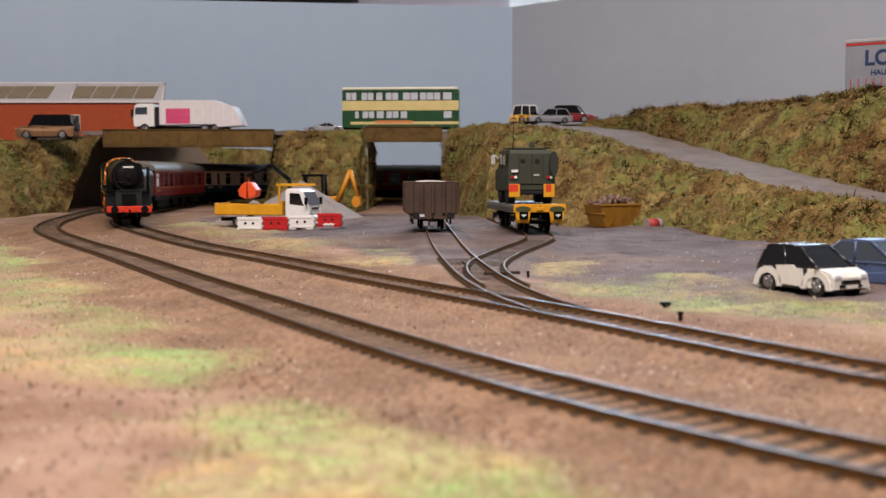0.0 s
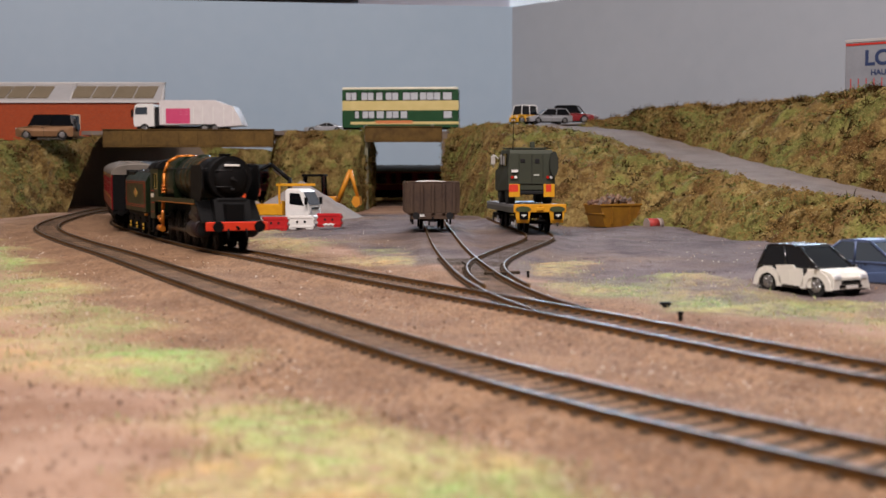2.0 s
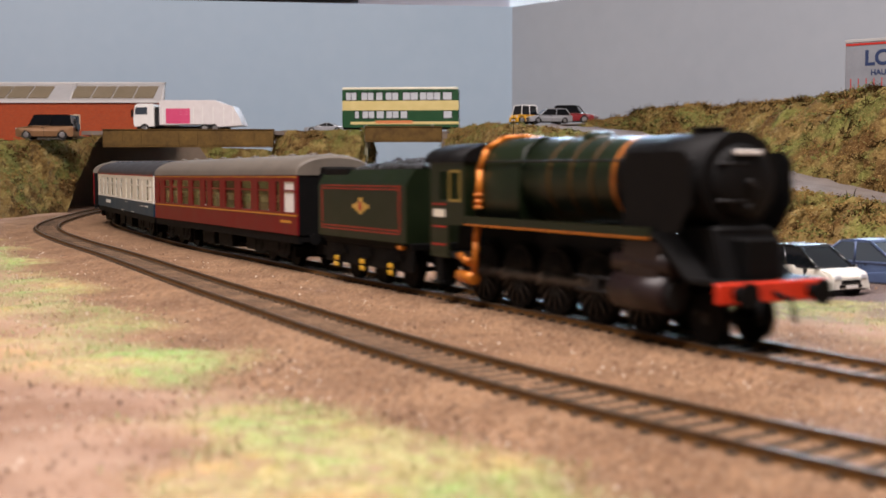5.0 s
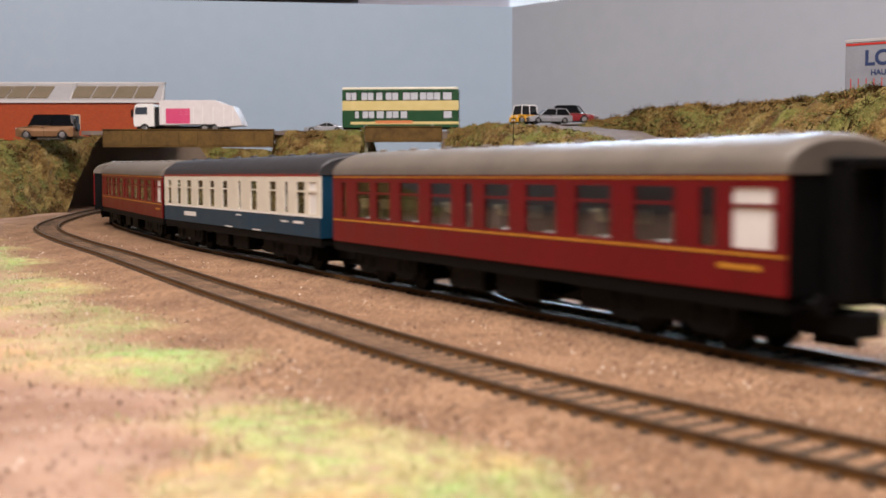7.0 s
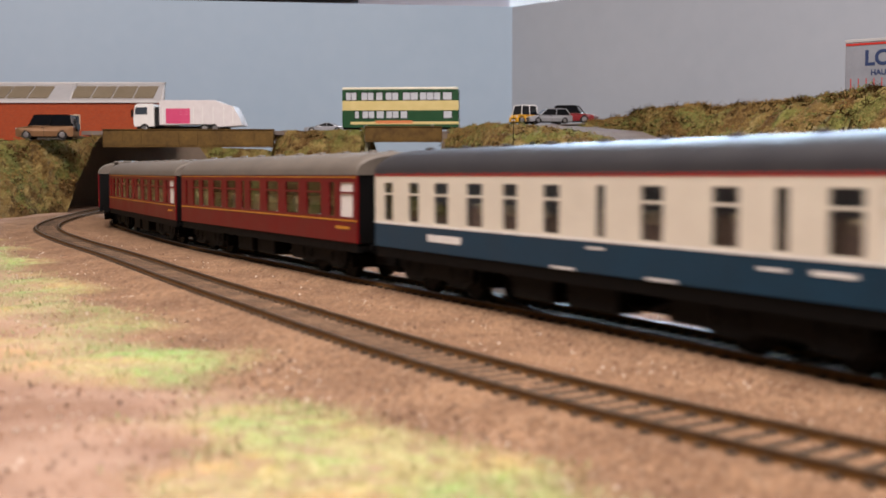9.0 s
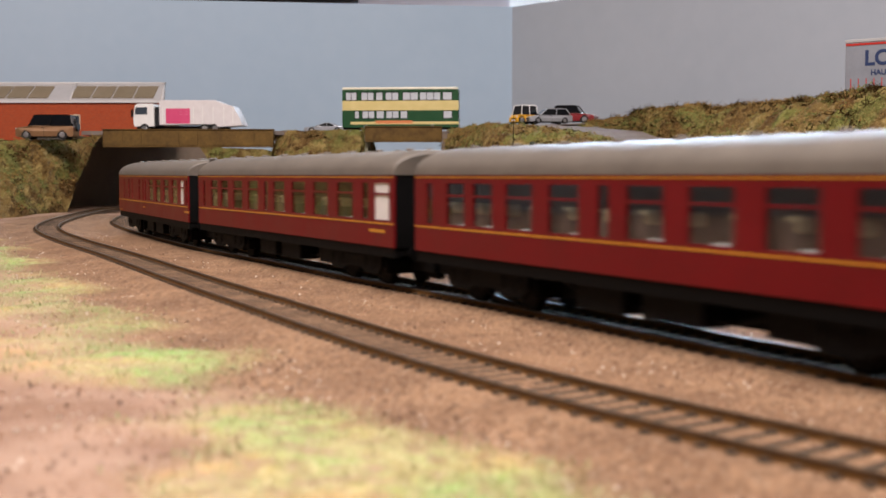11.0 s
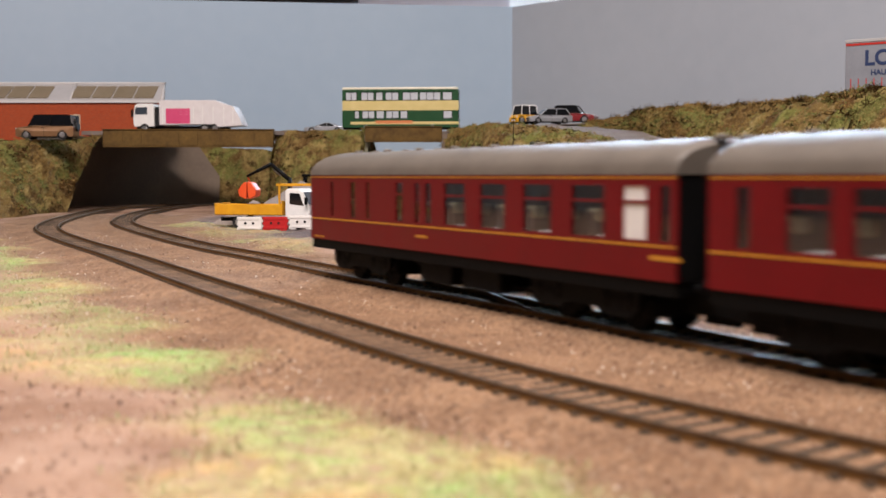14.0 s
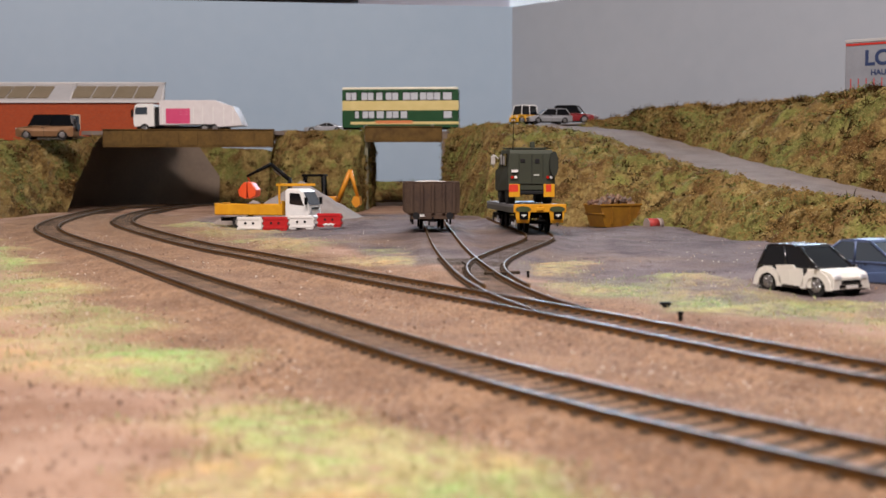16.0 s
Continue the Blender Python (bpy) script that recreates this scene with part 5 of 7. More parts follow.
def flat_wagon(m):
    t = thing("flat_wagon", m, "grey-decked flat wagon with yellow ends", "railway wagon")
    L = 128.0
    deckm = mat("deck_grey_wood", "6a6a6c", "7e7d7c", 60, 0.7, 0, 0.2, 500)
    b = bm_()
    box(b, -L, 0, -17.5, 17.5, 16.2, 18.6, 0.3)
    part("deck", b, deckm, t)
    for s in (-1, 1):
        b = bm_()
        y0, y1 = sorted((s * 16.6, s * 17.7))
        box(b, -L + 2, -1, y0, y1, 13, 16.8, 0.2)
        part("side_rail", b, mat("wagon_olive_grey", "4c4a42", "5c5a50", 80, 0.7), t)
        b = bm_()
        rod(b, (0, s * 11.4, 11.6), (3.5, s * 11.4, 11.6), 1.4, seg=10), box(b, 3.5, 4.2, s * 11.4 - 2.9, s * 11.4 + 2.9, 8.9, 14.1, 0.5)
        bf = part("buffer", b, M_BLACK, t)
        b = bm_()
        box(b, 4.25, 4.4, s * 11.4 - 1.6, s * 11.4 + 1.6, 11.6, 12.3), box(b, 4.25, 4.4, s * 11.4 - 0.4, s * 11.4 + 0.4, 10.6, 11.6)
        part("buffer_mark", b, M_WHITE, bf)
        b = bm_()
        extr(b, [(-0.6, 17.6), (0.9, 17.6), (0.9, 8.5), (0.2, 6.6), (-0.6, 6.6)], 0, taper=lambda x, z: 5.6 if z > 9 else 4.2)
        for v in b.verts:
            v.co.y += s * 11.4 * K
        part("buffer_housing", b, M_YELLOW, t, "yellow buffer housing")
        b = bm_()
        rod(b, (0.8, s * 11.4, 15.6), (1.3, s * 11.4, 15.6), 3.4, seg=16)
        for v in b.verts:
            v.co.z = 0.0156 + (v.co.z - 0.0156) * 0.6
            v.co.y = s * 0.0114 + (v.co.y - s * 0.0114) * 1.5
        part("end_plate", b, mat("olive_plate", "3a4020", "464c28", 100, 0.6), t, "olive oval plate")
    b = bm_()
    box(b, -1.5, 0.6, -17.6, 17.6, 13.5, 19.0, 0.3)
    part("headstock", b, M_YELLOW, t, "yellow headstock")
    b = bm_()
    box(b, 0.5, 1.4, -2.4, 2.4, 14.6, 17, 0.3), box(b, 0.4, 1.2, -0.6, 0.6, 17.5, 19.5)
    part("bracket", b, M_YELLOW, t)
    b = bm_()
    rod(b, (0.5, 0, 11), (5, 0, 9.5), 0.9, seg=8), rod(b, (4.5, -3.2, 8.2), (4.5, 3.2, 8.2), 0.6, seg=6)
    part("coupling", b, M_BLACK, t)
    for cx in (-24, -L + 24):
        b = bm_()
        for s in (-1, 1):
            box(b, cx - 16, cx + 16, s * 13 - 0.9, s * 13 + 0.9, 6.5, 10.5, 0.3)
        box(b, cx - 3, cx + 3, -13, 13, 9, 14)
        part("bogie_frame", b, M_BLACK, t)
        pillar_wheels(t, (cx - 11, cx + 11), 6.2)
        for s in (-1, 1):
            for w in (-11, 11):
                b = bm_()
                rod(b, (cx + w, s * 13.9, 6.2), (cx + w, s * 14.6, 6.2), 2.4, seg=14)
                part("axlebox", b, M_WHITE if w > 0 else M_DARK, t)
    return t


fp, fd = Vector((0.0640, 0.776)), Vector((11, -108)).normalized()
FLAT = pose(fp.x, fp.y, rail_z(fp.x, fp.y), 0, 0, math.degrees(math.atan2(fd.y, fd.x)))
flat_wagon(FLAT)


def army_truck(m):
    """Box-bodied forward-control truck; its rear (at x = 0) faces +x."""
    t = thing("army_truck", m, "olive green army utility truck with hazard panels", "truck")
    O = mat("army_olive", "2c3022", "363a2a", 60, 0.7, 0, 0.15, 500)
    L, W = 58.0, 15.6
    b = bm_()
    extr(b, [(0, 9), (0, 20), (-0.6, 33), (-2, 35.5), (-40, 36), (-42, 33), (-46, 24), (-L, 22), (-L, 9), (-52, 8), (-52, 8)][:10], W, taper=lambda x, z: W * (1 - 0.10 * max(0, (z - 20) / 16)), bev=0.5)
    body = part("body", b, O, t)
    b = bm_()
    box(b, 0.0, 0.7, -8.5, 7.5, 13, 33, 0.25)
    d = part("rear_door", b, O, body)
    b = bm_()
    box(b, 0.6, 1.0, -0.15, 0.15, 13, 33), box(b, 0.6, 1.1, 2, 5, 26.5, 29.5, 0.2), box(b, 0.6, 1.1, -7.5, -4.5, 27, 29.5, 0.2)
    part("door_fitting", b, M_DARK, d)
    b = bm_()
    rod(b, (0.2, 14.2, 26), (4.6, 14.2, 26), 6.6, seg=24)
    for v in b.verts:
        v.co.z = 0.026 + (v.co.z - 0.026) * 1.25
        v.co.y = 0.0142 + (v.co.y - 0.0142) * 0.4
    part("spare_wheel", b, mat("wheel_cover_olive", "23261d", "2c2f24", 80, 0.8), t, "spare wheel under an olive cover")
    for s in (-1, 1):
        b = bm_()
        box(b, 0.2, 1.3, s * 11.5 - 3.6, s * 11.5 + 3.6, 4.5, 13, 0.2)
        pl = part("hazard_panel", b, M_YELLOW, t, "yellow hazard panel")
        b = bm_()
        yy = s * 11.5 - 1.2
        box(b, 1.3, 1.45, yy - 2.4 * (s < 0) - 1.0 * (s > 0), yy + 3.6 * (s < 0) + 2.6 * (s > 0), 8, 12.8)
        part("hazard_patch", b, mat("hazard_red", "c4301a", "d23c22", 100, 0.5), pl, "red hazard patch")
        for k, mtl in ((-1.2, M_LAMPRED), (1.2, M_WHITE)):
            b = bm_()
            rod(b, (0.2, s * 11.8 + k, 17.5), (1.1, s * 11.8 + k, 17.5), 1.0, seg=10)
            part("rear_lamp", b, mtl, t)
        for x in (-11, -43):
            wheel(t, x, s * 12.4, 6.6, 5.0, mat("rim_olive", "2a2d22", "32362a", 80, 0.7))
        b = bm_()
        rod(b, (-44, s * 15, 30), (-46, s * 18.5, 33), 0.5, seg=6), rod(b, (-46, s * 18.5, 33), (-46, s * 18.5, 24), 0.5, seg=6)
        box(b, -47, -45.4, s * 18.8 - 1.5, s * 18.8 + 1.5, 26, 32, 0.3)
        part("mirror", b, mat("mirror_pale", "a09a92", "b0aaa2", 100, 0.5) if s < 0 else M_BLACK, t)
        b = bm_()
        y0, y1 = sorted((s * W * 0.955, s * (W * 0.955 + 0.6)))
        poly_panel(b, [(-38, 25), (-26, 25), (-26, 33), (-38, 33)], y0, y1), poly_panel(b, [(-22, 25), (-8, 25), (-8, 33), (-22, 33)], y0, y1)
        part("side_window", b, G_DARK, body)
    b = bm_()
    box(b, -1, 1.0, -9, 9, 6.5, 8.5, 0.3)
    part("bumper_step", b, M_DARK, t)
    b = bm_()
    box(b, 0.7, 1.05, -13.4, -9.2, 20.6, 22.4)
    part("plate_bar", b, M_WHITE, t)
    b = bm_()
    box(b, 0.7, 1.05, 1.2, 5, 18.4, 19.4)
    part("writing_bar", b, mat("pale_mark", "a8aaa0", "b4b6ac", 200, 0.6), t)
    b = bm_()
    rod(b, (-6, -11.5, 34), (-8, -10.5, 62), 0.35, 0.18, 6)
    part("aerial", b, M_BLACK, t)
    b = bm_()
    box(b, -38, -4, -11, 11, 35.8, 37, 0.4), box(b, -14, -10, 1, 4, 37, 41, 0.5)
    part("roof_hatch", b, O, t)
    b = bm_()
    rod(b, (-4, -13, 36.5), (-38, -13, 37), 0.4, seg=6), rod(b, (-4, 13, 36.5), (-38, 13, 37), 0.4, seg=6)
    part("roof_rail", b, M_DARK, t)
    b = bm_()
    box(b, -55, -4, -9, 9, 6, 9.5)
    part("chassis", b, M_BLACK, t)
    return t


army_truck(FLAT @ pose(-0.018, -0.0025, 0.0187, 0, 0, 0) @ Matrix.Scale(1.03, 4))
# ---------------------------------------------------------------- the moving train
def wheelset(parent, x, r, gauge, mtl=M_BLACK, face=M_DARK, spokes=0):
    """Two wheels on an axle that turn together; local y is the axle."""
    b = bm_()
    rod(b, (0, -gauge, 0), (0, gauge, 0), 1.0, seg=8)
    for s in (-1, 1):
        rod(b, (0, s * (gauge - 2.0), 0), (0, s * gauge, 0), r, seg=20)
        rod(b, (0, s * (gauge - 2.6), 0), (0, s * (gauge - 2.0), 0), r + 0.7, seg=20)
    w = part("wheelset", b, mtl, parent, at=pose(x * K, 0, r * K))
    b = bm_()
    for s in (-1, 1):
        if spokes:
            for i in range(spokes):
                a = 2 * math.pi * i / spokes
                rod(b, (0, s * (gauge + 0.25), 0), (math.cos(a) * (r - 1.4), s * (gauge + 0.25), math.sin(a) * (r - 1.4)), 0.5, seg=4)
        rod(b, (0, s * gauge, 0), (0, s * (gauge + 0.5), 0), r * 0.25, seg=10)
        rod(b, (r * 0.5, s * gauge, 0), (r * 0.5, s * (gauge + 0.9), 0), 0.8, seg=6)
    part("wheel_centre", b, face, w)
    w["r"] = r
    return w


def bogie(parent, x, wheels):
    bo = thing("bogie", pose(x * K, 0, 0), "", "")
    bo.parent = parent
    for w in (-16.5, 16.5):
        wheels.append(wheelset(bo, w, 6.9, 8.6))
    b = bm_()
    for s in (-1, 1):
        y = s * 14.0
        extr(b, [(-26, 7), (-22, 4.0), (-11, 4.0), (-7, 5.8), (7, 5.8), (11, 4.0), (22, 4.0), (26, 7), (26, 12.2), (-26, 12.2)], 0, taper=lambda X, Z: 0.8)
        for v in b.verts[-20:]:
            v.co.y += y * K
        for w in (-16.5, 16.5):
            box(b, w - 2.6, w + 2.6, y - s * 0.2 - 1.2, y - s * 0.2 + 1.6, 4.6, 9.4, 0.5)
            for q in (-5, 5):
                rod(b, (w + q, y, 6.4), (w + q, y, 10.6), 1.2, seg=8)
    box(b, -3, 3, -12, 12, 6.5, 10.5)
    part("side_frame", b, M_BLACK, bo)
    # brake gear, plus a long black centre block added to stand for shade beneath
    b = bm_()
    for q in (-27, 27):
        box(b, q - 1.2, q + 1.2, -13, 13, 4.5, 9.5, 0.3)
    for q in (-7.5, 7.5):
        for s in (-1, 1):
            box(b, q - 1.0, q + 1.0, s * 8 - 1.6, s * 8 + 1.6, 2.6, 10.5, 0.3)
    box(b, -24, 24, -6, 6, 5.5, 11.5, 0.5)
    part("brake_gear_fill", b, M_BLACK, bo)
    return bo


def coach_side(b, L, W, wins, z0, z1, top, bottom, s):
    """A side with its openings cut through: panels above, below and between."""
    y0, y1 = sorted((s * (W - 0.8), s * W))
    box(b, 0, L, y0, y1, bottom, z0)
    box(b, 0, L, y0, y1, z1, top)
    x = 0
    for c, w in sorted(wins):
        box(b, x, c - w / 2, y0, y1, z0, z1)
        x = c + w / 2
    box(b, x, L, y0, y1, z0, z1)


def coach(kind, wins, label):
    """wins: (centre from the rear, width, sort); sort: w window, d narrow door light, f frosted, t two-part."""
    L, W = (238.0 if kind == "brake" else 253.5), 18.0
    wins = [(c * L / 253.5, w * L / 253.5, k) for c, w, k in wins]
    t = thing("railway_coach", Matrix(), label, "railway coach", "coaches of the train")
    red = kind != "blue"
    body = M_MAROON if red else M_BLUE
    lower = [(c, w) for c, w, k in wins]
    z0, z1, top, bot = 25.0, 38.6, 41.6, 15.2
    b = bm_()
    if red:
        for s in (-1, 1):
            coach_side(b, L, W, lower, z0, z1, top, bot, s)
        shell = part("body_shell", b, body, t)
    else:
        for s in (-1, 1):
            y0, y1 = sorted((s * (W - 0.8), s * W))
            box(b, 0, L, y0, y1, bot, 23.6)
        for x0 in (0, L - 0.8):
            box(b, x0, x0 + 0.8, -W + 0.8, W - 0.8, bot, top)
        shell = part("body_shell", b, body, t)
        b = bm_()
        for s in (-1, 1):
            coach_side(b, L, W, lower, z0, z1, top, 24.4, s)
        part("window_panel", b, M_CREAM, t, "off-white window band")
        b = bm_()
        for s in (-1, 1):
            y0, y1 = sorted((s * (W - 0.8), s * (W + 0.12)))
            box(b, 0, L, y0, y1, 23.6, 24.4)
        part("waist_line", b, M_WHITE, t)
    if red:
        for x0 in (0, L - 0.8):
            b = bm_()
            box(b, x0, x0 + 0.8, -W + 0.8, W - 0.8, bot, top)
            part("end_wall", b, M_BLACK, t, "black coach end")
    # lining
    for zz, hh in (((23.4, 0.6), (40.4, 0.4)) if red else ((41.0, 0.9),)):
        b = bm_()
        for s in (-1, 1):
            y0, y1 = sorted((s * W, s * (W + 0.12)))
            box(b, 0.2, L - 0.2, y0, y1, zz, zz + hh)
        part("lining", b, M_GOLD if red else M_REDLINE, t)
    # roof: a shallow arc with domed ends
    b = bm_()
    secs = []
    for x, k in ((-0.3, 0.80), (0.6, 0.90), (3, 0.985), (7, 1.0), (L - 7, 1.0), (L - 3, 0.985), (L - 0.6, 0.90), (L + 0.3, 0.80)):
        secs.append([(x, -math.cos(a) * (W + 0.15), 41.4 + (0.2 + 9.2 * k) * math.sin(a) ** 0.8) for a in np.linspace(0, math.pi, 21)])
    rings = sweep(b, secs, False)
    b.faces.new(rings[0]), b.faces.new(rings[-1][::-1])
    roof = part("roof", b, M_ROOF if red else M_ROOFDARK, t)
    for i in range(9):
        b = bm_()
        x = 18 + i * 27.5
        for o in (-4, 4):
            rod(b, (x, o, 50.2), (x, o, 51.4), 2.0, 1.4, 10)
        part("ventilator", b, M_ROOF if red else M_ROOFDARK, roof)
    # glazing with top-light bars
    for c, w, k in wins:
        for s in (-1, 1):
            b = bm_()
            y0, y1 = sorted((s * (W - 0.75), s * (W - 0.45)))
            box(b, c - w / 2, c + w / 2, y0, y1, z0, z1)
            p = part("frosted_window" if k == "f" else "window_pane", b, M_WHITE if k == "f" else G_PANE, t, "white frosted window" if k == "f" else "")
            p.visible_shadow = False
            b = bm_()
            y0, y1 = sorted((s * (W - 0.45), s * (W + (0.02 if red else 0.05))))
            if k in "wft":
                box(b, c - w / 2, c + w / 2, y0, y1, 34.2, 34.9)
            for q in (-1, 1):
                xa, xb = sorted((c + q * w / 2, c + q * (w / 2 - 0.45)))
                box(b, xa, xb, y0, y1, z0, z1)
            part("window_frame", b, M_MAROON if red else M_CREAM, p)
    # interior
    b = bm_()
    box(b, 2, L - 2, -16.5, 16.5, 14.6, 16.4)
    part("floor_pan", b, M_DARK, t)
    b = bm_()
    box(b, 8, L - 8, 3.2, 3.8, 16.4, 41)
    part("partition", b, M_SEAT, t)
    n = 13
    for i in range(n):
        b = bm_()
        x = 22 + i * (L - 44) / (n - 1)
        for y0, y1 in ((-16, -4), (4, 16)):
            box(b, x - 2, x + 2, y0, y1, 16.4, 32, 1.0)
            box(b, x - 6, x + 6, y0, y1, 16.4, 22.5, 1.0)
        st = part("seat", b, M_SEAT, t)
        b = bm_()
        for y0, y1 in ((-15.5, -10.5), (10.5, 15.5)):
            box(b, x - 2.3, x + 2.3, y0, y1, 28.5, 32.3, 0.6)
        part("headrest", b, mat("headrest_cream", "9c8a66", "b09c76", 200, 0.8), st, "cream headrest cloth")
    for c, w, k in wins:
        if k == "w" and red:
            b = bm_()
            for s in (-1, 1):
                box(b, c - 3.5, c + 3.5, s * 11 - 4, s * 11 + 4, 24.2, 25.2, 0.2)
            part("table", b, mat("table_pale", "b8b4b0", "c8c4c0", 200, 0.5), t, "pale coach table")
    # underframe
    b = bm_()
    box(b, 0.5, L - 0.5, -15.5, 15.5, 12.2, 14.5)
    part("underframe", b, M_BLACK, t)
    for s in (-1, 1):
        b = bm_()
        box(b, 0.5, L - 0.5, s * 16.5 - 0.9, s * 16.5 + 0.9, 11.4, 15.1)
        part("solebar", b, M_BLACK, t)
    # underfloor boxes; the long centre block is invented, black in place of shade
    for nm, q in (("battery_box", (96, 118, -15, -6, 4.5, 12)), ("battery_box", (138, 162, 5, 15, 4.5, 12)), ("battery_box", (126, 150, -15, -6, 4.5, 12)),
                  ("battery_box", (96, 118, 6, 15, 5, 12)), ("centre_fill", (64, 178 if kind == "brake" else 196, -4, 4, 4.5, 12)), ("vacuum_cylinder", (170, 186, -14, 12, 5, 12))):
        b = bm_()
        box(b, *q, 0.5)
        part(nm, b, M_BLACK, t)
    b = bm_()
    for s in (-1, 1):
        for xa, xb in ((78, 98), (178, 158)):
            rod(b, (xa, s * 10, 12), (xb, s * 10, 6.5), 0.7, seg=6)
        rod(b, (98, s * 10, 6.5), (158, s * 10, 6.5), 0.7, seg=6)
    part("truss_rod", b, M_BLACK, t)
    for s in (0, 1):
        b = bm_()
        xa, xb = sorted((L - 12 if s else 12, L + 6.5 if s else -6.5))
        # coupling, its broad black block bulked out to darken the gap between coaches
        box(b, xa, xb, -5, 5, 6, 11.5, 0.5), box(b, xa + 3, xb - 3, -1.5, 1.5, 3.6, 6.2, 0.3)
        part("coupling", b, M_BLACK, t)
        b = bm_()
        x = -1.5 if s == 0 else L + 1.5
        for o in (-1, 1):
            rod(b, (x - 1.5 if s else x + 1.5, o * 11.4, 13.6), (x + (2.5 if s else -2.5), o * 11.4, 13.6), 1.1, seg=8)
            rod(b, (x + (2.5 if s else -2.5), o * 11.4, 13.6), (x + (3.1 if s else -3.1), o * 11.4, 13.6), 2.6, seg=12)
        part("buffer", b, M_BLACK, t)
        b = bm_()
        xa, xb = sorted((L if s else 0, L + 6.8 if s else -6.8))
        for o in (-1, 1):
            ya, yb = sorted((o * 5.2, o * 7))
            box(b, xa, xb, ya, yb, 14, 44, 0.3)
        box(b, xa, xb, -7, 7, 42.5, 45, 0.5)
        box(b, (xa + xb) / 2 - 0.5, (xa + xb) / 2 + 0.5, -5.2, 5.2, 14, 42)
        part("gangway", b, M_BLACK, t, "black corridor connection bellows")
    # plain bars where the lettering is
    spots = {"red": ((232, 246, 20.2, 21.4),), "brake": ((228, 240, 20.2, 21.4), (98, 106, 19.8, 20.8), (4, 14, 16, 16.6)),
             "blue": ((44, 68, 18.8, 21.2), (222, 234, 20.5, 21.6), (140, 148, 21.6, 22.2), (206, 215, 20.6, 21.3), (122, 134, 15.3, 15.9), (166, 178, 15.3, 15.9))}[kind]
    for xa, xb, za, zb in spots:
        for s in (-1, 1):
            b = bm_()
            y0, y1 = sorted((s * W, s * (W + 0.1)))
            box(b, xa, xb, y0, y1, za, zb)
            part("lettering_bar", b, M_GOLD if red else M_WHITE, t)
    wheels = []
    bogie(t, 44, wheels), bogie(t, L - 44, wheels)
    return t, wheels


def train():
    tk = [(11, 5, "d"), (30, 13, "w"), (48, 13, "w"), (70, 16, "w"), (94, 16, "w"), (113, 6, "d"), (131, 16, "w"), (156, 17, "w"), (182, 17, "w"), (208, 17, "w"), (228, 6.5, "d"), (243, 14, "f")]
    bl = [(12, 8.5, "t"), (33, 9, "t"), (54, 11, "t"), (77, 11.5, "t"), (99, 9.5, "t"), (122, 9.5, "t"), (146, 5, "d"), (168, 10, "t"), (195, 10, "t"), (213, 5, "d"), (231, 10.5, "t"), (245, 9.5, "f")]
    bk = [(24, 4, "d"), (46, 6, "d"), (61, 4.5, "d"), (90, 6.5, "w"), (105, 4.5, "d"), (114, 5.5, "d"), (134, 16, "w"), (160, 17, "w"), (187, 17, "w"), (214, 17, "w"), (236, 11, "f"), (249, 5, "d")]
    cars = [coach("red", tk, "maroon passenger coach with gold lining and grey roof"),
            coach("blue", bl, "blue and off-white passenger coach with dark roof"),
            coach("red", tk, "maroon passenger coach with gold lining and grey roof"),
            coach("red", tk, "maroon passenger coach with gold lining and grey roof"),
            coach("brake", bk, "maroon brake coach at the tail of the train")]
    return cars


def sit(t, front, back0, b0, b1):
    """The pose of a vehicle whose rear end lies `back0` behind the train's front, on points b0 and b1 from its rear end."""
    a = front - back0
    p, q = MAIN.at(a + b0), MAIN.at(a + b1)
    d = (q - p).normalized()
    o = p - d * b0
    zp, zq = rail_z(p.x, p.y), rail_z(q.x, q.y)
    pitch = math.degrees(math.atan2(zq - zp, b1 - b0))
    return pose(o.x, o.y, zp - (zq - zp) / (b1 - b0) * b0, 0, -pitch, math.degrees(math.atan2(d.y, d.x)))


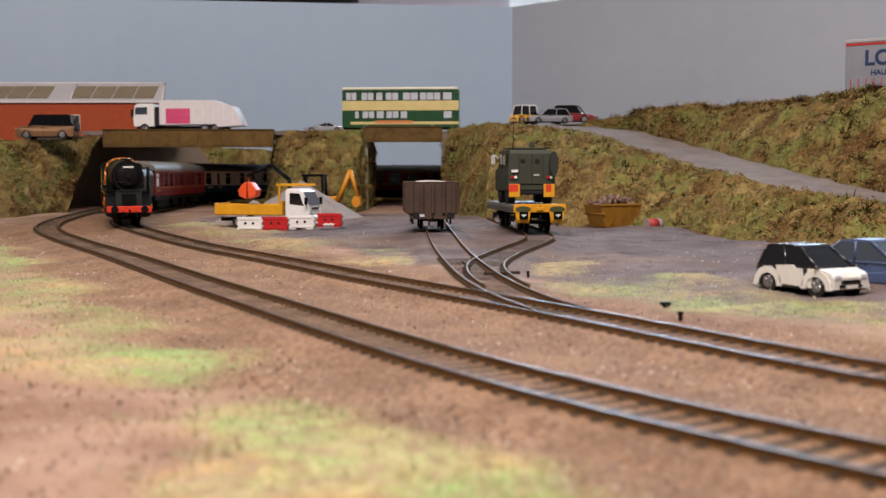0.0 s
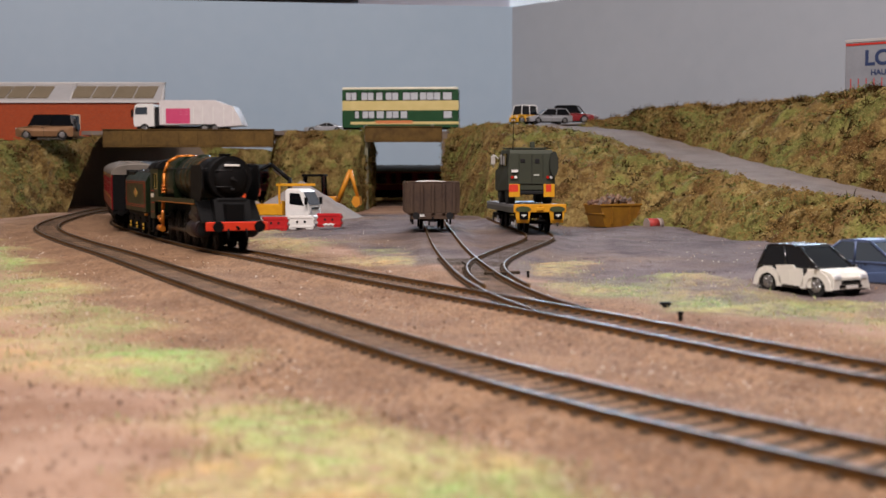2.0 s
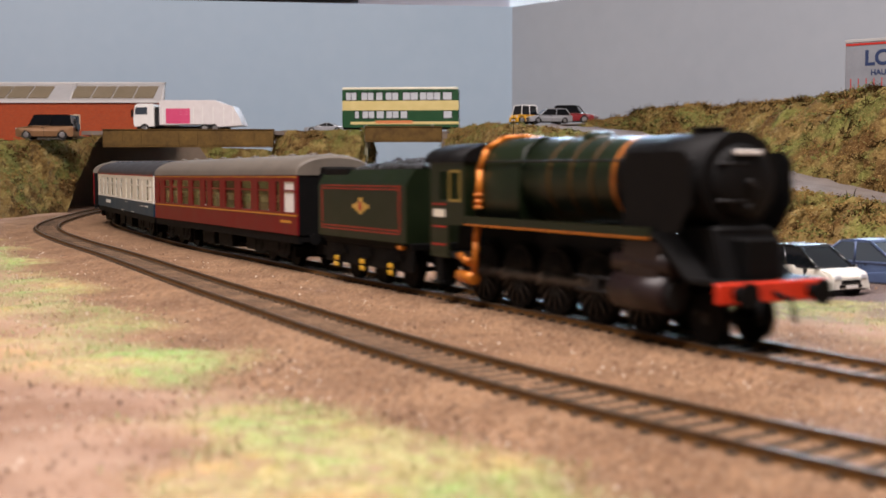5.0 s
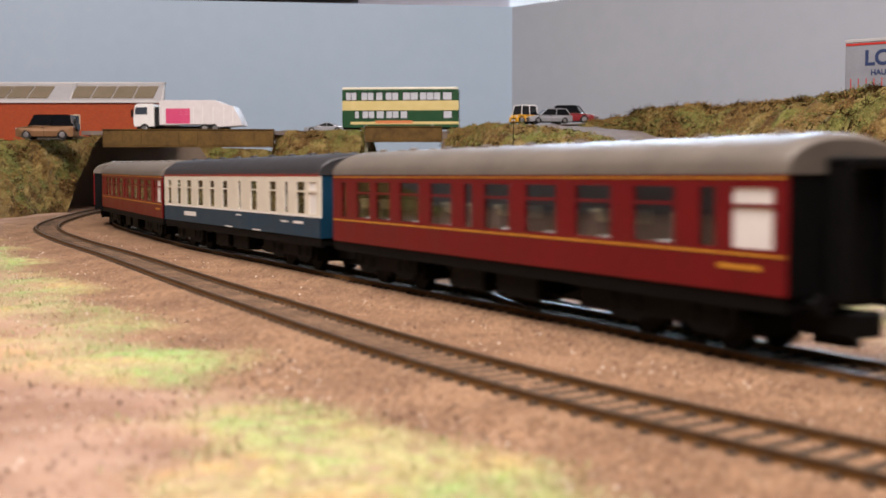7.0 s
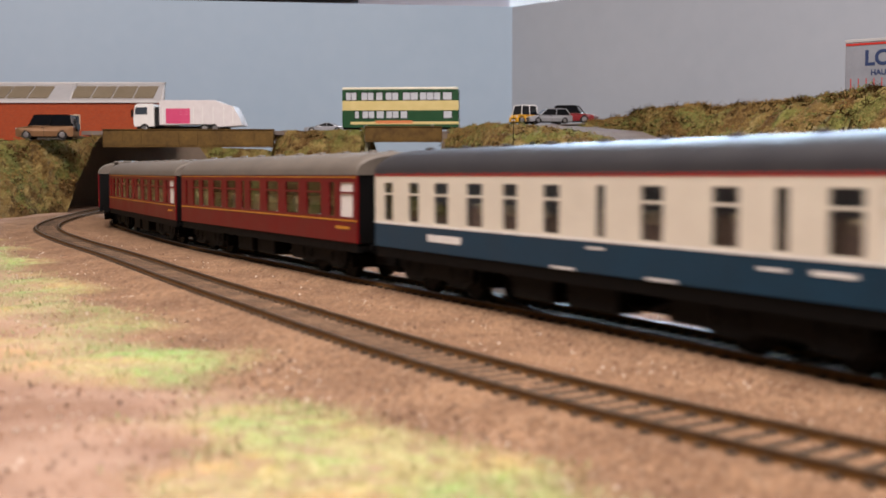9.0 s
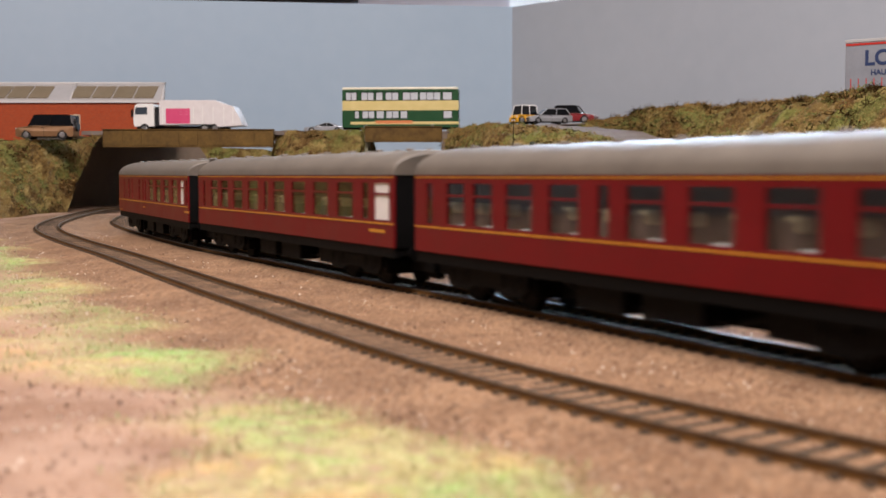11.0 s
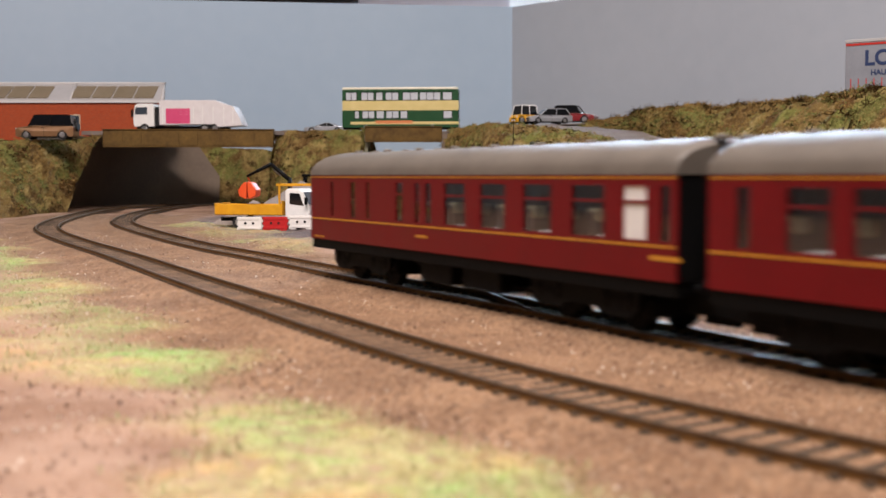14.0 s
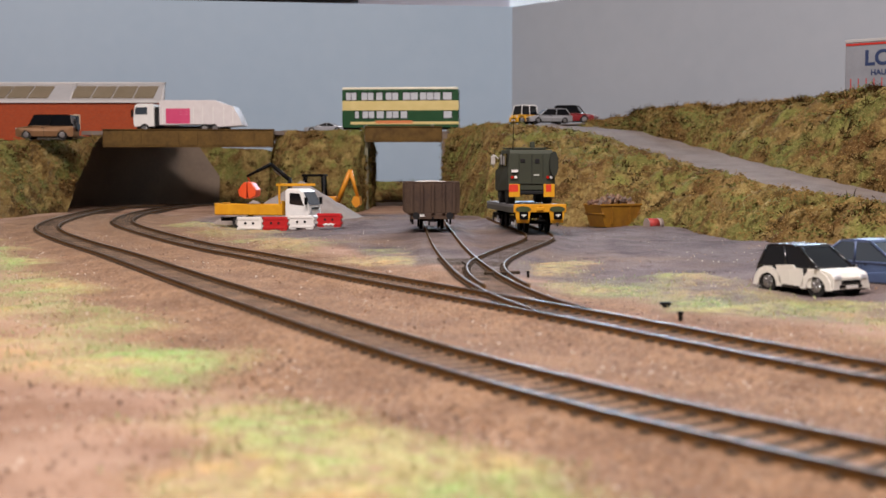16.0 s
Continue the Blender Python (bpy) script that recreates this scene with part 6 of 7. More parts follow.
CARS = train()
def locomotive():
    """Rear of the engine at x = 0, front buffer beam at x = 155."""
    t = thing("steam_locomotive", Matrix(), "dark green ten-coupled steam locomotive with black smokebox and red buffer beam", "locomotive")
    f = lambda back: 155.0 - back
    zc = 40.0
    b = bm_()
    secs = []
    for back, r in ((50, 11.6), (52, 11.8), (84, 12.6), (97, 12.8)):
        secs.append([(f(back), math.cos(a) * r, zc + math.sin(a) * r) for a in np.linspace(0, 2 * math.pi, 37)[:-1]])
    rings = sweep(b, secs)
    b.faces.new(rings[0]), b.faces.new(rings[-1])
    boiler = part("boiler", b, M_GREEN, t)
    b = bm_()
    secs = []
    for back, k in ((97, 0.97), (98, 1.0), (124, 0.99), (126, 0.97)):
        pts = [(-13.2 * k, 27), (-13.8 * k, 34), (-13.2 * k, 43), (-11.0 * k, 49.5), (-6 * k, 52.6), (0, 53.2), (6 * k, 52.6), (11.0 * k, 49.5), (13.2 * k, 43), (13.8 * k, 34), (13.2 * k, 27)]
        secs.append([(f(back), y, z) for y, z in pts])
    rings = sweep(b, secs)
    b.faces.new(rings[0]), b.faces.new(rings[-1])
    part("firebox", b, M_GREEN, t)
    b = bm_()
    rod(b, (f(14), 0, zc), (f(50), 0, zc), 12.0, seg=40)
    smoke = part("smokebox", b, M_SATINBLACK, t, "satin black smokebox")
    b = bm_()
    secs = [[(f(14 - d), math.cos(a) * r, zc - 0.5 + math.sin(a) * r) for a in np.linspace(0, 2 * math.pi, 33)[:-1]] for d, r in ((0, 9.6), (1.0, 9.4), (2.0, 7.6), (2.6, 4.5), (2.8, 0.6))]
    rings = sweep(b, secs)
    b.faces.new(rings[-1])
    door = part("smokebox_door", b, M_SATINBLACK, smoke)
    b = bm_()
    box(b, f(14 - 2.3), f(14 - 3.0), -4.2, 4.2, zc + 6.2, zc + 7.4, 0.15)
    part("number_bar", b, M_WHITE, door, "white number bar")
    b = bm_()
    box(b, f(11.6), f(10.6), -1.0, 1.0, zc - 7.2, zc - 5.8, 0.3)
    part("shed_bar", b, M_DARK, smoke)
    b = bm_()
    rod(b, (f(11.3), 0, zc - 0.5), (f(9.4), 0, zc - 0.5), 0.9, seg=8), rod(b, (f(10), 0, zc - 0.5), (f(10), 2.6, zc - 2.0), 0.3, seg=5)
    for z in (zc - 5, zc + 4):
        rod(b, (f(12.4), -9, z), (f(11.4), 0, z), 0.4, seg=5)
    part("door_dart", b, M_DARK, door)
    b = bm_()
    secs = []
    for z, rx, ry in ((50.5, 7.0, 4.4), (51.3, 5.6, 3.2), (52.6, 5.4, 3.0), (52.9, 6.0, 3.5), (53.3, 5.8, 3.3)):
        secs.append([(f(26) + math.cos(a) * rx, math.sin(a) * ry, z) for a in np.linspace(0, 2 * math.pi, 25)[:-1]])
    rings = sweep(b, secs)
    b.faces.new(rings[-1])
    part("chimney", b, M_SATINBLACK, smoke)
    b = bm_()
    secs = [[(f(74) + math.cos(a) * r * 1.4, math.sin(a) * r, z) for a in np.linspace(0, 2 * math.pi, 25)[:-1]] for z, r in ((50.5, 5), (52.6, 4.4), (53.6, 3), (53.9, 0.8))]
    rings = sweep(b, secs)
    b.faces.new(rings[-1])
    part("dome", b, M_GREEN, boiler)
    band_pale = mat("boiler_band_brown", "3c2c14", "4c3818", 200, 0.5, spec=0.2)
    for back, r, mtl, w in ((50.6, 11.85, M_ORANGE, 0.8), (61, 12.15, band_pale, 0.7), (71, 12.4, band_pale, 0.7), (82, 12.65, band_pale, 0.7)):
        b = bm_()
        secs = [[(f(back + d), math.cos(a) * r2, zc + math.sin(a) * r2) for a in np.linspace(-0.9, math.pi + 0.9, 33)] for d, r2 in ((-w, r - 0.1), (-w, r + 0.12), (w, r + 0.18), (w, r))]
        sweep(b, secs, False)
        part("boiler_band", b, mtl, boiler, "orange boiler band" if mtl is M_ORANGE else "")
    # copper-orange pipe run round the firebox and down to the injector
    for s in (-1, 1):
        b = bm_()
        run = [(f(117), 0.5, 53.6), (f(118), s * 6.5, 53.0), (f(119.5), s * 11.8, 49.6), (f(120), s * 14.2, 43), (f(120), s * 14.6, 31)]
        for p, q in zip(run, run[1:]):
            rod(b, p, q, 1.0, seg=8)
        for z in (34.5, 32.5, 30.5):
            rod(b, (f(120), s * 14.6, z), (f(120), s * 14.6, z + 0.9), 1.6, seg=10)
        part("steam_pipe", b, M_ORANGE, t, "orange copper pipe round the firebox")
        b = bm_()
        run = [(f(120), s * 14.8, 27), (f(120.5), s * 15.2, 20), (f(122), s * 15, 9), (f(126), s * 15, 7)]
        for p, q in zip(run, run[1:]):
            rod(b, p, q, 1.1, seg=8)
        rod(b, (f(121), s * 15.4, 8), (f(131), s * 15.4, 8.5), 2.0, seg=10), rod(b, (f(124), s * 15.4, 13), (f(131), s * 15.4, 15), 1.4, seg=8)
        part("injector", b, M_ORANGE, t, "orange copper injector pipework")
        b = bm_()
        rod(b, (f(16), s * 12.6, 45), (f(118), s * 13.4, 45.5), 0.35, seg=5)
        part("handrail", b, M_DARK, t)
        # running plate with green and orange edge
        b = bm_()
        y0, y1 = sorted((s * 9, s * 17.3))
        box(b, f(124), f(27), y0, y1, 26.6, 27.4)
        plate = part("running_plate", b, M_SATINBLACK, t)
        b = bm_()
        y0, y1 = sorted((s * 17.0, s * 17.5))
        box(b, f(124), f(27), y0, y1, 25.4, 28.2)
        part("valance", b, M_GREEN, plate)
        b = bm_()
        y0, y1 = sorted((s * 17.5, s * 17.62))
        box(b, f(124), f(27), y0, y1, 25.2, 25.7)
        part("lining", b, M_ORANGE, plate)
        b = bm_()
        extr(b, [(f(27), 27.4), (f(27), 26.4), (f(13), 15.4), (f(3), 15.4), (f(3), 16.4), (f(13), 16.4)], 4)
        for v in b.verts:
            v.co.y += s * 13 * K
        part("front_plate", b, M_SATINBLACK, plate)
        # smoke deflector
        b = bm_()
        y0, y1 = sorted((s * 15.6, s * 16.3))
        poly_panel(b, [(f(40), 27.2), (f(18), 27.2), (f(13), 34), (f(13.5), 44.5), (f(16), 47), (f(38), 47), (f(40), 45)], y0, y1)
        part("smoke_deflector", b, M_SATINBLACK, t)
        # cylinder
        b = bm_()
        rod(b, (f(44), s * 13.4, 11.5), (f(22), s * 13.4, 11.5), 5.0, seg=20), rod(b, (f(45), s * 13.0, 19), (f(21), s * 13.0, 19), 3.4, seg=16)
        box(b, f(41), f(25), s * 13 - 3.2, s * 13 + 3.2, 9, 25.5, 1.0)
        part("cylinder", b, mat("cylinder_brown_black", "160a0a", "221010", 100, 0.45), t, "brown-black cylinder block")
        b = bm_()
        rod(b, (f(22), s * 13.4, 11.5), (f(20.8), s * 13.4, 11.5), 3.6, seg=16)
        part("cylinder_cover", b, M_DARK, t)
        b = bm_()
        rod(b, (f(66), s * 13.4, 13.4), (f(44), s * 13.4, 13.4), 0.6, seg=5), rod(b, (f(66), s * 13.4, 9.8), (f(44), s * 13.4, 9.8), 0.6, seg=5)
        box(b, f(58), f(54), s * 13.4 - 1, s * 13.4 + 1, 9.4, 13.8, 0.3)
        part("slide_bar", b, M_DARK, t)
        b = bm_()
        rod(b, (f(3.2), s * 11.4, 13.6), (f(-2.0), s * 11.4, 13.6), 1.6, seg=12), rod(b, (f(-2.0), s * 11.4, 13.6), (f(-2.8), s * 11.4, 13.6), 3.0, seg=18)
        part("buffer", b, M_BLACK, t)
        # steps
        b = bm_()
        box(b, f(146), f(141), s * 15.5 - 1.4, s * 15.5 + 1.4, 5, 24, 0.3), box(b, f(147), f(140), s * 16 - 1.6, s * 16 + 1.6, 5, 5.8)
        part("cab_step", b, M_BLACK, t)
    b = bm_()
    box(b, f(3), f(1.6), -17.2, 17.2, 11.2, 16.2, 0.4)
    part("buffer_beam", b, M_BUFRED, t, "bright red buffer beam")
    b = bm_()
    rod(b, (f(1.6), 0, 13.4), (f(-2), 0, 12.4), 0.7, seg=8), rod(b, (f(1.4), 5, 12.4), (f(0.2), 5.4, 6), 0.6, seg=6), rod(b, (f(1.4), -5, 12.4), (f(0.2), -5.4, 6), 0.6, seg=6)
    part("coupling_hook", b, M_BLACK, t)
    b = bm_()
    box(b, f(14), f(3), -10, 10, 13.5, 16.2, 0.4)
    extr(b, [(f(14), 16), (f(8), 16), (f(12.5), 28), (f(14), 28)], 10)
    part("front_apron", b, M_SATINBLACK, t)
    b = bm_()
    box(b, f(152), f(5), -5.2, 5.2, 10.5, 26, 0.5)
    part("main_frame", b, M_BLACK, t)
    b = bm_()
    box(b, f(27), f(12), -9, 9, 16, 29, 1.0)
    part("smokebox_saddle", b, M_SATINBLACK, t)
    # cab
    cabw = 17.2
    b = bm_()
    for s in (-1, 1):
        y0, y1 = sorted((s * (cabw - 0.7), s * cabw))
        poly_panel(b, [(f(149), 14), (f(136), 14), (f(136), 25), (f(125), 25), (f(125), 33), (f(149), 33)], y0, y1)
        box(b, f(149), f(142), y0, y1, 33, 42.5), box(b, f(128), f(125), y0, y1, 33, 42.5), box(b, f(136), f(134.5), y0, y1, 33, 42.5)
        box(b, f(149), f(125), y0, y1, 42.5, 46)
    box(b, f(126), f(125), -cabw + 0.7, -12, 26, 46), box(b, f(126), f(125), 12, cabw - 0.7, 26, 46), box(b, f(126), f(125), -12, 12, 44, 50)
    cab = part("cab", b, M_GREEN, t)
    b = bm_()
    secs = [[(x, -math.cos(a) * (cabw + 0.4), 45.6 + 6.6 * math.sin(a) ** 0.85) for a in np.linspace(0, math.pi, 19)] for x in (f(153), f(124.5))]
    rings = sweep(b, secs, False)
    b.faces.new(rings[0]), b.faces.new(rings[1])
    part("cab_roof", b, M_SATINBLACK, t)
    for s in (-1, 1):
        b = bm_()
        y0, y1 = sorted((s * cabw, s * (cabw + 0.25)))
        for q in ((f(134.8), f(127.6), 32.6, 33.3), (f(134.8), f(127.6), 42.2, 42.9), (f(135.2), f(134.6), 32.6, 42.9), (f(128), f(127.4), 32.6, 42.9)):
            box(b, q[0], q[1], y0, y1, q[2], q[3])
        part("window_frame", b, mat("cab_window_tan", "8a7434", "9c8440", 100, 0.5), cab, "tan cab window frame")
        b = bm_()
        box(b, f(146.5), f(138.5), y0, y1, 27.4, 30.0)
        part("number_bar", b, M_CREAM, cab, "cream number bar")
        for z in (18, 24, 31.5):
            b = bm_()
            box(b, f(147.5), f(137.5), y0, y1, z, z + 0.4)
            part("lining", b, M_REDLINE, cab)
    b = bm_()
    box(b, f(149), f(126), -16, 16, 14, 15.5)
    part("cab_floor", b, M_DARK, t)
    wheels = [wheelset(t, f(16), 6.2, 8.4)]
    drivers = [wheelset(t, f(k), 10.0, 8.6, M_BLACK, mat("driver_dark", "0d0c0b", "161412", 100, 0.5), 14) for k in (41, 62.5, 84, 105.5, 127)]
    rods = []
    for s in (-1, 1):
        b = bm_()
        box(b, -45, 45, -0.5, 0.5, -0.9, 0.9, 0.3)
        for k in (-43, -21.5, 0, 21.5, 43):
            rod(b, (k, -0.7, 0), (k, 0.7, 0), 1.7, seg=12)
        rods.append((part("coupling_rod", b, mat("rod_dull_steel", "4c4844", "605a54", 200, 0.4, 0.8), t, "dull steel coupling rod", pose(f(84) * K, s * 10.4 * K, 10 * K)), s))
    return t, wheels, drivers, rods


def tender():
    """Rear at x = 0, front at x = 82."""
    t = thing("locomotive_tender", Matrix(), "dark green tender with crest, red lining and coal", "tender")
    L = 80.0
    b = bm_()
    secs = []
    for x in (-1.5, L):
        secs.append([(x, y, z) for y, z in ((-17.4, 17), (-17.4, 37.5), (-16.4, 39.5), (-13.6, 43.5), (13.6, 43.5), (16.4, 39.5), (17.4, 37.5), (17.4, 17))])
    rings = sweep(b, secs)
    b.faces.new(rings[0]), b.faces.new(rings[1])
    for p in b.faces:
        p.smooth = False
    body = part("tank_body", b, M_GREEN, t)
    crest = [mat("crest_gold", "a8863c", "bc9848", 400, 0.4), mat("crest_red", "8c2c20", "a03628", 400, 0.4)]
    for s in (-1, 1):
        y0, y1 = sorted((s * 17.4, s * 17.55))
        for z in (20.0, 21.2, 36.0, 37.2):
            b = bm_()
            box(b, 2.5, L - 5, y0, y1, z, z + 0.28)
            part("lining", b, M_REDLINE, body)
        for x in (2.5, L - 5.5):
            b = bm_()
            box(b, x, x + 0.5, y0, y1, 20, 37.6)
            part("lining", b, M_REDLINE, body)
        b = bm_()
        y2, y3 = sorted((s * 17.4, s * 17.6))
        box(b, 33.4, 48.6, y2, y3, 28.6, 30.2, 0.05), box(b, 39.2, 42.8, y2, y3, 26.4, 32.8, 0.05), box(b, 36.6, 45.4, y2 - 0.02, y3 + 0.02, 27.6, 30.9, 0.05)
        c = part("crest", b, crest[0], body, "small gold and red crest shape")
        b = bm_()
        y2, y3 = sorted((s * 17.6, s * 17.7))
        box(b, 39.6, 42.4, y2, y3, 28, 31.2, 0.05)
        part("crest_shield", b, crest[1], c)
        b = bm_()
        box(b, 2, L + 1, s * 14.6 - 0.6, s * 14.6 + 0.6, 6.5, 16.8, 0.3)
        part("frame_plate", b, M_BLACK, t)
        for x in (16, 41, 66):
            b = bm_()
            box(b, x - 2.4, x + 2.4, s * 15.8 - 0.8, s * 15.8 + 0.8, 4.6, 10, 0.3)
            a = part("axlebox", b, M_BLACK, t)
            b = bm_()
            y2, y3 = sorted((s * 16.5, s * 17.2))
            box(b, x - 1.9, x + 1.9, y2, y3, 7.4, 9.2, 0.3), box(b, x - 1.9, x + 1.9, y2, y3, 4.9, 6.7, 0.3)
            part("axlebox_cover", b, mat("bearing_yellow", "c89a20", "d8aa2c", 200, 0.45), a, "yellow axlebox cover")
            b = bm_()
            for k in range(4):
                box(b, x - 8 + k, x + 8 - k, s * 15.4 - 0.5, s * 15.4 + 0.5, 10.4 + k * 0.8, 11.0 + k * 0.8)
            part("leaf_spring", b, M_BLACK, t)
        b = bm_()
        box(b, L - 8, L - 4, s * 16 - 1.2, s * 16 + 1.2, 14.6, 16, 0.2)
        part("pipe_end", b, M_ORANGE, t)
        b = bm_()
        rod(b, (1.0, s * 11.4, 13.6), (-3, s * 11.4, 13.6), 1.4, seg=10), rod(b, (-3, s * 11.4, 13.6), (-3.7, s * 11.4, 13.6), 2.8, seg=16)
        part("buffer", b, M_BLACK, t)
    b = bm_()
    box(b, 1, L + 1, -15.5, 15.5, 14.5, 17, 0.3)
    part("tender_deck", b, M_BLACK, t)
    b = bm_()
    box(b, -2.3, -1.5, -16.6, 16.6, 17, 42)
    part("rear_plate", b, M_SATINBLACK, t)
    b = bm_()
    box(b, -1, 24, -15, 15, 40, 44.4, 0.6)
    part("tank_top", b, M_SATINBLACK, t)
    rnd = random.Random(9)
    b = bm_()
    for i in range(240):
        x, y = rnd.uniform(26, L - 5), rnd.uniform(-12.5, 12.5)
        z = 43.2 + 4.0 * (1 - ((x - 52) / 30) ** 2) * (1 - (y / 14) ** 2) * rnd.uniform(0.6, 1.0)
        r = rnd.uniform(0.8, 1.7)
        n0 = len(b.verts)
        bmesh.ops.create_icosphere(b, subdivisions=1, radius=r * K, matrix=Matrix.Translation((x * K, y * K, z * K)))
    for v in b.verts:
        v.co += Vector((rnd.gauss(0, 1), rnd.gauss(0, 1), rnd.gauss(0, 1))) * 0.25 * K
    tagged(part("coal", b, M_COAL, t, "heaped black coal"), kind="stuff")
    wheels = [wheelset(t, x, 6.6, 8.4) for x in (16, 41, 66)]
    return t, wheels


ENGINE, TENDER = locomotive(), tender()
# ---------------------------------------------------------------- loose scatter on the ground
def scatter():
    rnd = random.Random(21)

    def heap_of(name, items, material, label):
        pts, faces = [], []
        for p, r in items:
            k = len(pts)
            q = Matrix.Rotation(rnd.uniform(0, 6), 3, Vector((rnd.gauss(0, 1), rnd.gauss(0, 1), rnd.gauss(0, 1))).normalized())
            for v in ((1, 0, -0.6), (-0.6, 0.9, -0.6), (-0.6, -0.9, -0.6), (0.1, 0, 0.9), (0.7, 0.6, 0.3)):
                pts.append(Vector(p) + q @ Vector(v) * r * rnd.uniform(0.7, 1.2))
            faces += [(k + 0, k + 2, k + 1), (k, k + 1, k + 4), (k + 1, k + 3, k + 4), (k, k + 4, k + 3), (k, k + 3, k + 2), (k + 1, k + 2, k + 3)]
        sheet(name, pts, faces, material, label, "gravel", "stuff")

    dark, pale, mid = [], [], []
    for _ in range(9000):
        y = 0.15 + 0.75 * rnd.random() ** 1.3
        x = rnd.uniform(-0.36 * y / 0.75 - 0.03, 0.36 * y / 0.75 + 0.05)
        d = min(dist(T_PTS, x, y), 9)
        if x > MAIN_X(y) + 0.05 and rnd.random() < 0.75:
            continue
        if d < 0.011 and rnd.random() < 0.6:
            continue
        r = rnd.uniform(0.0002, 0.0005) * (1.25 if rnd.random() < 0.05 else 1)
        z = rail_z(x, y) - 0.0022 if d < 0.015 else gz(x, y) + 0.0005 + 0.0013 * fbm(x, y, 60.0, 3) + 0.003 * sst((d - 0.022) / 0.03) * fbm(x, y, 9.0, 2)
        (pale if rnd.random() < 0.25 else dark if rnd.random() < 0.35 else mid).append(((x, y, z), r))
    heap_of("loose_stones", mid, mat("stone_tan", "96765c", "b0917a", 300, 0.9), "loose tan ballast stones on the ground")
    heap_of("loose_stones", dark, mat("stone_dark", "4c382c", "665042", 300, 0.9), "loose dark brown ballast stones on the ground")
    heap_of("loose_stones", pale, mat("stone_pale", "c8b8a4", "ddd0be", 300, 0.8), "loose pale stones on the ground")


scatter()


def grass_blades():
    """Static grass: short fibres in drifts."""
    rnd = random.Random(33)
    sets = {0: ([], []), 1: ([], [])}
    n = 0
    while n < 15000:
        y = 0.14 + 0.9 * rnd.random() ** 1.4
        x = rnd.uniform(-0.40 * y / 0.75 - 0.03, 0.40 * y / 0.75 + 0.02)
        g, _ = zones(x, y, 0.1, 0.1)
        g = max(g, 0.0)
        if rnd.random() > g * 1.2 or dist(S_PTS, x, y) < 0.014 or dist(T_PTS, x, y) < 0.018:
            n += 0.12
            continue
        n += 1
        h, w = rnd.uniform(0.0008, 0.0024), 0.0002
        a = rnd.uniform(0, 6.28)
        lean = Vector((rnd.gauss(0, 0.6), rnd.gauss(0, 0.6), 1)).normalized() * h
        p = Vector((x, y, gz(x, y) + 0.0006 + 0.0013 * fbm(x, y, 60.0, 3) + 0.003 * fbm(x, y, 9.0, 2)))
        s = Vector((math.cos(a), math.sin(a), 0)) * w
        pts, faces = sets[0 if rnd.random() < 0.6 else 1]
        k = len(pts)
        pts += [p - s, p + s, p + lean]
        faces.append((k, k + 1, k + 2))
    for i, (c1, c2, lab) in enumerate((("b0a880", "c8ba94", "straw-coloured static grass fibres"), ("8f9c68", "a8b07e", "soft green static grass fibres"))):
        sheet("grass", sets[i][0], sets[i][1], mat("grass_fibre_%s" % "ab"[i], c1, c2, 60, 0.9, spec=0.1), lab, "grass", "stuff")


grass_blades()


def post(x, y, h, w, name, label):
    t = thing(name, pose(x, y, gz(x, y)), label, "post")
    b = bm_()
    box(b, -w, w, -w, w, -0.5, h, 0.2)
    part("stem", b, M_BLACK, t)
    b = bm_()
    box(b, -w * 1.5, w * 1.5, -w * 1.2, w * 1.2, h, h + 1.0, 0.2)
    part("cap", b, M_BLACK, t)


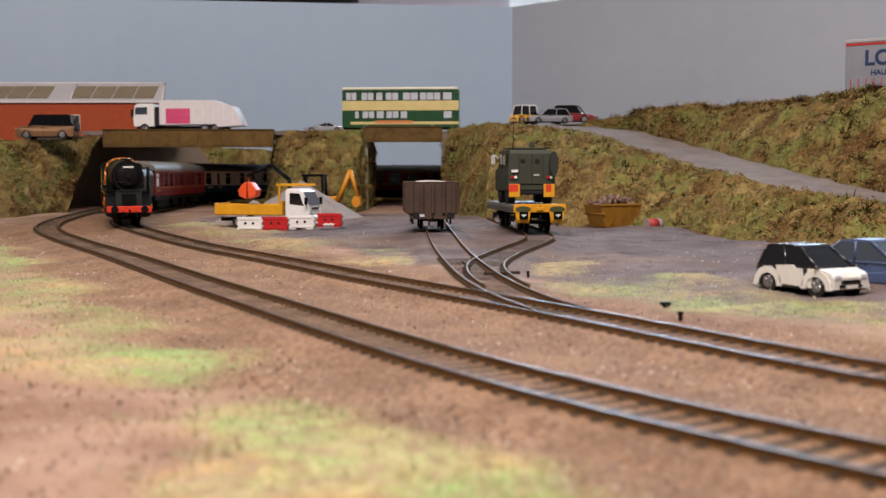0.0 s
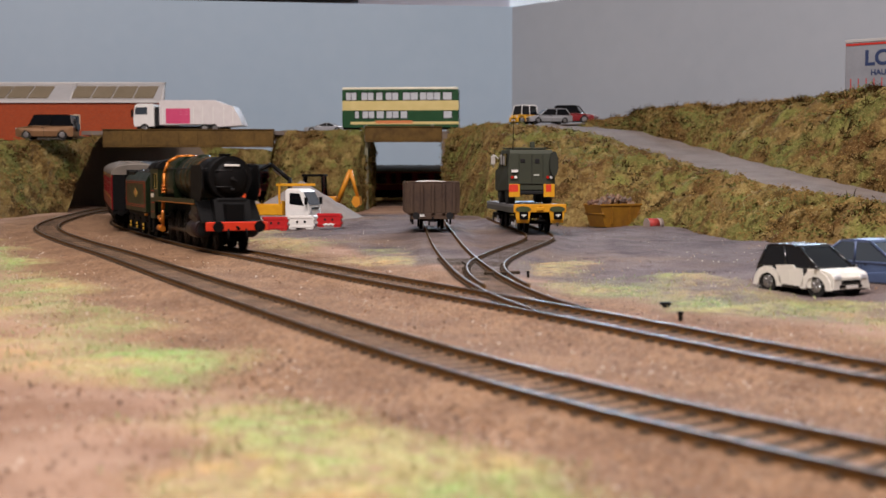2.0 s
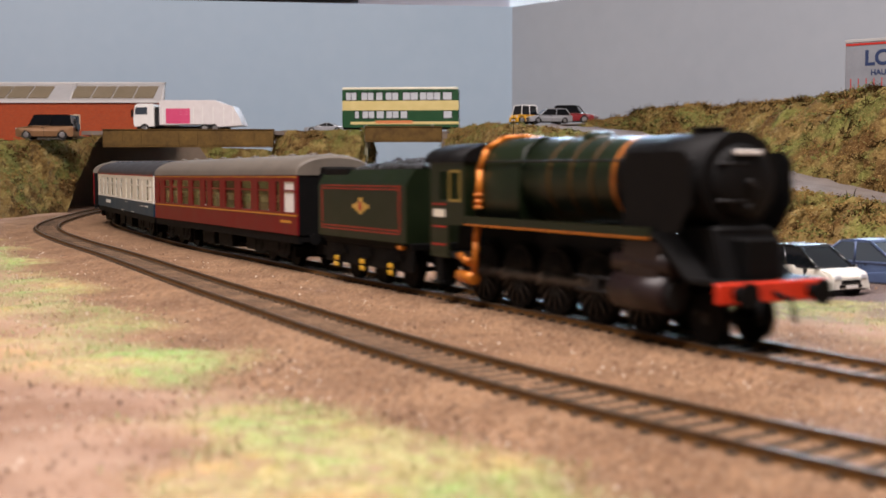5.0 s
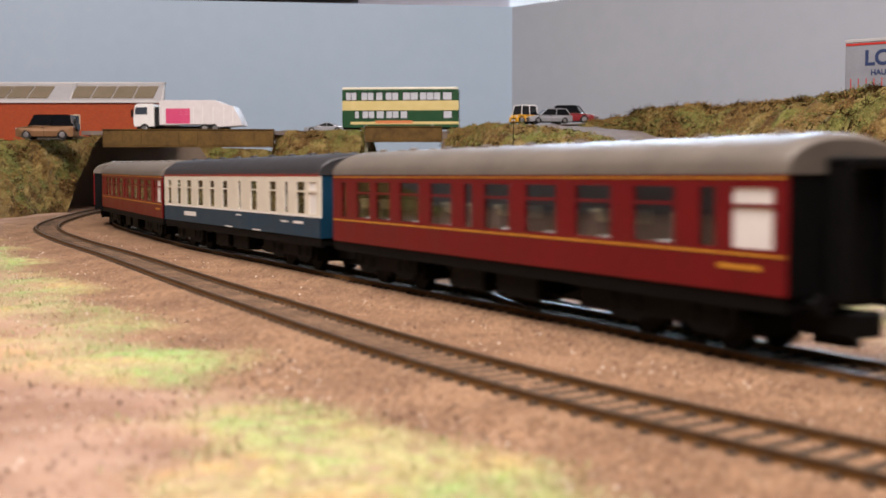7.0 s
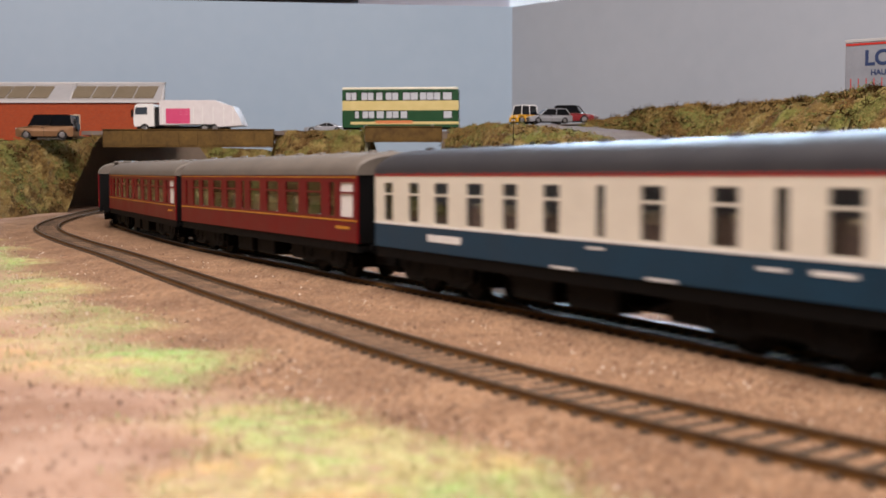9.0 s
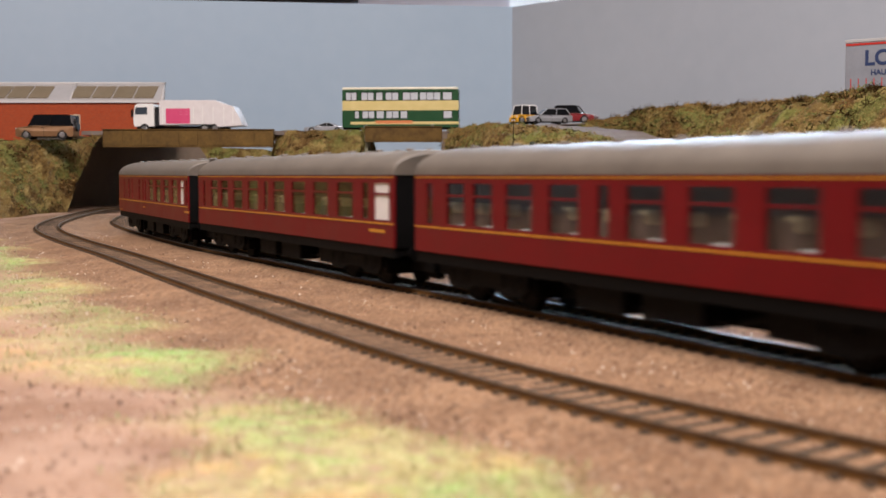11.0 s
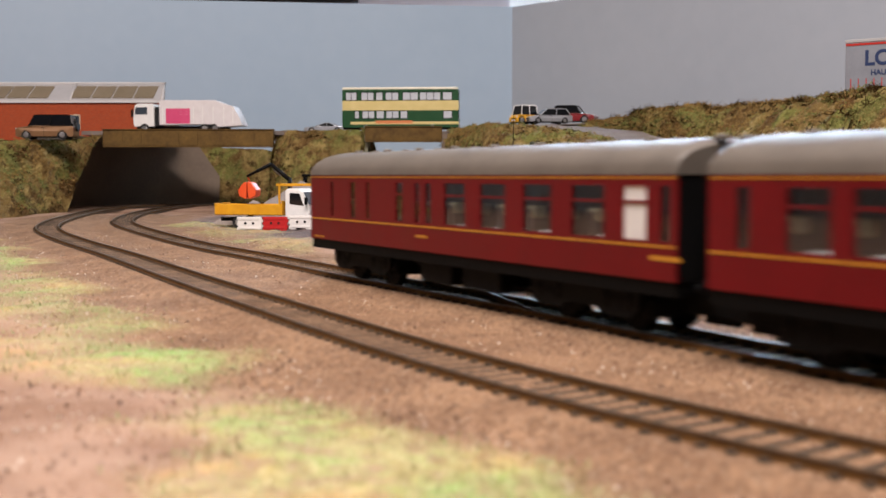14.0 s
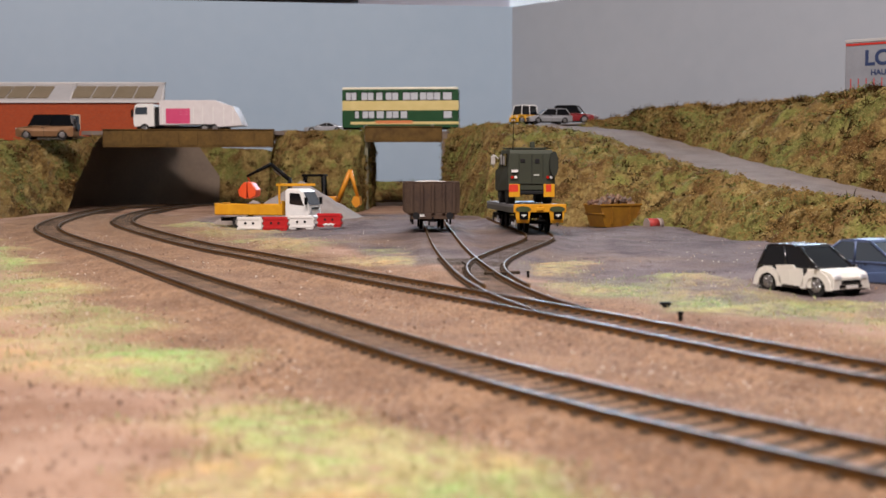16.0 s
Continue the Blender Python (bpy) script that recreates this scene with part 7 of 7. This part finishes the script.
# timbers and tie of the turnout between the two sidings
tie = thing("turnout_tie", Matrix(), "dark tie bar and check rails of the turnout", "track", "", "structure")
for (xa, ya), (xb, yb), nm in (((18.0, 508), (33.5, 512), "tie_bar"), ((9.5, 575), (12.5, 548), "check_rail"), ((33.5, 600), (30.0, 572), "check_rail")):
    b = bm_()
    zz = gz(xa * K, ya * K) * 1000
    rod(b, (xa, ya, zz + 3.0), (xb, yb, zz + 3.0), 0.75 if nm == "tie_bar" else 0.6, seg=6)
    part(nm, b, M_SLEEPER, tie)
post(0.0374, 0.515, 2.4, 0.5, "marker_post", "tiny black marker post beside the siding")
post(0.0735, 0.362, 2.2, 0.6, "point_motor_pin", "tiny black pin beside the points")
post(0.041, 0.336, 0.6, 0.8, "wire_stub", "small black wire stub in the ballast")
post(-0.113, 0.478, 0.8, 0.8, "wire_stub", "small black wire stub by the rail")
post(0.077, 0.405, 0.5, 1.2, "wire_stub", "small dark scrap in the grass edge")
def spin(ob, times, r, x, y=0.0):
    """Turn a wheel of radius r (mm) with the train's way."""
    z = ob.matrix_basis.translation.z
    a0 = front_at(0)
    walk(ob, [(t, pose(x, y, z, 0, math.degrees((front_at(t) - a0) / (r * K)), 0)) for t in times])


def motions():
    times = [i * 0.25 for i in range(63)] + [15.6, 15.7, 15.8, 15.9, 16.0]
    ticks = [i / 30 for i in range(481)]
    walk(ENGINE[0], [(t, sit(t, front_at(t), 0.155, 0.030, 0.112)) for t in times])
    walk(TENDER[0], [(t, sit(t, front_at(t), 0.247, 0.016, 0.066)) for t in times])
    for i, (ob, wheels) in enumerate(CARS):
        walk(ob, [(t, sit(t, front_at(t), 0.2729 + 0.26783 * i + 0.2555 - (0.0155 if i == 4 else 0), 0.044, 0.194 if i == 4 else 0.2095)) for t in times])
    for w in ENGINE[1] + ENGINE[2] + TENDER[1]:
        spin(w, ticks, w["r"], w.matrix_basis.translation.x)
    for ob, s in ENGINE[3]:
        p = ob.matrix_basis.translation.copy()
        a0, rows = front_at(0), []
        for t in ticks:
            a = (front_at(t) - a0) / 0.010
            rows.append((t, pose(p.x + 0.005 * math.cos(a), p.y, p.z - 0.005 * math.sin(a))))
        walk(ob, rows)
    for ob, wheels in CARS:
        for w in wheels:
            spin(w, ticks, w["r"], w.matrix_basis.translation.x)


motions()
